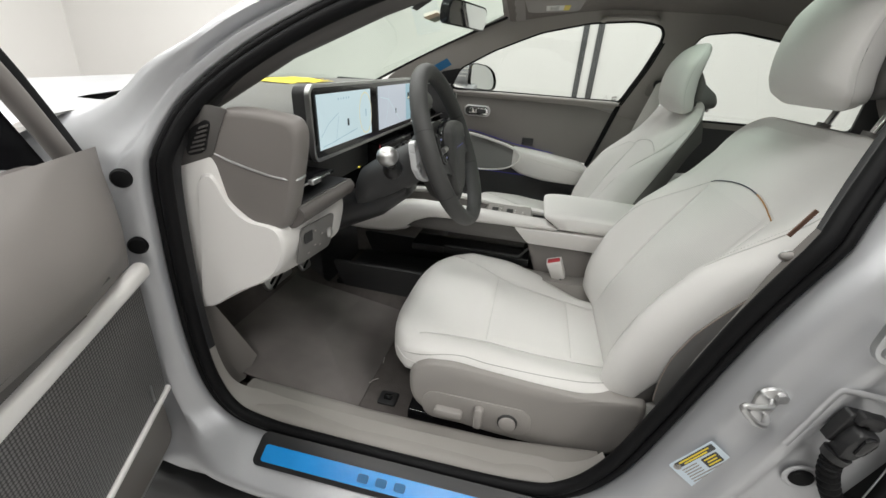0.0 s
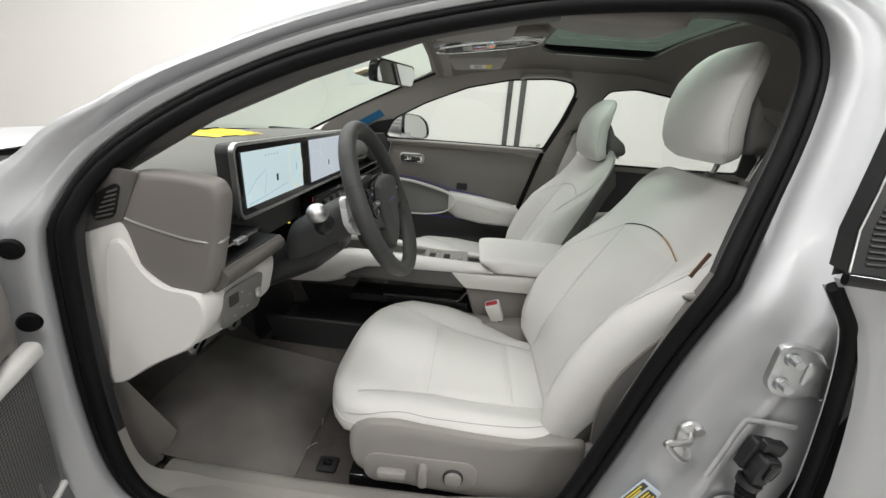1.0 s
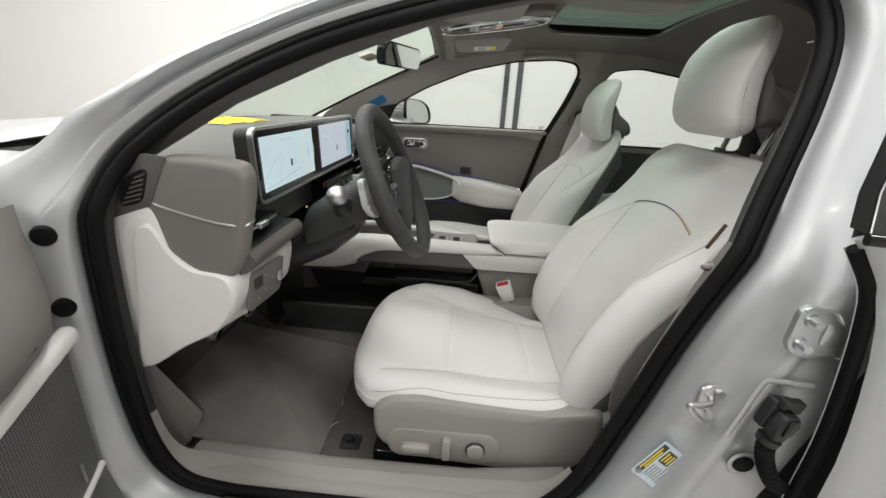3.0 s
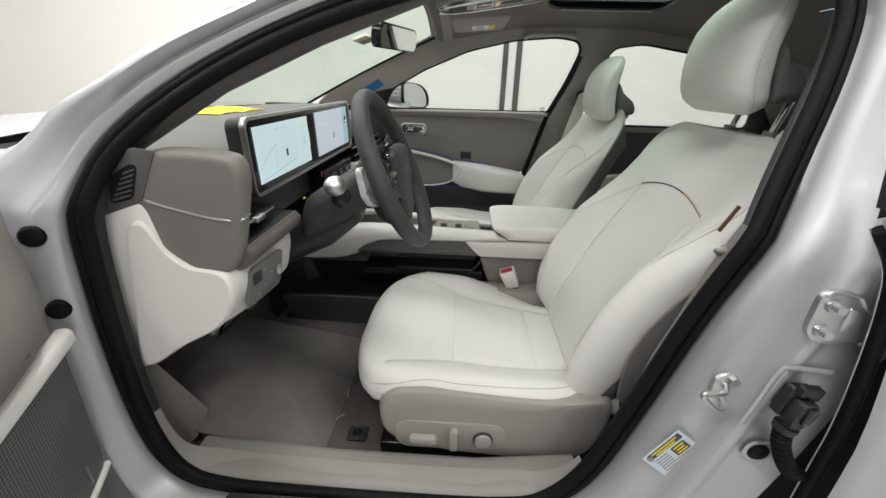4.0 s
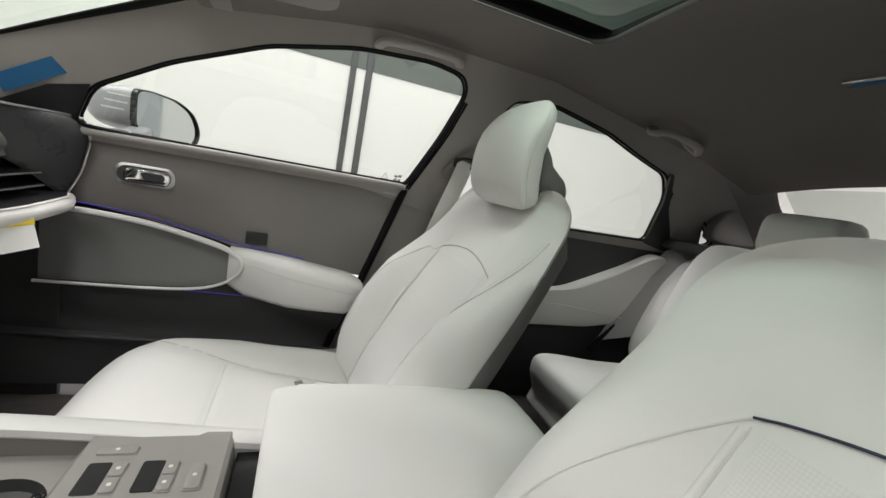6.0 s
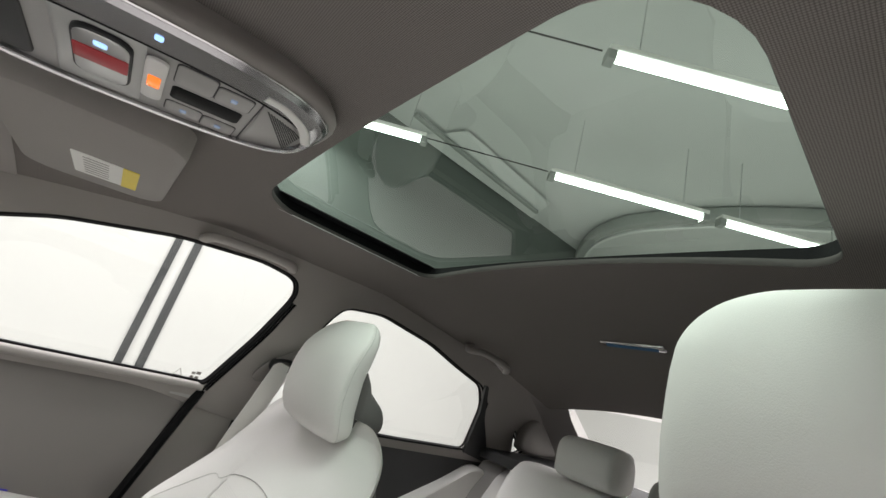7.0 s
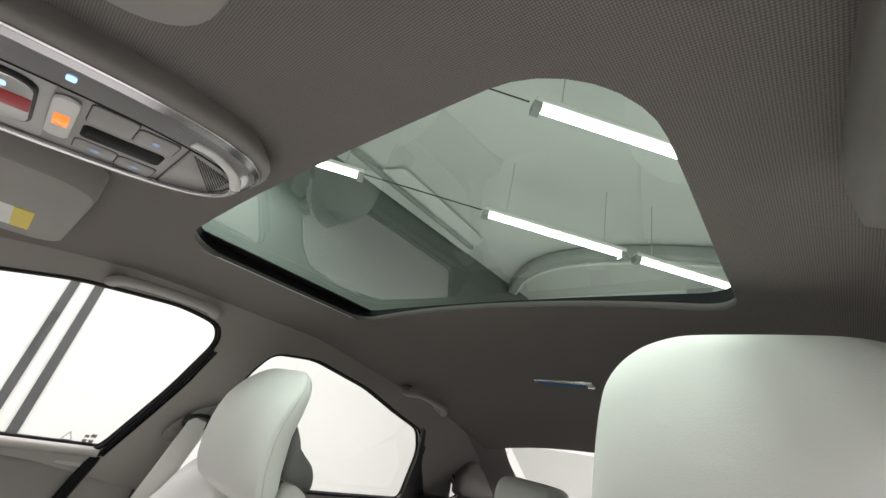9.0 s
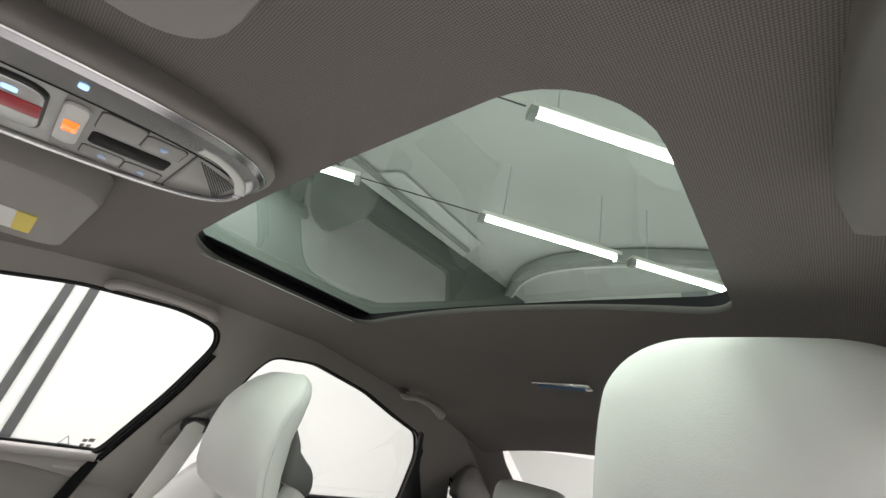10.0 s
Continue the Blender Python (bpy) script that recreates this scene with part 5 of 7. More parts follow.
# pale knee panel sweeping down from the pod to the kick panel
def knee_prof(y):
    s = smooth01(-0.70, -0.62, y)
    a = [(-0.392, 0.840), (-0.384, 0.880), (-0.364, 0.892), (-0.352, 0.882), (-0.330, 0.842), (-0.296, 0.815), (-0.240, 0.804), (-0.232, 0.760), (-0.262, 0.705), (-0.335, 0.660), (-0.424, 0.608), (-0.410, 0.720)]
    b = [(-0.455, 0.820), (-0.370, 0.820), (-0.300, 0.815), (-0.280, 0.812), (-0.262, 0.808), (-0.245, 0.805), (-0.236, 0.802), (-0.230, 0.785), (-0.234, 0.750), (-0.252, 0.700), (-0.300, 0.690), (-0.470, 0.760)]
    return [(p.x * (1 - s) + q.x * s, p.y * (1 - s) + q.y * s) for p, q in zip(spline(a, 5, True), spline(b, 5, True))]


def knee_loop(y):
    k = 1 - 0.045 * smooth01(-0.700, -0.710, y) ** 2
    return [((x + 0.33) * k - 0.33, (z - 0.77) * k + 0.77) for x, z in knee_prof(y)]


part("knee_panel", across([-0.710, -0.709, -0.7075, -0.7055, -0.7025, -0.69, -0.675, -0.66, -0.64, -0.62, -0.58, -0.54, -0.50, -0.475, -0.465], knee_loop), TRIM, dash, "pale grey knee panel", sharp=60)
part("kick_trim", plate(corner_round([(-0.478, 0.876), (-0.425, 0.896), (-0.356, 0.921), (-0.347, 0.905), (-0.335, 0.850), (-0.340, 0.700), (-0.402, 0.615), (-0.432, 0.602), (-0.470, 0.68)], 0.008), ((0, -0.700, 0), XU, ZU, -YU), 0.003, 0.0012), TRIM, dash, "pale kick trim")
PN = Vector((0.955, 0, 0.10)).normalized()
pc = Vector((-0.231, -0.598, 0.748))
panel_u = Vector((0.10, 1, 0)).normalized()
switch_panel = part("switch_panel", plate(rrect(0.115, 0.082, 0.014, 5), (pc, panel_u, Vector((0.18, 0, 1)).normalized(), PN), 0.005, 0.002), mat("switch_panel_grey", (0.15, 0.145, 0.14), 0.5, 0, 0.05, 20), dash, "grey switch panel")
part("switch_hole", plate(rrect(0.026, 0.026, 0.003, 3), (pc + Vector((0.0055, -0.034, 0.018)), panel_u, ZU, PN), 0.001), BLACK, switch_panel)
for u, v in ((-0.012, 0.022), (0.014, 0.006), (-0.008, -0.012), (0.010, -0.018), (-0.028, -0.022)):
    part("switch_mark", plate(rrect(0.006, 0.003, 0.001, 2), (pc + panel_u * u + Vector((0.006 + 0.16 * v, 0, v)), panel_u, ZU, PN), 0.0012), TAUPE_SEAT, switch_panel)
part("dimmer_wheel", plate(rrect(0.017, 0.022, 0.007, 4), (pc + panel_u * 0.042 + Vector((0.006, 0, -0.002)), panel_u, ZU, PN), 0.004, 0.002), SATIN, switch_panel)
part("tweeter_vent", plate(corner_round([(-0.455, 0.884), (-0.415, 0.899), (-0.352, 0.922), (-0.312, 1.002), (-0.348, 1.006), (-0.386, 0.990), (-0.425, 0.945)], 0.006), ((0, -0.700, 0), XU, ZU, -YU), 0.004, 0.001), UNDER, dash, "dark taupe side vent surround")
part("vent_mouth", plate(corner_round([(-0.400, 0.917), (-0.362, 0.928), (-0.344, 0.978), (-0.352, 0.983), (-0.386, 0.964), (-0.399, 0.940)], 0.010), ((0, -0.704, 0), XU, ZU, -YU), 0.0012), BLACK, dash)
for k in range(6):
    part("vent_slat", plate([(-0.394 + 0.0055 * k, 0.923 + 0.0085 * k), (-0.364 + 0.0030 * k, 0.932 + 0.0080 * k), (-0.363 + 0.0030 * k, 0.9355 + 0.0080 * k), (-0.393 + 0.0055 * k, 0.9265 + 0.0085 * k)], ((0, -0.7048, 0), XU, ZU, -YU), 0.0032), UNDER, dash)

# ---- screens ----
display = thing("dashboard_screen", "twin pale lit displays in one black and silver frame", "car display")
SV = Vector((-0.045, 0, 1)).normalized()
SN = Vector((1, 0, 0.045)).normalized()
SO = Vector((-0.268, -0.162, 0.9585))
part("housing", plate(rrect(0.720, 0.150, 0.020, 6), (SO - SN * 0.034, YU, SV, SN), 0.034, 0.004), DARK, display, "dark screen housing")
outer_r, inner_r = rrect(0.724, 0.154, 0.022, 6), rrect(0.711, 0.141, 0.016, 6)
fl = lambda pts, n: [SO + YU * p[0] + SV * p[1] + SN * n for p in pts]
part("screen_frame", loft([fl(outer_r, -0.006), fl(outer_r, 0.005), fl(inner_r, 0.005), fl(inner_r, -0.002), fl(outer_r, -0.006)], caps=False), SATIN, display, "satin silver frame")
part("screen_glass", plate(inner_r, (SO - SN * 0.001, YU, SV, SN), 0.003), GLOSS, display, "gloss black screen face")


def lit(y0, y1, z0, z1, m, name="lit_area", n=0.0035, label=""):
    o = SO + SN * 0
    pts = [(y0 - SO.y, z0 - SO.z), (y1 - SO.y, z0 - SO.z), (y1 - SO.y, z1 - SO.z), (y0 - SO.y, z1 - SO.z)]
    bm = bmesh.new()
    bm.faces.new([bm.verts.new(SO + YU * p[0] + SV * p[1] + SN * n) for p in pts])
    return part(name, bm, m, display, label, flat=True)


lit(-0.496, -0.203, 0.903, 1.0155, SCREEN, label="pale blue lit instrument screen")
lit(-0.146, 0.168, 0.901, 1.0185, SCREEN2, label="pale grey lit map screen")


def line(pts, w, m, name="screen_line"):
    bm = bmesh.new()
    P = [Vector(p) for p in pts]
    rows = []
    for i, p in enumerate(P):
        d = (P[min(i + 1, len(P) - 1)] - P[max(i - 1, 0)]).normalized()
        n = Vector((-d.y, d.x)) * w / 2
        rows.append([SO + YU * (q.x - SO.y) + SV * (q.y - SO.z) + SN * 0.0044 for q in (p + n, p - n)])
    loft(rows, closed=False, caps=False, bm=bm)
    return part(name, bm, m, display, flat=True)


line([(-0.242 + 0.040 * math.cos(a), 0.958 + 0.050 * math.sin(a)) for a in np.linspace(0, 2 * math.pi, 33)], 0.0028, SCREENYEL, "gauge_ring")
line([(-0.488, 0.930), (-0.45, 0.955), (-0.40, 0.972)], 0.0014, SCREENBLUE)
line([(-0.485, 0.909), (-0.44, 0.912), (-0.38, 0.918), (-0.30, 0.926)], 0.0016, SCREENBLUE)
line([(-0.42, 0.915), (-0.40, 0.965)], 0.0014, SCREENBLUE)
lit(-0.357, -0.347, 0.939, 0.955, SCREENINK, "car_symbol", 0.005)
lit(-0.244, -0.238, 0.950, 0.968, SCREENBLUE, "gauge_mark", 0.005)
for k in range(5):
    lit(-0.40 + 0.014 * k, -0.395 + 0.014 * k, 1.000, 1.004, SCREENBLUE, "status_mark", 0.005)
lit(0.112, 0.166, 0.902, 1.0175, SCREENBLUE, "side_panel", 0.0042)
lit(0.130, 0.148, 0.968, 0.990, SCREENINK, "side_symbol", 0.005)
lit(0.132, 0.146, 0.970, 0.977, SCREENYEL, "side_symbol", 0.0055)
lit(0.0, 0.008, 0.935, 0.950, SCREENINK, "map_pointer", 0.005)
line([(-0.13, 0.99), (-0.06, 0.98), (0.0, 0.94), (0.05, 0.91)], 0.0018, SCREEN)
line([(-0.10, 0.905), (-0.07, 0.95), (-0.05, 1.015)], 0.0014, SCREEN)
lit(-0.155, -0.147, 0.845, 0.86, RED, "hazard_button", 0.006)

# ---- column, stalks, pedals ----
column = thing("steering_column", "dark grey steering column shroud with a ball-ended stalk", "steering column")


def col_loop(t, w, h, dz, n=28):
    c = WC.lerp(Vector((-0.36, -0.372, 0.79)), t) + Vector((0, 0, dz))
    out = []
    for k in range(n):
        a = 2 * math.pi * k / n
        cc, ss = math.cos(a), math.sin(a)
        out.append(c + YU * (w * abs(cc) ** 0.7 * (1 if cc > 0 else -1)) + ZU * (h * abs(ss) ** 0.7 * (1 if ss > 0 else -1)))
    return out


part("shroud", loft([col_loop(0.17, 0.050, 0.042, -0.008), col_loop(0.2, 0.060, 0.050, -0.012), col_loop(0.32, 0.072, 0.056, -0.022), col_loop(0.46, 0.078, 0.058, -0.034), col_loop(0.56, 0.074, 0.054, -0.042), col_loop(0.60, 0.05, 0.035, -0.045)]), DARK, column, "dark column shroud", sharp=60)
part("lower_shroud", loft([col_loop(0.25, 0.05, 0.02, -0.070), col_loop(0.42, 0.070, 0.035, -0.085), col_loop(0.75, 0.080, 0.045, -0.09)]), BLACK, column, sharp=60)
sb = Vector((-0.095, -0.545, 0.920))
part("stalk_arm", sweep([(-0.10, -0.47, 0.885), (-0.098, -0.51, 0.895), (-0.096, -0.53, 0.905)], ring(0.011, 10)), BLACK, column, "black stalk arm")
part("stalk_socket", ball((-0.10, -0.497, 0.885), (0.02, 0.026, 0.022)), BLACK, column)
part("stalk_ball", ball(sb, (0.021, 0.024, 0.019), seg=20), SATIN, column, "satin silver stalk end")
part("gear_lever", plate(corner_round([(-0.028, 0.038), (-0.012, 0.046), (0.006, 0.040), (0.030, -0.034), (0.022, -0.046), (-0.012, -0.034), (-0.030, -0.012)], 0.008), (Vector((-0.055, -0.478, 0.90)), Vector((0.15, 1, -0.1)).normalized(), Vector((-0.2, 0, 1)).normalized(), Vector((1, -0.15, 0.2)).normalized()), 0.014, 0.004), mat("bright_silver_plastic", (0.74, 0.75, 0.76), 0.28, 0.35, 0.03, 20), column, "bright gear selector paddle")
part("indicator_lamp", box((-0.196, -0.456, 0.866), (-0.192, -0.449, 0.869), 0.001), YLABEL, column)
for name, y0, y1, z0, z1 in (("brake_pedal", -0.440, -0.315, 0.480, 0.560), ("accelerator_pedal", -0.265, -0.21, 0.455, 0.545)):
    ped = thing(name, "metal-faced pedal with black rubber grip bars", "pedal", at=(-0.50, (y0 + y1) / 2, (z0 + z1) / 2))
    w, h = y1 - y0, z1 - z0
    pu, pv, pn = YU, Vector((-0.45, 0, 0.9)).normalized(), Vector((0.9, 0, 0.45)).normalized()
    part("pad", plate(rrect(w, h * 1.15, 0.015, 4), ((0, 0, 0), pu, pv, pn), 0.010, 0.003), SATIN, ped, "satin metal pad")
    for k in range(5):
        part("grip_bar", plate(rrect(w * 0.76, 0.007, 0.003, 2), (pv * ((k - 2) * h * 0.19) + pn * 0.010, (pu + pv * 0.35).normalized(), pv, pn), 0.003, 0.001), RUBBER, ped)
    part("arm", sweep([pn * 0.0, Vector((-0.06, 0, 0.06)), Vector((-0.12, 0, 0.22)), Vector((-0.14, 0, 0.30))], rrect(0.02, 0.012, 0.004, 2)), BLACK, ped)
part("knee_bracket", plate(corner_round([(-0.09, -0.03), (0.06, -0.03), (0.08, 0.02), (-0.08, 0.03)], 0.01), (Vector((-0.29, -0.40, 0.695)), YU, XU, ZU), 0.008, 0.002), TAUPE, dash)

# ---- yellow printed sheet on the dash ----
sheet_rows = []
for i in range(12):
    x = -0.715 + 0.0155 * i
    sheet_rows.append([(x + 0.03 * (j / 14) ** 2, -0.140 + 0.0198 * j * (1 - 0.02 * i), 1.0060 + 0.004 * smooth01(0.6, 1.0, j / 14) + 0.0022 * math.sin(0.9 * i + 0.5 * j) * math.sin(1.3 * j)) for j in range(15)])
bm = bmesh.new()
loft(sheet_rows, closed=False, caps=False, bm=bm)
bmesh.ops.solidify(bm, geom=bm.faces, thickness=0.0015)
notice = tagged(part("yellow_notice", bm, YELLOW, sharp=70), "yellow printed paper sheet lying on the dash top", "paper")
for k in range(6):
    part("print_bar", box((-0.66 + 0.033 * k, -0.06, 1.0105), (-0.655 + 0.033 * k, 0.10 - 0.03 * (k % 3), 1.0115)), YLABEL, notice)

# ---- centre console ----
console = thing("centre_console", "pale grey bridge console with a dark open tray below", "console")
RAIL_X = [-0.40, -0.36, -0.334, -0.30, -0.27, -0.24, -0.215, -0.193, -0.175, -0.155, -0.135, -0.11, -0.085, -0.05, 0.0, 0.08, 0.17, 0.245, 0.252]


def near_rail(x):
    """Broad rail on the driver's side: flat top, and a fin that sweeps down at the front."""
    zb = interp([-0.40, -0.334, -0.25, -0.193, -0.155, -0.11, -0.07, 0.0, 0.17, 0.25], [0.578, 0.577, 0.580, 0.597, 0.627, 0.646, 0.651, 0.652, 0.655, 0.660], x)
    zt = interp([-0.40, -0.34, -0.26, -0.19, -0.14, 0.05, 0.29], [0.598, 0.626, 0.662, 0.684, 0.690, 0.686, 0.678], x)
    k = 0.036 if x > 0.25 else 0.0            # slanted rear end
    return [(x + k, -0.118, zb), (x + k, -0.123, zb + 0.005), (x + k * 0.5, -0.123, zb + 0.55 * (zt - zb)), (x + k * 0.3, -0.119, zt - 0.008), (x, -0.112, zt - 0.003), (x, -0.098, zt), (x, -0.080, zt), (x, -0.076, zt - 0.003), (x, -0.074, zt - 0.009), (x + k, -0.074, zb - 0.02)]


def far_rail(x):
    y = interp([-0.40, -0.15, 0.03, 0.29], [0.125, 0.122, 0.118, 0.102], x)
    z = interp([-0.40, -0.33, -0.25, -0.15, 0.03, 0.25], [0.635, 0.66, 0.672, 0.677, 0.665, 0.650], x)
    return [(x, y + 0.002, z - 0.05), (x, y + 0.002, z - 0.008), (x, y - 0.003, z - 0.002), (x, y - 0.010, z), (x, y - 0.024, z - 0.001), (x, y - 0.029, z - 0.004), (x, y - 0.030, z - 0.012), (x, y - 0.026, z - 0.016)]


part("side_rail", loft([near_rail(x) for x in RAIL_X]), TRIM, console, "pale grey side rail", sharp=50)
part("side_rail", loft([far_rail(x) for x in RAIL_X]), TRIM, console, "pale grey side rail", sharp=50)
part("rail_wall", loft([[(x, far_rail(x)[7][1] + 0.002, far_rail(x)[7][2] + 0.004), (x, far_rail(x)[7][1] - 0.004, 0.60)] for x in RAIL_X], closed=False, caps=False), TAUPE, console, "taupe inner wall of the tray", sharp=50)
for s, y in ((-1, -0.102), (1, 0.100)):
    top = 0.661 if s < 0 else 0.645
    part("rail_block", plate(corner_round([(0.160, top - 0.008), (0.50, top), (0.50, 0.607), (0.205, 0.607)], 0.008), ((0, y - s * 0.02, 0), XU, ZU, YU * s), 0.040, 0.006), TRIM, console, "pale grey block under the armrest")
part("under_tray", box((-0.21, -0.112, 0.604), (0.205, 0.09, 0.618), 0.004), UNDER, console)
part("tray_side", plate(corner_round([(-0.20, 0.604), (0.205, 0.604), (0.19, 0.655), (-0.09, 0.652), (-0.15, 0.628)], 0.006), ((0, -0.100, 0), XU, ZU, -YU), 0.011, 0.002), UNDER, console, "dark taupe side of the tray")
part("tray_lip", box((-0.05, -0.118, 0.552), (0.190, -0.108, 0.559), 0.002), SWITCHGREY, console, "thin grey lip")
part("lip_end", sweep([(0.186, -0.113, 0.5555), (0.200, -0.113, 0.570), (0.212, -0.113, 0.588)], rrect(0.008, 0.006, 0.002, 2)), SWITCHGREY, console, "upturned end of the lip")
part("open_shelf", box((-0.16, -0.112, 0.525), (0.22, 0.10, 0.550), 0.004), GLOSS, console)
part("console_body", plate(corner_round([(0.205, 0.605), (0.62, 0.605), (0.62, 0.34), (0.28, 0.34), (0.245, 0.50)], 0.02), ((0, 0.11, 0), XU, ZU, -YU), 0.215, 0.008), TAUPE, console, "taupe console body")
tray = corner_round([(-0.43, 0.455), (0.26, 0.455), (0.26, 0.335), (-0.36, 0.335), (-0.395, 0.375)], 0.02)
for y, s in ((-0.135, -1), (0.135, 1)):
    part("tray_wall", plate(tray, ((0, y, 0), XU, ZU, YU * s), 0.014, 0.004), DARK, console, "charcoal lower tray wall")
part("tray_floor", box((-0.42, -0.135, 0.36), (0.26, 0.135, 0.375)), BLACK, console)
part("tray_plinth", box((-0.46, -0.155, 0.32), (0.28, 0.155, 0.352), 0.01), CARPET, console)
part("tray_back", loft([[(-0.46, y, 0.34), (-0.47, y, 0.48), (-0.52, y, 0.60), (-0.55, y, 0.72)] for y in (-0.15, 0.15)], closed=False, caps=False), BLACK, console)
# armrest lid
arm = [(0.243, 0.695), (0.260, 0.706), (0.33, 0.710), (0.50, 0.706), (0.60, 0.70), (0.60, 0.662), (0.302, 0.661), (0.288, 0.664), (0.264, 0.680)]
part("armrest", slab([(a, b) for a, b in arm], 0.126, 0.03, 5), LEATHER, console, "pale padded armrest lid", sharp=60).location = (0, 0.0, 0)
# switch panel and cup holders between the rails
switch_plate = part("switch_plate", loft([[(x, y, z) for y in (-0.076, 0.092)] for x, z in ((0.048, 0.630), (0.062, 0.652), (0.064, 0.656), (0.205, 0.654), (0.210, 0.650), (0.216, 0.61))], closed=False, caps=False), TAUPE_SEAT, console, "grey console switch plate", sharp=20)
for x0 in (0.078, 0.127):
    part("rocker_well", plate(rrect(0.021, 0.045, 0.003, 3), ((x0 + 0.0105, 0.0185, 0.6550), XU, YU, ZU), 0.0012), BLACK, switch_plate, "dark rocker well")
for x, y, w, d in ((0.107, 0.0295, 0.013, 0.021), (0.107, 0.0065, 0.013, 0.021), (0.155, 0.0285, 0.013, 0.021), (0.155, 0.0055, 0.013, 0.021), (0.181, 0.014, 0.015, 0.038), (0.096, 0.060, 0.038, 0.014), (0.085, -0.028, 0.022, 0.013), (0.112, -0.028, 0.022, 0.013)):
    part("button_gap", plate(rrect(w + 0.002, d + 0.002, 0.003, 3), ((x, y, 0.6550), XU, YU, ZU), 0.0010), LEATHER_MID, switch_plate)
    part("console_button", plate(rrect(w, d, 0.003, 3), ((x, y, 0.6555), XU, YU, ZU), 0.0024, 0.001), TAUPE_SEAT, switch_plate, "small grey button")
    part("button_mark", plate(rrect(0.004, 0.004, 0.001, 2), ((x, y, 0.6579), XU, YU, ZU), 0.0004), PAPER, switch_plate)


def holed(x0, x1, y0, y1, c, r, z, n=32):
    """A flat field with a round hole in it."""
    inner, outer = [], []
    for k in range(n):
        d = Vector((math.cos(2 * math.pi * k / n), math.sin(2 * math.pi * k / n)))
        m = min((((x1 if d.x > 0 else x0) - c[0]) / d.x) if abs(d.x) > 1e-6 else 9, (((y1 if d.y > 0 else y0) - c[1]) / d.y) if abs(d.y) > 1e-6 else 9)
        inner.append((c[0] + d.x * r, c[1] + d.y * r, z))
        outer.append((c[0] + d.x * m, c[1] + d.y * m, z))
    return loft([outer, inner], caps=False)


for x0, x1, cx, r in ((-0.150, -0.045, -0.097, 0.043), (-0.045, 0.058, 0.008, 0.044)):
    part("cup_field", holed(x0, x1, -0.076, 0.094, (cx, 0.012), r, 0.630), TAUPE_SEAT, console, "grey field round the cup holder", sharp=30)
    bm = cyl((cx, 0.012, 0.606), (cx, 0.012, 0.6305), r - 0.006, r, n=32)
    bmesh.ops.delete(bm, geom=[f for f in bm.faces if f.normal.z > 0.9], context="FACES")
    cup = part("cup_holder", bm, DARK, console, "dark cup holder")
    for k in (0.4, 2.5, 4.6):
        part("cup_finger", box((cx + 0.037 * math.cos(k) - 0.006, 0.012 + 0.037 * math.sin(k) - 0.006, 0.618), (cx + 0.037 * math.cos(k) + 0.006, 0.012 + 0.037 * math.sin(k) + 0.006, 0.634), 0.004), GLOSS, cup, "small sprung finger")
part("phone_pad", loft([[(x, y, z) for y in (-0.076, 0.090)] for x, z in ((-0.150, 0.630), (-0.158, 0.627), (-0.20, 0.624), (-0.27, 0.622), (-0.34, 0.60))], closed=False, caps=False), TAUPE_SEAT, console, "grey phone pad", sharp=30)
part("pad_divider", box((-0.215, -0.02, 0.624), (-0.165, 0.05, 0.646), 0.006), TAUPE_SEAT, console, "raised stop of the phone pad")
part("rear_well", box((0.216, -0.073, 0.628), (0.30, 0.078, 0.634)), BLACK, console, "dark well before the armrest")

buckle = thing("seat_buckle", "pale plastic belt buckle with a red release button", "seat belt buckle", at=(0.302, -0.140, 0.552))
bv = Vector((-0.38, -0.22, 0.90)).normalized()
bu = Vector((0.92, -0.12, 0.36))
bu = (bu - bv * bu.dot(bv)).normalized()
bn = bu.cross(bv)
bn = bn if bn.y < 0 else -bn
part("shell", plate(corner_round([(-0.023, 0.026), (0.023, 0.026), (0.020, -0.042), (-0.020, -0.042)], 0.006), (-bn * 0.014, bu, bv, bn), 0.027, 0.006), TRIM, buckle)
part("button", plate(rrect(0.036, 0.017, 0.003, 3), (bv * 0.0245, bu, bn, bv), 0.003, 0.001), RED, buckle, "red release button")
part("strap", sweep([-bv * 0.04, -bv * 0.10 + XU * 0.03, -bv * 0.16 + XU * 0.06], rrect(0.03, 0.006, 0.002, 2)), BLACK, buckle)

# ---- passenger door ----
pdoor = thing("passenger_door", "taupe trimmed passenger door with a sweeping pale armrest", "car door")


def sweep_side(xs, fn):
    return loft([[fn(x, v) for v in np.linspace(0, 1, 12)] for x in xs], closed=False, caps=False)


XS = list(np.linspace(-0.46, 0.535, 16))
def rear_cut(x, z):
    """The door's rear edge slants forward towards the sill."""
    e = interp([0.36, 0.48, 0.70, 0.975], [0.32, 0.372, 0.445, 0.522], z)
    return -0.46 + (x + 0.46) * (e + 0.46) / 0.995


def upper_pt(x, v):
    x = rear_cut(x, 0.75 + 0.22 * v)
    z0 = interp([-0.5, -0.2, 0.0, 0.11, 0.43, 0.6], [0.83, 0.805, 0.772, 0.742, 0.70, 0.69], x)
    z = z0 + (0.972 - z0) * v
    return (x, 0.742 - 0.012 * math.sin(math.pi * v) - 0.02 * smooth01(0.85, 1.0, v) + (0.02 if v >= 1 else 0), z)


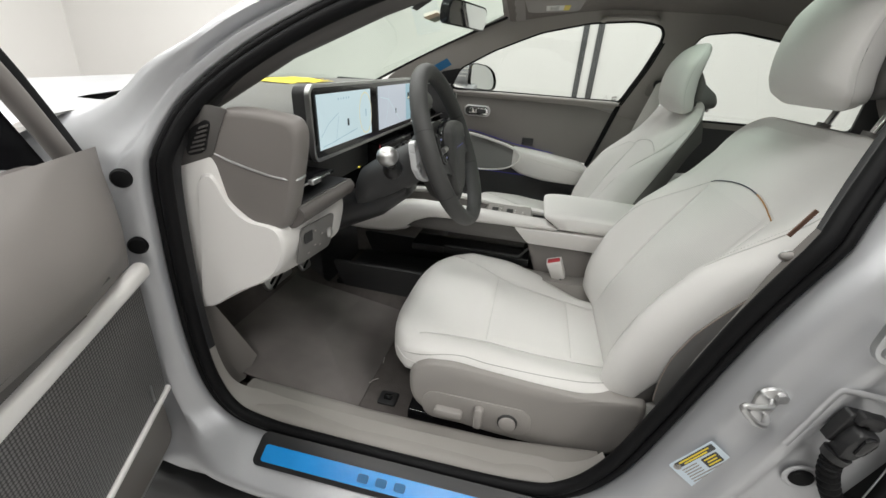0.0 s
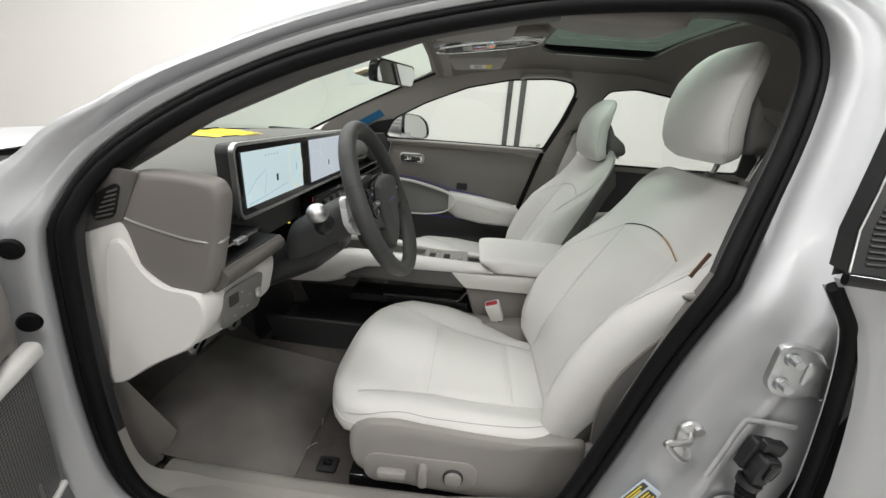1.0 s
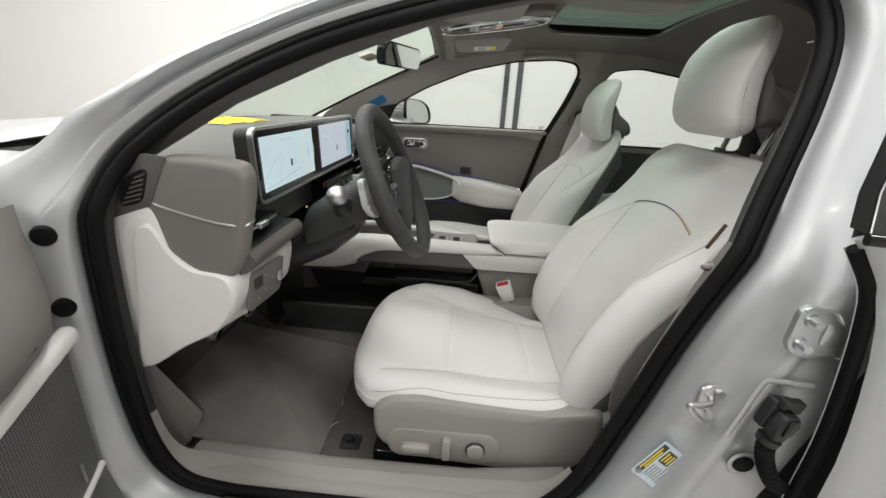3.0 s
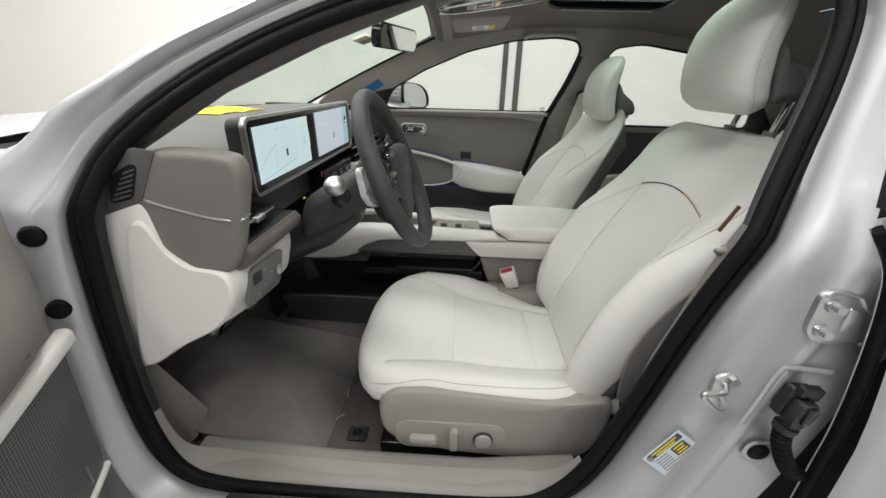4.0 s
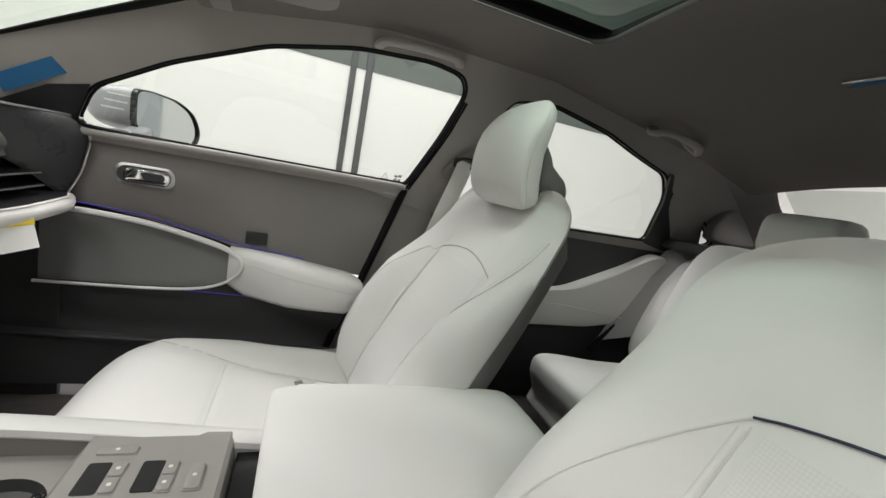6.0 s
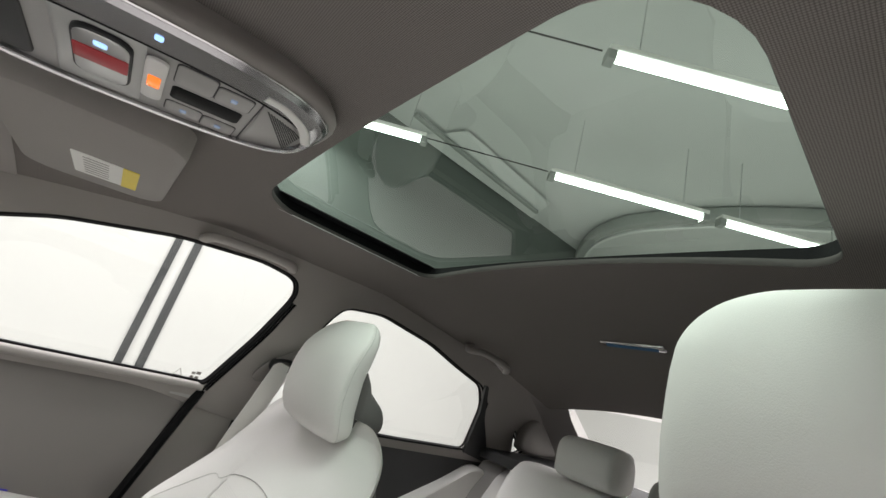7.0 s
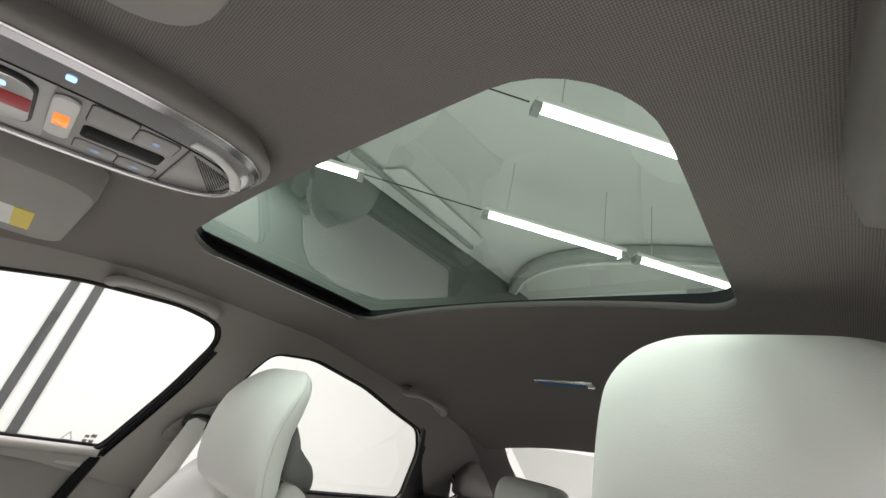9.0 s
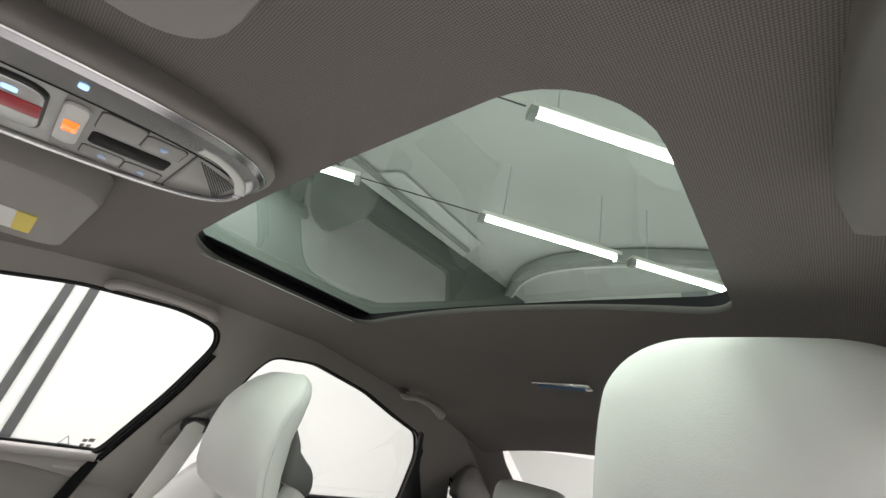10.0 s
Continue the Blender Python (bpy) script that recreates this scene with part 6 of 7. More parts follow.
part("upper_panel", sweep_side(XS, upper_pt), TAUPE, pdoor, "taupe upper door panel", sharp=60)
part("belt_cap", sweep([(-0.30, 0.728, 0.972), (0.1, 0.727, 0.975), (0.52, 0.727, 0.976)], rrect(0.045, 0.016, 0.007, 3)), TAUPE_SEAT, pdoor, "taupe cap under the window")
part("belt_seal", sweep([(-0.25, 0.735, 0.983), (0.52, 0.735, 0.985)], rrect(0.012, 0.008, 0.003, 2)), RUBBER, pdoor)
# pale wing armrest: pocket rim loop and solid rear half
rim_pts = spline([(-0.30, 0.80), (-0.12, 0.788), (0.0, 0.766), (0.095, 0.738), (0.128, 0.705), (0.098, 0.655), (0.02, 0.628), (-0.12, 0.620), (-0.30, 0.618)], 6)
part("pocket_rim", sweep([(p.x, 0.716, p.y) for p in rim_pts[:28]], rrect(0.013, 0.016, 0.005, 3), up=(0, 1, 0)), LEATHER, pdoor, "pale rim of the door pocket")
part("pocket_lip", sweep([(p.x, 0.718, p.y) for p in rim_pts[27:]], rrect(0.007, 0.009, 0.003, 3), up=(0, 1, 0)), LEATHER, pdoor, "thin pale lower lip of the pocket")
bm = bmesh.new()
bm.faces.new([bm.verts.new((p.x, 0.738, p.y)) for p in rim_pts])
part("pocket_back", bm, POCKET, pdoor, "mid grey pocket lining")
def armrest_loop(x):
    zt = interp([0.09, 0.15, 0.25, 0.40, 0.44], [0.744, 0.742, 0.732, 0.708, 0.69], x)
    zb = interp([0.09, 0.14, 0.25, 0.40, 0.44], [0.640, 0.614, 0.608, 0.609, 0.63], x)
    out = interp([0.09, 0.13, 0.17, 0.21, 0.27, 0.40, 0.44], [0.724, 0.712, 0.697, 0.676, 0.650, 0.637, 0.66], x)
    return [(x, 0.75, zt), (x, out + 0.02, zt + 0.002), (x, out + 0.004, zt - 0.006), (x, out, zt - 0.02), (x, out + 0.002, zt - 0.045), (x, out + 0.008, zb + 0.015), (x, out + 0.02, zb + 0.002), (x, 0.75, zb)]


part("armrest", loft([armrest_loop(x) for x in (0.095, 0.11, 0.125, 0.14, 0.16, 0.18, 0.2, 0.25, 0.3, 0.35, 0.40, 0.425, 0.44)]), LEATHER, pdoor, "pale leather door armrest", sharp=50)
part("armrest_seam", sweep([(x, interp([0.09, 0.13, 0.17, 0.21, 0.27, 0.40, 0.44], [0.723, 0.711, 0.696, 0.675, 0.649, 0.636, 0.659], x), interp([0.11, 0.25, 0.40, 0.43], [0.712, 0.696, 0.676, 0.668], x)) for x in (0.15, 0.18, 0.2, 0.23, 0.26, 0.32, 0.40, 0.43)], ring(0.0012, 5)), SEAM, pdoor)
def lower_pt(x, v):
    z = 0.36 + (0.622 - 0.36) * v
    x = rear_cut(x, z)
    y = 0.748 - 0.05 * smooth01(0.30, 0.45, x) * smooth01(0.45, 0.8, v) - 0.030 * smooth01(0.62, 0.2, v)
    return (x, y, z)


part("door_backing", box((-0.47, 0.756, 0.36), (0.40, 0.764, 0.968)), DARK, pdoor)
part("lower_panel", sweep_side(XS, lower_pt), DARK, pdoor, "charcoal lower door panel", sharp=60)
part("pocket_ledge", sweep([(-0.40, 0.713, 0.498), (-0.1, 0.708, 0.492), (0.2, 0.708, 0.485), (0.40, 0.712, 0.475)], rrect(0.03, 0.010, 0.004, 3)), DARK, pdoor, "map pocket ledge")
part("ambient_strip", sweep([(-0.28, 0.7285, 0.815), (-0.1, 0.7285, 0.800), (0.1, 0.7285, 0.757), (0.28, 0.7285, 0.734)], rrect(0.002, 0.003, 0.001, 1)), AMBIENT, pdoor, "dim violet light line")
part("ambient_strip", sweep([(-0.28, 0.745, 0.611), (0.0, 0.745, 0.613), (0.3, 0.74, 0.608)], rrect(0.002, 0.003, 0.001, 1)), AMBIENT, pdoor, "dim violet light line")
part("strip_lamp", plate(rrect(0.052, 0.032, 0.003, 2), ((0.155, 0.733, 0.775), XU, ZU, -YU), 0.006, 0.002), BLACK, pdoor, "small black square on the door")
part("handle_bezel", plate(rrect(0.125, 0.050, 0.022, 6), ((-0.100, 0.735, 0.893), XU, ZU, -YU), 0.008, 0.003), SATIN, pdoor, "satin bezel of the door handle")
part("handle_well", plate(rrect(0.11, 0.038, 0.018, 6), ((-0.100, 0.7265, 0.893), XU, ZU, -YU), 0.001), DARK, pdoor)
part("handle", plate(rrect(0.095, 0.032, 0.014, 6), ((-0.092, 0.7255, 0.893), XU, ZU, -YU), 0.014, 0.005), CHROME, pdoor, "chrome pull handle")
part("handle_slot", plate(rrect(0.045, 0.018, 0.008, 4), ((-0.078, 0.7112, 0.894), XU, ZU, -YU), 0.001), DARK, pdoor)
part("window_film", plate(corner_round([(0.46, 0.950), (0.515, 0.945), (0.514, 0.974), (0.475, 0.972)], 0.004), ((0, 0.7245, 0), XU, ZU, -YU), 0.0015), CLEARFILM, pdoor, "scrap of clear film")
# etched glass marks
for k, (x, z, w, h) in enumerate(((0.462, 0.998, 0.020, 0.018), (0.492, 0.992, 0.008, 0.006), (0.503, 0.992, 0.008, 0.006), (0.492, 1.001, 0.008, 0.006), (0.503, 1.003, 0.010, 0.007))):
    pts = [(-w / 2, -h / 2), (w / 2, -h / 2), (0, h / 2)] if k == 0 else [(-w / 2, -h / 2), (w / 2, -h / 2), (w / 2, h / 2), (-w / 2, h / 2)]
    bm = bmesh.new()
    yy = side_y(z) + 0.028
    lo = [bm.verts.new((x + p[0], side_y(z + p[1]) + 0.028, z + p[1])) for p in pts]
    if k == 0:
        hi = [bm.verts.new((x + p[0] * 0.75, side_y(z + p[1] * 0.75) + 0.028, z + p[1] * 0.75 - 0.0008)) for p in pts]
        for i in range(3):
            bm.faces.new((lo[i], lo[(i + 1) % 3], hi[(i + 1) % 3], hi[i]))
    else:
        bm.faces.new(lo)
    part("glass_mark", bm, TAUPE_SEAT, pdoor, flat=True)

# rear passenger-side door trim
rdoor = thing("rear_door", "taupe trimmed rear door with a pale wing armrest", "car door")
part("door_panel", loft([[(x, 0.742 - 0.012 * math.sin(math.pi * v), 0.36 + v * 0.58) for v in np.linspace(0, 1, 8)] for x in np.linspace(0.62, 1.66, 6)], closed=False, caps=False), DARK, rdoor, "dark upper panel", sharp=60)
wing_lo = [(0.80, 0.70), (1.12, 0.738), (1.35, 0.835), (1.48, 0.90), (1.56, 0.885), (1.48, 0.77), (1.36, 0.625), (1.25, 0.605), (0.80, 0.60)]
part("wing_armrest", plate(corner_round(wing_lo, 0.04), ((0, 0.742, 0), XU, ZU, -YU), 0.05, 0.02), LEATHER, rdoor, "pale wing-shaped armrest")
part("wing_fold", sweep([(0.82, 0.6915, 0.675), (1.1, 0.6915, 0.685), (1.38, 0.6915, 0.655)], ring(0.0018, 5)), SEAM, rdoor)
part("door_edge_seal", sweep(spline([(1.278, 0.700, 0.522), (1.333, 0.700, 0.590), (1.463, 0.700, 0.765), (1.559, 0.700, 0.909)], 5), ring(0.010, 8)), RUBBER, rdoor, "black rubber door edge", sharp=80)
part("sill_film", loft([[(1.30, 0.70, 0.56), (1.42, 0.66, 0.60), (1.50, 0.62, 0.64)], [(1.42, 0.71, 0.80), (1.50, 0.68, 0.84), (1.56, 0.64, 0.86)], [(1.52, 0.71, 0.92), (1.60, 0.68, 0.95), (1.66, 0.64, 0.96)]], closed=False, caps=False), CLEARFILM, rdoor, "wrinkled clear film on the rear sill")

# ---- belts ----
belt = thing("seat_belt", "pale grey webbing belt from a pillar guide behind the passenger seat", "seat belt", at=(0.652, 0.650, 1.068))
BU, BV, BN = Vector((0.71, -0.28, 0.65)).normalized(), Vector((-0.70, -0.30, 0.65)).normalized(), Vector((0.0, -0.9, -0.44)).normalized()
part("webbing", sweep([(0.006, -0.012, 0.006), (0.0, -0.014, -0.02), (-0.018, -0.010, -0.09), (-0.036, -0.004, -0.16), (-0.080, 0.012, -0.36)], [(0.024, 0.0008), (-0.024, 0.0008), (-0.024, -0.0008), (0.024, -0.0008)], up=(0, 1, 0.3)), BELT, belt, "pale grey webbing")
part("guide_recess", plate([(u * 0.068 + 0.004, v * 0.026) for u, v in oval0(24)], (BN * 0.002, BU, BV, BN), 0.004, 0.0015), TAUPE, belt, "taupe oval guide plate")
part("guide_ring", loft([[Vector((0.002, -0.004, 0.004)) + Vector((1, 0, 0.1)) * (u * 0.031 * k) + Vector((0, -0.3, 1)) * (v * 0.017 * k) + BN * n for u, v in oval0(24)] for k, n in ((1.0, 0.0), (1.0, 0.010), (0.85, 0.014), (0.6, 0.010), (0.6, 0.0))]), BLACK, belt, "black belt guide", sharp=60)
part("guide_knob", plate(rrect(0.030, 0.016, 0.0075, 4), (BU * 0.040 + BN * 0.004, BV, BU, BN), 0.012, 0.004), TAUPE, belt, "height adjuster knob")
part("belt_stop", ball((-0.050, -0.014, -0.195), 0.009), PAPER, belt, "small pale belt stop")
dbelt = thing("seat_belt", "grey webbing belt hanging behind the driver's seat by the pillar", "seat belt", at=(0.70, -0.655, 0.95))
part("webbing", sweep([(0.02, 0.03, 0.16), (-0.01, 0.01, 0.0), (-0.05, 0.0, -0.18), (-0.10, -0.005, -0.40), (-0.13, -0.005, -0.55)], [(0.024, 0.0008), (-0.024, 0.0008), (-0.024, -0.0008), (0.024, -0.0008)], up=(0, 1, 0)), BELT, dbelt, "grey webbing")
part("belt_tongue", box((-0.055, -0.02, -0.10), (0.0, 0.02, -0.075), 0.008), TAUPE_SEAT, dbelt)
clip = thing("belt_tongue", "loose pale belt tongue lying on the passenger seat cushion", "seat belt", at=(0.313, 0.433, cushion_top(0.313, 0.055) + 0.004))
part("tongue_bar", box((-0.034, -0.006, -0.004), (0.034, 0.006, 0.005), 0.002), PAPER, clip)
part("tongue_plate", box((-0.052, -0.009, -0.003), (-0.030, 0.009, 0.002), 0.001), SATIN, clip)
clip.rotation_euler = (0, 0, radians(-71))

# ---- things on the ceiling ----
CONSOLE = mat("console_satin_plastic", (0.36, 0.35, 0.34), 0.4, 0.2, 0.04, 20, 0.06, 900)
BAND = mat("dark_satin_metal", (0.44, 0.44, 0.45), 0.22, 1, 0.05, 20)
CHROME2 = mat("brushed_chrome", (0.70, 0.70, 0.70), 0.2, 1, 0.04, 20)
ICONDIM = glow("icon_dim_blue", (0.45, 0.60, 0.85), 0.22)

def on_roof(x, y, lift=0.0):
    return Vector((x, y, roof_z(x, y) - lift))


ohc = thing("overhead_console", "satin grey overhead console with lit buttons in a chrome rim", "overhead console")
cx, cy = 0.208, 0.006
oc = on_roof(cx, cy)
tilt = math.atan2(roof_z(0.33, 0) - roof_z(0.12, 0), 0.21)
OU = Vector((math.cos(tilt), 0, math.sin(tilt)))
ON = Vector((math.sin(tilt), 0, -math.cos(tilt)))
oc = oc + ON * 0.018


def oval(a, b, p=2.6, n=48):
    return [(a * u, b * v) for u, v in oval0(n, p)]


def olp(a, b, n):
    return [oc + OU * p[0] + YU * (p[1] if p[1] > 0 else p[1] * 0.84) + ON * n for p in oval(a, b)]


part("rim_base", loft([olp(0.140, 0.078, -0.045), olp(0.152, 0.089, -0.018), olp(0.161, 0.097, -0.004), olp(0.163, 0.099, 0.002), olp(0.162, 0.098, 0.007), olp(0.156, 0.093, 0.010)], caps=False), HEADPLAIN, ohc, "taupe outer rim", sharp=60)


def face_loop(k, n):
    return [oc + OU * (p[0] - 0.006) + YU * (p[1] + 0.024) + ON * n for p in oval(0.146 * k, 0.065 * k)]


part("satin_band", loft([olp(0.156, 0.093, 0.011), olp(0.152, 0.089, 0.017), face_loop(1.06, 0.018), face_loop(1.03, 0.014)], caps=False), BAND, ohc, "satin metal band", sharp=50)
part("bright_line", sweep(olp(0.1555, 0.0925, 0.0115) + olp(0.1555, 0.0925, 0.0115)[:1], ring(0.0014, 6), up=ON), CHROME2, ohc, "thin bright line round the band")
rim_half = [p for p in face_loop(1.035, 0.0165) if p.y > oc.y + 0.022]
rim_half.sort(key=lambda p: math.atan2((p.y - oc.y - 0.024) / 0.065, (p - oc).dot(OU) / 0.146))
part("chrome_rim", sweep(rim_half, rrect(0.0052, 0.006, 0.002, 3), up=ON), CHROME2, ohc, "thin chrome rim", sharp=60)
gap_half = [p for p in face_loop(1.035, 0.0165) if p.y < oc.y + 0.0235]
gap_half.sort(key=lambda p: math.atan2((p.y - oc.y - 0.024) / 0.065, (p - oc).dot(OU) / 0.146))
part("rim_gap", sweep(gap_half, rrect(0.0032, 0.004, 0.001, 2), up=ON), RUBBER, ohc, "dark joint between band and face", sharp=60)
face = part("face", loft([face_loop(1.02, 0.013), face_loop(0.4, 0.0135)]), CONSOLE, ohc, "satin grey console face")


def opl(u0, u1, v0, v1, r, n0, th, m, name, label=""):
    return part(name, plate(rrect(u1 - u0, v1 - v0, min(r, (u1 - u0) * 0.45, (v1 - v0) * 0.45), 4), (oc + OU * ((u0 + u1) / 2) + YU * ((v0 + v1) / 2) + ON * n0, OU, YU, ON), th, min(0.002, th * 0.4)), m, face, label)


opl(-0.062, -0.002, -0.042, 0.084, 0.004, 0.0125, 0.002, mat("console_silver", (0.52, 0.52, 0.51), 0.38, 0.5, 0.04, 20), "button_field", "satin silver button field")
opl(-0.050, -0.010, -0.028, 0.058, 0.014, 0.0145, 0.004, BLACK, "button_gap")
opl(-0.0485, -0.0115, -0.026, 0.056, 0.013, 0.0145, 0.005, SATIN, "call_button", "satin call button")
opl(-0.0483, -0.0118, -0.001, 0.024, 0.002, 0.0190, 0.0014, RED, "call_band", "red band on the call button")
opl(-0.035, -0.026, -0.016, -0.008, 0.002, 0.0190, 0.0012, ICONBLUE, "icon")
opl(-0.002, 0.0145, -0.024, 0.060, 0.007, 0.0145, 0.003, TRIM, "belt_lamp", "pale belt warning lamp")
opl(0.0015, 0.0115, 0.006, 0.030, 0.002, 0.0172, 0.0010, ICONAMBER, "belt_icon", "orange belt warning symbol")
opl(0.020, 0.081, 0.015, 0.045, 0.005, 0.0125, 0.0015, RUBBER, "console_recess", "dark recess")
for k, (u0, u1, v0, v1) in enumerate(((0.020, 0.051, -0.029, 0.008), (0.0525, 0.083, -0.022, 0.008), (0.019, 0.0505, 0.053, 0.079), (0.052, 0.083, 0.056, 0.083))):
    opl(u0 - 0.001, u1 + 0.001, v0 - 0.0015, v1 + 0.0015, 0.005, 0.0125, 0.0012, BLACK, "button_gap")
    opl(u0, u1, v0, v1, 0.005, 0.0125, 0.0022, CONSOLE, "map_button", "satin grey button")
    if k:
        opl((u0 + u1) / 2 - 0.003, (u0 + u1) / 2 + 0.003, (v0 + v1) / 2 - 0.004, (v0 + v1) / 2 + 0.004, 0.001, 0.0145, 0.0006, ICONDIM, "icon")
part("microphone_cover", plate(corner_round([(0.091, -0.026), (0.115, -0.018), (0.133, 0.004), (0.139, 0.034), (0.132, 0.062), (0.113, 0.078), (0.092, 0.083)], 0.004), (oc + ON * 0.0125, OU, YU, ON), 0.0016, 0.0005), CONSOLE, ohc, "grey speaker cover")
part("cover_joint", sweep([oc + OU * 0.0895 + YU * v + ON * 0.0138 for v in (-0.028, 0.03, 0.084)], ring(0.0008, 5)), BLACK, ohc)
for k in range(10):
    slot = [(0.096 + 0.0033 * k, -0.017 + 0.0018 * k), (0.134 + 0.0003 * k, 0.058 - 0.0052 * k)]
    part("speaker_slot", sweep([oc + OU * u + YU * v + ON * 0.0140 for u, v in slot], ring(0.0008, 5)), BLACK, ohc)
opl(0.001, 0.007, -0.065, -0.058, 0.002, 0.0172, 0.0014, ICONBLUE, "icon")
lens = [oc + OU * p.x + YU * p.y + ON * 0.0178 for p in spline([(0.086, -0.0475), (0.106, -0.0425), (0.130, -0.020), (0.1445, 0.012)], 5)]
part("reading_lens", sweep(lens, rrect(0.010, 0.003, 0.0014, 2), up=ON), PAPER, ohc, "pale reading lamp lens")
opl(-0.130, -0.078, -0.02, 0.075, 0.01, 0.0125, 0.003, DARK, "sunglass_lid", "dark lid")


def sun_visor(y0, y1, label, withlabel, x=0.186):
    c = (y0 + y1) / 2
    w = y1 - y0
    t = thing("sun_visor", label, "sun visor", "sun visors", at=(x, c, 1.289))
    vu = Vector((math.cos(tilt * 0.5), 0, math.sin(tilt * 0.5)))
    vn = Vector((math.sin(tilt * 0.5), 0, -math.cos(tilt * 0.5)))
    part("flap", plate(rrect(0.188, w, 0.045, 8), (-vn * 0.034, vu, YU, vn), 0.036, 0.009), HEADPLAIN, t, "taupe visor flap")
    if withlabel:
        part("warning_label", plate(rrect(0.060, 0.125, 0.003, 2), (vn * 0.0018 + vu * 0.004 + YU * 0.055, vu, YU, vn), 0.0010), PAPER, t, "white warning label")
        part("label_band", plate(rrect(0.020, 0.125, 0.002, 2), (vn * 0.0022 + vu * 0.043 + YU * 0.055, vu, YU, vn), 0.0010), YLABEL, t, "yellow band of the label")
        for k in range(7):
            part("print_bar", plate(rrect(0.030, 0.004, 0.001, 1), (vn * 0.0027 + vu * 0.002 + YU * (0.010 + 0.015 * k), vu, YU, vn), 0.0005), TAUPE_SEAT, t)
    part("pivot", cyl((-0.075, w / 2 * 0.9, 0.014), (-0.075, w / 2 + 0.03, 0.024), 0.008), HEADPLAIN, t)
    return t


sun_visor(0.130, 0.50, "taupe sun visor with a white and yellow warning label", True, 0.180)
sun_visor(-0.52, -0.178, "plain taupe sun visor folded against the roof", False, 0.166)


# headliner plastic lightened, in place of the contrast a shadow would give
HANDLE = mat("lit_handle_plastic", (0.36, 0.335, 0.315), 0.6, 0, 0.05, 10, 0.12, 900)


def grab_handle(path, label):
    """A folded bow handle: a soft bar lying inboard of its two outboard feet, just clear of the cloth."""
    pts = [on_roof(x, y) for x, y in path]
    c = sum(pts, Vector()) / len(pts)
    t = thing("grab_handle", label, "grab handle", "roof grab handles", at=c)
    run = spline([p - c - ZU * (0.006 if k in (0, len(pts) - 1) else 0.034) for k, p in enumerate(pts)], 7)
    inw = Vector((0, -0.2, -1)).normalized()
    loops = []
    for k, p in enumerate(run):
        d = (run[min(k + 1, len(run) - 1)] - run[max(k - 1, 0)]).normalized()
        side = inw.cross(d).normalized()
        e = min(k, len(run) - 1 - k) / (len(run) - 1)
        w = 0.0105 + 0.004 * smooth01(0.12, 0.0, e)
        loops.append([p + side * (q[0] * w / 0.5) + inw * (q[1] * 0.017) for q in rrect(1.0, 1.0, 0.38, 4)])
    part("bar", loft(loops), HANDLE, t, sharp=60)
    for p, q in ((run[0], run[4]), (run[-1], run[-5])):
        d = (q - p).normalized()
        side = inw.cross(d).normalized()
        part("foot", plate(rrect(0.036, 0.030, 0.010, 4), (p + d * 0.002 - inw * 0.004, d, side, inw), 0.008, 0.003), HEADPLAIN, t)
    return t


grab_handle([(0.392, 0.574), (0.369, 0.545), (0.387, 0.519), (0.46, 0.511), (0.535, 0.513), (0.556, 0.535), (0.549, 0.568)], "taupe plastic grab handle over the front passenger window")
grab_handle([(1.150, 0.535), (1.128, 0.505), (1.150, 0.472), (1.205, 0.463), (1.262, 0.469), (1.284, 0.494), (1.268, 0.525)], "taupe plastic grab handle over the rear window")
pad_c = thing("roof_rail_pad", "smooth taupe padded cover on the roof rail over the driver", "roof trim", at=(0.414, -0.491, 1.302))
pad_c.rotation_euler = (0, 0, radians(5))
part("cover", slab([(-0.11, 0.012), (-0.10, -0.022), (0.0, -0.030), (0.085, -0.028), (0.104, -0.014), (0.104, 0.012), (0.0, 0.02)], 0.055, 0.1), TAUPE, pad_c, sharp=60)
lamp = thing("rear_roof_lamp", "slim pale blue roof lamp on the rear headliner", "lamp", at=on_roof(1.15, 0.035, 0.003))
part("lens", plate(rrect(0.022, 0.145, 0.006, 3), ((0, 0, 0.002), Vector((0.98, 0, -0.15)), YU, -ZU), 0.008, 0.003), CHROME, lamp, "clear lens")
part("lens_light", plate(rrect(0.012, 0.115, 0.004, 2), ((0, 0, -0.006), Vector((0.98, 0, -0.15)), YU, -ZU), 0.002), BLUETAPE, lamp)

# rear-view mirror
rvm = thing("rear_view_mirror", "black rear-view mirror on a short stalk", "mirror", at=(-0.055, 0.01, 1.215))
mn = Vector((0.94, -0.30, -0.12)).normalized()
mu = Vector((0.30, 0.94, 0.0)).normalized()
mv = mn.cross(mu).normalized()
part("casing", plate(corner_round([(-0.115, -0.030), (0.115, -0.030), (0.122, 0.010), (0.105, 0.034), (-0.105, 0.034), (-0.122, 0.010)], 0.018), (-mn * 0.022, mu, mv, mn), 0.024, 0.004), GLOSS, rvm, "black casing")
part("mirror_glass", plate(corner_round([(-0.108, -0.026), (0.108, -0.026), (0.115, 0.009), (0.10, 0.029), (-0.10, 0.029), (-0.115, 0.009)], 0.016), (mn * 0.002, mu, mv, mn), 0.0012), MIRROR, rvm, "mirror glass")
part("stalk", sweep([-mn * 0.02, Vector((-0.05, 0, 0.03)), Vector((-0.07, 0, 0.06))], ring(0.012, 10)), BLACK, rvm)
part("sensor_cover", loft([[(-0.16, y, 0.01) for y in (-0.03, 0.03)], [(-0.05, y, 0.085) for y in (-0.05, 0.05)], [(0.0, y, 0.085) for y in (-0.04, 0.04)]], closed=False, caps=False), BLACK, rvm)
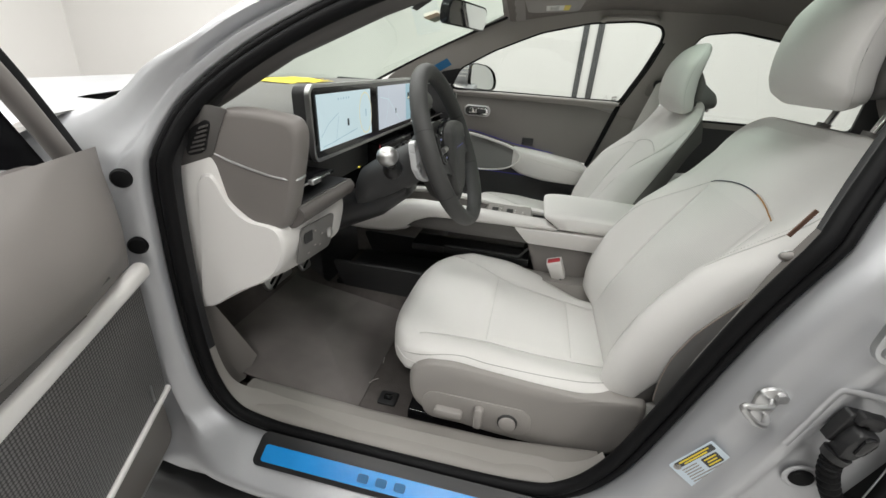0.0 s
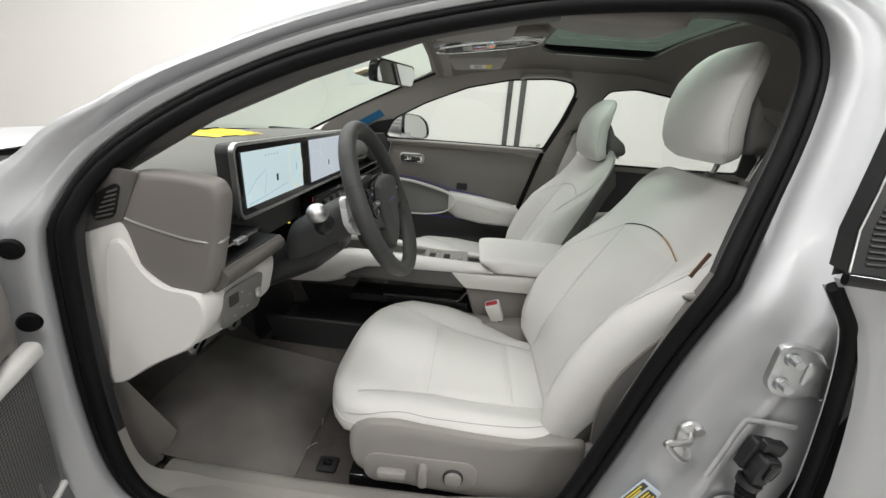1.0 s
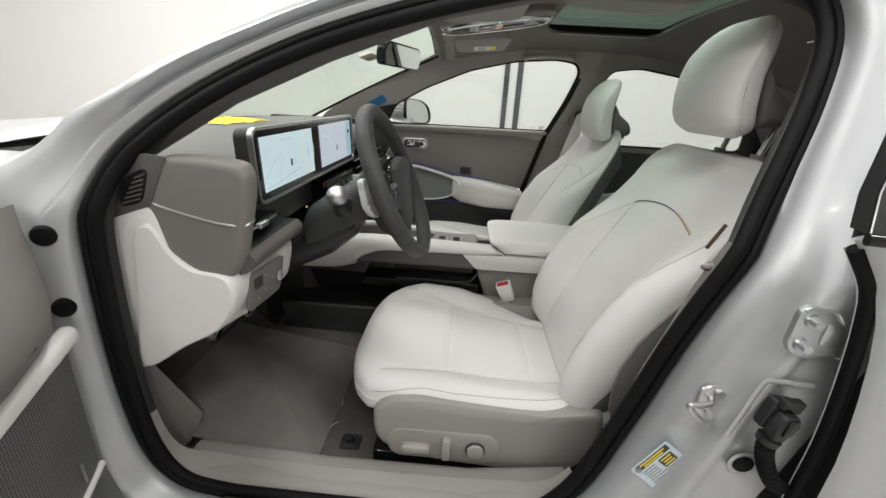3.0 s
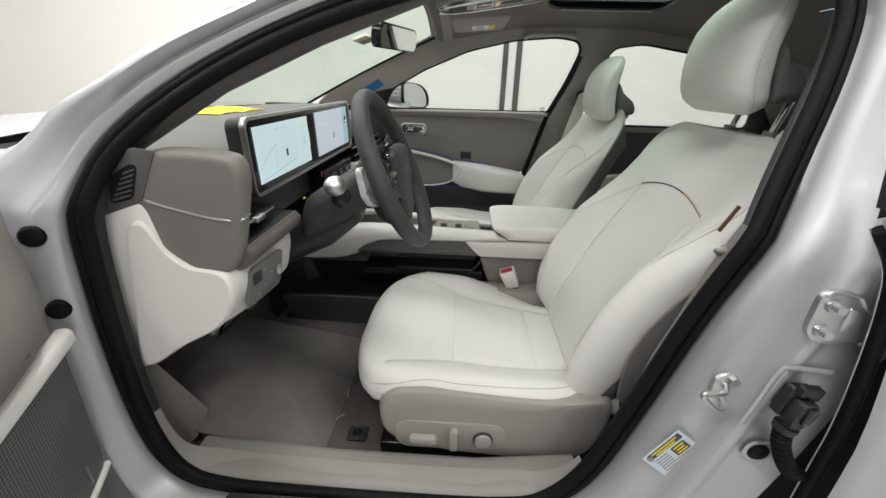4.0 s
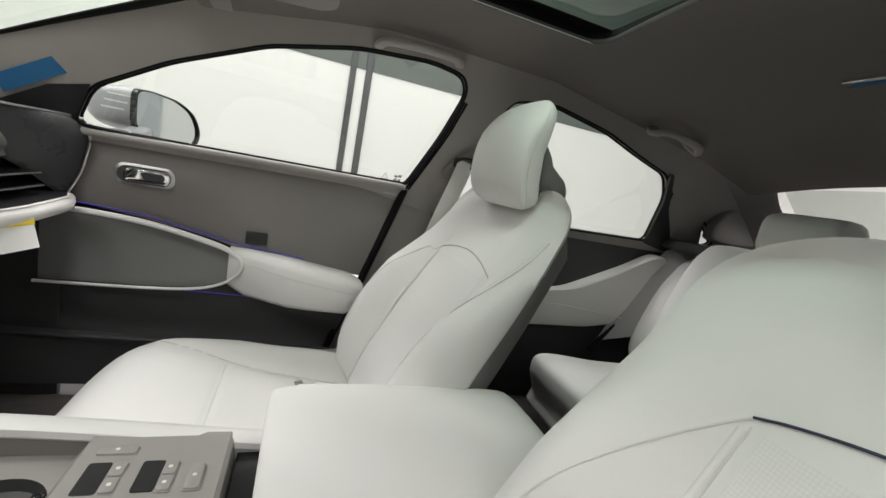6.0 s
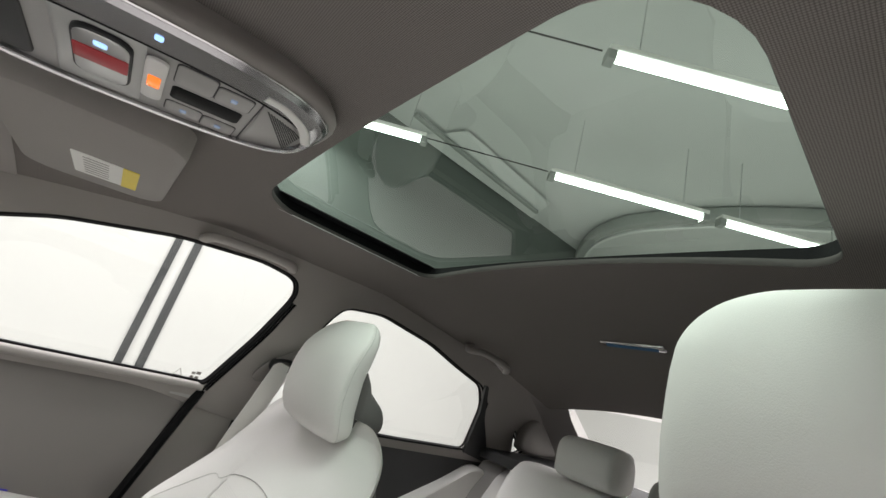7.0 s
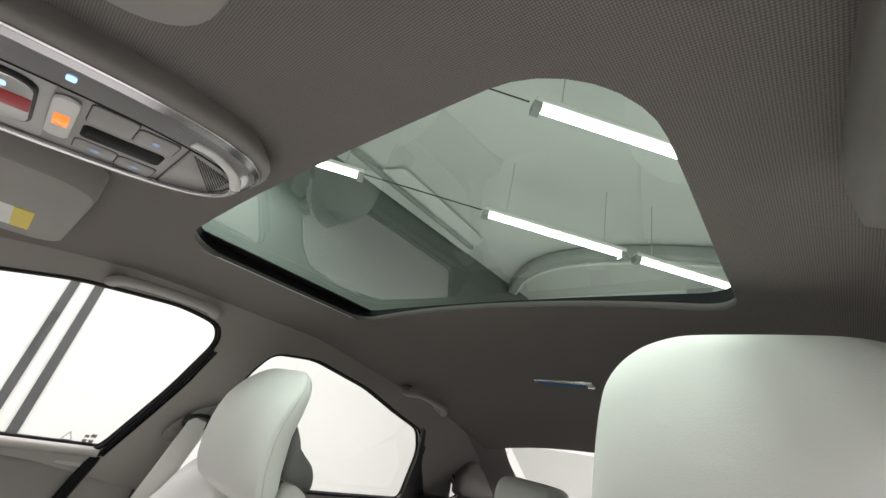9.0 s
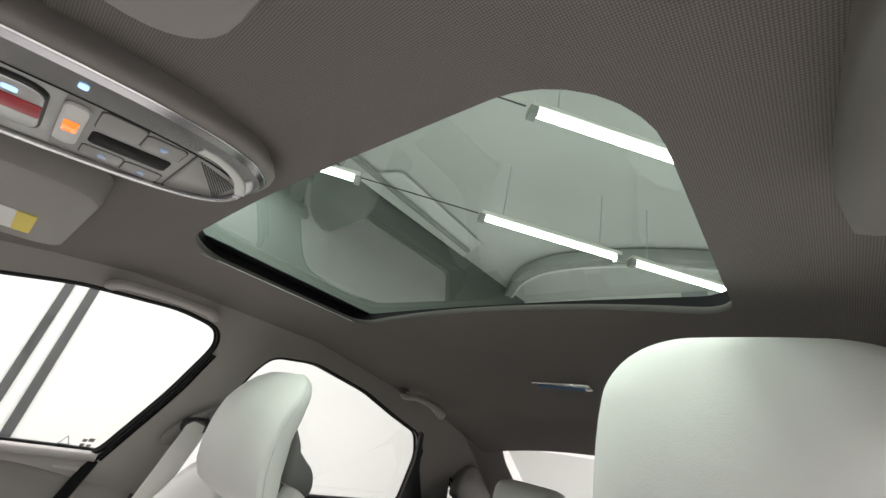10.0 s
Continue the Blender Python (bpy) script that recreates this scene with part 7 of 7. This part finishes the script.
note = part("paper_note", plate(rrect(0.16, 0.05, 0.004, 2), (Vector((-0.22, 0.30, 1.232)), YU, Vector((0.94, 0, 0.34)).normalized(), Vector((-0.34, 0, 0.94)).normalized()), 0.001), mat("buff_paper", (0.62, 0.50, 0.36), 0.8))
tagged(note, "buff paper strip stuck inside the windscreen", "paper")

# side mirror outside the passenger window
smir = thing("door_mirror", "silver door mirror with a dark rimmed glass outside the passenger window", "door mirror", at=(-0.125, 0.925, 1.035))
MU = Vector((0.60, 0.80, 0)).normalized()
MN = Vector((0.80, -0.60, 0)).normalized()


MOUT = [(-0.098, 0.058), (-0.06, 0.064), (0.02, 0.056), (0.072, 0.030), (0.096, -0.014), (0.094, -0.050), (0.070, -0.062), (0.0, -0.060), (-0.07, -0.050), (-0.096, -0.035)]
mring = corner_round(MOUT, 0.022, 3)


def mirror_loop(n, k, dx=0.0):
    return [MU * (p.x * k + dx) + ZU * (p.y * k) + MN * n for p in mring]


part("shell", loft([mirror_loop(-0.13, 0.25, -0.07), mirror_loop(-0.12, 0.55, -0.06), mirror_loop(-0.085, 0.85, -0.04), mirror_loop(-0.03, 0.99, -0.010), mirror_loop(0.0, 1.0), mirror_loop(0.012, 0.97)]), PAINT, smir, "silver shell", sharp=60)
part("rim", loft([mirror_loop(0.008, 1.0), mirror_loop(0.024, 0.98), mirror_loop(0.024, 0.93), mirror_loop(0.016, 0.91)], caps=False), GLOSS, smir, "black rim")
part("mirror_glass", loft([mirror_loop(0.014, 0.92), mirror_loop(0.0165, 0.92)]), MIRROR, smir, "mirror glass", sharp=20)
part("arm", sweep([(-0.03, -0.06, -0.045), (-0.03, -0.14, -0.06), (-0.03, -0.20, -0.06)], rrect(0.05, 0.03, 0.012, 3)), PAINT, smir)
for k in range(3):
    part("shell_slot", box((-0.105 + 0.006 * k, -0.10, 0.0 + 0.017 * k), (-0.06 + 0.006 * k, -0.093, 0.004 + 0.017 * k)), PAPER, smir)
tape = part("masking_tape", plate([(-0.066, -0.017), (0.062, -0.017), (0.056, 0.017), (-0.06, 0.017)], (Vector((-0.285, 0.662, 1.068)), Vector((0.82, -0.16, 0.46)).normalized(), Vector((-0.45, -0.40, 0.78)).normalized(), Vector((0.15, -0.88, -0.42)).normalized()), 0.002), BLUETAPE)
tagged(tape, "strip of blue masking tape on the pillar trim", "tape")
card = part("paper_label", plate([(-0.035, -0.03), (0.035, -0.03), (0.035, 0.03), (-0.035, 0.03)], (Vector((-0.196, 0.455, 0.790)), Vector((0.25, 0.95, 0.0)).normalized(), Vector((0.3, -0.2, -0.9)).normalized(), Vector((0.95, -0.25, 0.25)).normalized()), 0.001), PAPER)
tagged(card, "white and yellow paper label hanging from the glovebox", "label")
band = part("label_head", plate([(-0.036, -0.032), (0.036, -0.032), (0.036, -0.012), (-0.036, -0.012)], (Vector((-0.1955, 0.455, 0.790)), Vector((0.25, 0.95, 0.0)).normalized(), Vector((0.3, -0.2, -0.9)).normalized(), Vector((0.95, -0.25, 0.25)).normalized()), 0.0015), YLABEL, card, "yellow label heading")

BLUEPAPER = mat("pale_blue_label", (0.55, 0.63, 0.70), 0.4, 0, 0.05, 60)
# ---- fittings on the driver's door pillar ----
striker = thing("door_striker", "zinc plated door striker loop on the pillar", "door striker", at=(0.520, -0.806, 0.708))
part("base_plate", plate(rrect(0.038, 0.062, 0.018, 5), ((0.012, 0.004, 0), XU, ZU, -YU), 0.006, 0.002), SATIN, striker)
part("loop", sweep(spline([(0.012, 0, 0.012), (0.002, -0.016, 0.013), (-0.018, -0.026, 0.016), (-0.034, -0.028, 0.017), (-0.032, -0.029, 0.010), (-0.012, -0.026, -0.008), (0.004, -0.018, -0.015), (0.014, 0, -0.014)], 5), ring(0.0042, 8)), SATIN, striker, "bright wire loop")
for z in (0.022, -0.022):
    part("bolt", cyl((0.018, -0.002, z), (0.018, -0.008, z), 0.007, n=6), SATIN, striker, "bolt head")
hinge = thing("hinge_bracket", "zinc plated rear door hinge bracket bolted to the pillar", "hinge", at=(0.602, -0.846, 0.862))
leaf = corner_round([(-0.034, -0.020), (-0.031, 0.028), (-0.020, 0.034), (0.012, 0.030), (0.021, 0.018), (0.032, 0.008), (0.062, -0.002), (0.062, -0.056), (0.048, -0.047), (0.030, -0.033), (0.016, -0.035), (0.004, -0.041), (-0.025, -0.034)], 0.008)
ZINC = mat("zinc_plate", (0.50, 0.51, 0.52), 0.34, 0.85, 0.06, 30)
part("leaf", plate(leaf, ((0, 0.006, 0), XU, ZU, -YU), 0.008, 0.002), ZINC, hinge)
part("pressed_rim", sweep([(p.x * 0.955, -0.002, p.y * 0.95) for p in leaf[8:46]], ring(0.0026, 8), up=(0, 1, 0)), ZINC, hinge, "raised pressed edge")
part("pressed_field", plate(corner_round([(0.002, -0.022), (0.004, 0.014), (0.016, 0.010), (0.026, -0.010)], 0.012), ((0, -0.002, 0), XU, ZU, -YU), 0.0025, 0.002), ZINC, hinge)
part("pin_hole", cyl((0.048, -0.0015, -0.028), (0.048, -0.0030, -0.028), 0.0052, n=16), BLACK, hinge, "dark pin hole")
for x, z in ((-0.0155, 0.015), (-0.0180, -0.019)):
    part("washer", cyl((x, -0.002, z), (x, -0.006, z), 0.0092, 0.0080, n=20), ZINC, hinge)
    bolt = part("bolt", cyl((x, -0.005, z), (x - 0.002, -0.018, z + 0.001), 0.0058, 0.0055, n=6), ZINC, hinge, "hex bolt head")
label = thing("pillar_label", "white and yellow tyre label stuck to the silver pillar", "label", at=(0.4875, -0.8085, 0.585))
lu, lv = Vector((0.48, -0.06, 0.87)).normalized(), Vector((-0.80, 0.10, 0.55)).normalized()
ln = lu.cross(lv).normalized()
if ln.y > 0:
    ln = -ln
part("sheet", plate(rrect(0.078, 0.052, 0.003, 2), ((0, 0, 0), lu, lv, ln), 0.0012), BLUEPAPER, label)
part("heading", plate(rrect(0.066, 0.010, 0.001, 1), (lv * 0.0185 + lu * 0.002 + ln * 0.0012, lu, lv, ln), 0.0006), INK, label, "black heading band")
for k in range(2):
    part("heading_print", plate(rrect(0.052 - 0.012 * k, 0.0024, 0.0005, 1), (lv * (0.0206 - 0.0044 * k) + lu * 0.002 + ln * 0.0018, lu, lv, ln), 0.0004), YLABEL, label, "yellow heading print")
part("dark_box", plate(rrect(0.026, 0.017, 0.001, 1), (lv * 0.001 + lu * 0.018 + ln * 0.0012, lu, lv, ln), 0.0006), INK, label)
for k in range(3):
    part("box_print", plate(rrect(0.020 - 0.004 * (k % 2), 0.0022, 0.0005, 1), (lv * (0.0062 - 0.005 * k) + lu * 0.018 + ln * 0.0018, lu, lv, ln), 0.0004), YLABEL, label)
for k in range(7):
    part("print_bar", plate(rrect(0.026 if k < 4 else 0.056, 0.0016, 0.0005, 1), (lv * (0.008 - 0.0048 * k) + lu * (-0.016 if k < 4 else -0.002) + ln * 0.0012, lu, lv, ln), 0.0006), TAUPE_SEAT, label)
part("round_mark", cyl(lu * -0.030 + lv * 0.017 + ln * 0.0010, lu * -0.030 + lv * 0.017 + ln * 0.0018, 0.0055, n=16), TAUPE_SEAT, label)
for i, (x, z) in enumerate(((-0.466, 0.888), (-0.468, 0.768))):
    cap = thing("body_plug", "round black rubber plug in the silver door frame", "plug", "body plugs", at=(x, -0.776, z))
    ax = Vector((0.55, -0.83, 0.0)).normalized()
    au = Vector((0.83, 0.55, 0.0)).normalized()
    part("cap", loft([[au * (r * math.cos(a)) + ZU * (r * math.sin(a)) + ax * d for a in np.linspace(0, 2 * math.pi, 25)[:-1]] for r, d in ((0.016, -0.02), (0.016, 0.004), (0.013, 0.008), (0.005, 0.009))]), RUBBER, cap)
plug = thing("body_plug", "oval black rubber plug low on the silver pillar", "plug", "body plugs", at=(0.582, -0.838, 0.633))
part("cap", loft([[(r * 1.1 * math.cos(a), y, r * math.sin(a)) for a in np.linspace(0, 2 * math.pi, 25)[:-1]] for r, y in ((0.0135, 0.02), (0.0135, -0.003), (0.0115, -0.005), (0.004, -0.0055))]), RUBBER, plug)
part("dimple", sweep([(0.0175 * math.cos(a), -0.0005, 0.0160 * math.sin(a)) for a in np.linspace(0, 2 * math.pi, 25)[:-1]], ring(0.0040, 8, 0.0016), up=(0, 1, 0), closed=True), PAINT, plug, "pressed ring round the plug", sharp=80)
loom = thing("wiring_connector", "black wiring plug with a ribbed rubber gaiter on the pillar", "wiring connector", at=(0.590, -0.846, 0.735))
cu, cv = Vector((0.97, 0, -0.14)).normalized() * 0.76, Vector((0.22, 0, 0.96)).normalized()
part("base", plate(corner_round([(-0.020, -0.024), (-0.020, 0.022), (0.018, 0.024), (0.021, -0.020)], 0.005), (Vector((0, 0.006, 0)), cu, cv, -YU), 0.014, 0.003), BLACK, loom)
part("plug_lock", plate(corner_round([(-0.014, 0.014), (-0.013, 0.028), (0.021, 0.030), (0.020, 0.013), (0.006, 0.010), (0.001, 0.016)], 0.003), (Vector((0, -0.004, 0)), cu, cv, -YU), 0.012, 0.002), BLACK, loom, "upper locking tab")
part("plug_body", plate(corner_round([(-0.008, 0.010), (0.017, 0.012), (0.020, -0.006), (0.013, -0.030), (-0.009, -0.032), (-0.013, -0.010)], 0.005), (Vector((0, -0.006, 0)), cu, cv, -YU), 0.020, 0.005), BLACK, loom)
part("lever", plate(corner_round([(-0.004, 0.006), (0.008, 0.012), (0.014, 0.004), (0.010, -0.016), (-0.002, -0.018)], 0.004), (Vector((0, -0.026, 0)), cu, cv, -YU), 0.004, 0.0015), GLOSS, loom, "glossy lever")
part("collar", cyl(Vector((0.0, -0.014, 0)) + cv * -0.031, Vector((0.0, -0.014, 0)) + cv * -0.040, 0.0145, 0.0135, n=24), BLACK, loom, "collar over the gaiter")
g = spline([Vector((0.0, -0.014, 0)) + cv * -0.038, (-0.006, -0.016, -0.060), (0.006, -0.018, -0.088), (0.026, -0.014, -0.112), (0.056, 0.0, -0.128)], 14)
loops = []
for i, p in enumerate(g):
    d = (g[min(i + 1, len(g) - 1)] - g[max(i - 1, 0)]).normalized()
    s = d.cross(YU).normalized()
    v = s.cross(d)
    r = 0.0095 + 0.0022 * (0, 1, 1, 0)[i % 4]
    loops.append([p + s * (r * math.cos(a)) + v * (r * math.sin(a)) for a in np.linspace(0, 2 * math.pi, 17)[:-1]])
part("gaiter", loft(loops), RUBBER, loom, "ribbed rubber gaiter", sharp=50)
part("pressed_outline", sweep(spline([(0.046 * 0.9, 0.006, 0.040), (-0.012, 0.006, 0.044), (-0.024, 0.006, 0.036), (-0.036, 0.006, -0.014), (-0.046, 0.006, -0.052)], 5), ring(0.0045, 8, 0.0014), up=(0, 1, 0)), PAINT, loom, "pressed edge of the panel round the plug", sharp=80)

# scuff plate under its blue film
scuff = thing("scuff_plate", "black sill plate still covered with bright blue film", "sill plate", at=(0.10, -0.808, 0.345))
su, sn = XU, Vector((0, -0.52, 0.85)).normalized()
sv = sn.cross(su).normalized()
part("plate_base", plate(rrect(0.80, 0.064, 0.014, 5), (-sn * 0.004 + XU * 0.022 + sv * 0.016, su, sv, sn), 0.007, 0.002), BLACK, scuff)
part("film", plate(rrect(0.765, 0.032, 0.006, 4), (sn * 0.0035 + sv * 0.009 + XU * 0.022, su, sv, sn), 0.0012), BLUEFILM, scuff, "bright blue protective film")
for o in (-0.146, -0.109, -0.072):
    part("raised_mark", plate(rrect(0.022, 0.015, 0.004, 3), (su * o + sv * 0.008 + sn * 0.0045, su, sv, sn), 0.0012), BLUETAPE, scuff)

# ---- rear door outside, behind the pillar ----
odoor = thing("rear_side_door", "silver rear door standing shut behind the open doorway", "car door")


def odoor_pt(x, v):
    z = 0.25 + v * 0.738
    edge = interp([0.25, 0.50, 0.637, 0.708, 0.782, 0.864, 0.925, 0.955, 0.988], [0.625, 0.645, 0.650, 0.653, 0.648, 0.640, 0.626, 0.610, 0.580], z)
    xx = edge + (x - 0.0)
    bulge = -0.872 - 0.035 * math.sin(math.pi * min(1, max(0, (z - 0.1) / 1.0)))
    return (xx, bulge + 0.02 * math.exp(-x / 0.012), z)


part("door_skin", loft([[odoor_pt(x, v) for v in np.linspace(0, 1, 16)] for x in (0.0, 0.004, 0.012, 0.03, 0.08, 0.2, 0.5, 0.9)], closed=False, caps=False), PAINT, odoor, "silver door skin", sharp=70)
es = [(odoor_pt(0, v)[0] - 0.003, -0.862, odoor_pt(0, v)[2]) for v in np.linspace(0, 0.985, 16)]
part("edge_seal", sweep(spline(es, 3), ring(0.0085, 14), up=(0, 1, 0)), RUBBER, odoor, "black rubber edge seal", sharp=80)
part("seal_lip", sweep(spline([(x - 0.009, y + 0.004, z) for x, y, z in es[4:]], 3), ring(0.0010, 6), up=(0, 1, 0)), SATIN, odoor, "bright lip inside the seal", sharp=80)
part("belt_moulding", sweep([(0.566, -0.892, 0.996), (0.60, -0.900, 0.996), (1.0, -0.903, 0.996), (1.5, -0.90, 0.99)], rrect(0.012, 0.013, 0.004, 2)), GLOSS, odoor, "gloss black belt moulding")
RIBBED = mat("satin_black_cover", (0.014, 0.014, 0.015), 0.42, 0, 0.08, 20, spec=0.3)


def cover_edge(z):
    """Front edge of the black cover over the rear door's window post."""
    return Vector((interp([0.995, 1.04, 1.075, 1.15, 1.25, 1.32], [0.577, 0.595, 0.618, 0.662, 0.722, 0.76], z), -(0.883 - (z - 0.995) * 0.60), z))


bm = bmesh.new()
loft([[cover_edge(z) + Vector(o) for o in ((0.004, 0.03, 0), (0.0, 0.004, 0), (0.008, 0, 0), (0.40, -0.004, 0), (0.72, -0.004, 0))] for z in np.linspace(0.998, 1.32, 10)], closed=False, caps=False, bm=bm)
part("window_applique", bm, RIBBED, odoor, "black pillar cover and dark window")
for k in range(26):
    e = cover_edge(1.008 + 0.0056 * k)
    part("ribbed_line", sweep([e + Vector((0.012, -0.0012, 0)), e + Vector((0.15, -0.003, 0))], rrect(0.003, 0.0026, 0.001, 1)), DARK, odoor)
bm = bmesh.new()
inner = [(0.590, -0.850, 0.985), (0.612, -0.820, 1.036), (0.645, -0.795, 1.09), (0.690, -0.770, 1.17), (0.76, -0.735, 1.28)]
loft([[Vector(a), Vector(a).lerp(cover_edge(z), 0.5) + Vector((-0.005, -0.002, 0)), cover_edge(z)] for a, z in zip(inner, (0.999, 1.04, 1.085, 1.16, 1.27))], closed=False, caps=False, bm=bm)
part("post_trim", bm, RUBBER, odoor, "black upright trim beside the pillar", sharp=80)
part("bright_line", sweep([cover_edge(z) + Vector((-0.001, -0.001, 0)) for z in np.linspace(1.0, 1.27, 8)], ring(0.0010, 6)), SATIN, odoor, "thin bright edge of the cover")

# ---- the open driver's door ----
ddoor = thing("driver_door", "open driver's door with taupe trim, pale stripe and speaker grille", "car door")
HO = Vector((-0.463, -0.797, 0.0))
DU = Vector((0.354, -0.935, 0)).normalized()     # along the door, away from its hinge
DN = Vector((0.935, 0.354, 0)).normalized()      # out of its trimmed face


def dp(u, z, n=0.0):
    return HO + DU * u + ZU * z + DN * n


def dface(pts, n, thick, m, name, lab="", bev=0.004):
    return part(name, plate(pts, (HO + DN * n, DU, ZU, DN), thick, bev), m, ddoor, lab)


dface(corner_round([(0.0, 0.30), (1.05, 0.30), (1.08, 0.60), (1.02, 0.945), (0.15, 0.945), (0.04, 0.90), (0.0, 0.80), (0.0, 0.5)], 0.03), -0.085, 0.06, PAINT, "door_shell", "silver door shell")
dface(corner_round([(0.012, 0.34), (1.0, 0.34), (1.03, 0.60), (1.0, 0.94), (0.10, 0.94), (0.035, 0.895), (0.012, 0.85), (0.022, 0.73)], 0.03), -0.026, 0.02, TAUPE, "door_card", "taupe door card")
dface(corner_round([(0.005, 0.475), (0.60, 0.40), (0.60, 0.675), (0.0, 0.722)], 0.015), -0.006, 0.008, GRILLE, "speaker_grille", "dark perforated speaker grille", 0.003)
part("pale_stripe", sweep([dp(u, interp([0, 0.6, 1.0], [0.728, 0.682, 0.66], u), 0.006) for u in (-0.004, 0.02, 0.2, 0.4, 0.6, 0.9)], rrect(0.026, 0.030, 0.010, 4)), TRIM, ddoor, "pale stripe over the grille")
part("lower_stripe", sweep([dp(u, interp([0, 0.6], [0.468, 0.392], u), 0.002) for u in (0.002, 0.2, 0.4, 0.62)], rrect(0.010, 0.012, 0.004, 3)), TRIM, ddoor, "thin pale line under the grille")
part("armrest_roll", loft([[dp(u, z, n) for z, n in ((0.745, 0.0), (0.77, 0.05 * k), (0.82, 0.075 * k), (0.87, 0.06 * k), (0.91, 0.03 * k), (0.945, 0.0))] for u, k in ((0.014, 0.0), (0.02, 0.12), (0.04, 0.28), (0.07, 0.5), (0.12, 0.75), (0.2, 0.95), (0.4, 1.0), (0.9, 1.0))], closed=False, caps=False), TAUPE, ddoor, "taupe padded upper door trim", sharp=60)
for k in range(9):
    z = 0.748 + 0.0075 * k
    part("ribbed_line", sweep([dp(u, z - 0.045 * u / 0.6, 0.010 + 0.0055 * k) for u in (0.15, 0.3, 0.7)], ring(0.0018, 5)), UNDER, ddoor)
dface(corner_round([(0.045, 0.915), (0.9, 0.93), (0.74, 1.28), (0.52, 1.315), (0.30, 1.26), (0.18, 1.15), (0.099, 1.01)], 0.006), -0.05, 0.004, DARKPANE, "window_glass", "dark side window glass", 0)
fr = [dp(-0.012, 0.905, -0.04), dp(0.035, 0.99, -0.042), dp(0.077, 1.06, -0.045), dp(0.16, 1.18, -0.055), dp(0.26, 1.275, -0.07), dp(0.50, 1.335, -0.085), dp(0.72, 1.29, -0.085), dp(0.86, 1.1, -0.06), dp(0.92, 0.95, -0.04)]
part("window_seal", sweep(spline(fr, 6), rrect(0.012, 0.03, 0.005, 3)), RUBBER, ddoor, "black rubber window seal")
fr2 = [p + DU * (0.022 if k < 5 else 0.0) - ZU * (0.004 if k < 4 else 0.02) + DN * 0.004 for k, p in enumerate(fr)]
part("window_frame", sweep(spline(fr2, 6), rrect(0.026, 0.024, 0.008, 3)), TAUPE, ddoor, "taupe inner window frame")
part("badge_bar", plate(rrect(0.006, 0.038, 0.002, 2), (dp(0.055, 0.50, 0.0025), DU, ZU, DN), 0.002), SATIN, ddoor)
part("check_bolt", cyl(dp(-0.012, 0.60, -0.03), dp(-0.035, 0.60, -0.03), 0.010), BLACK, ddoor)
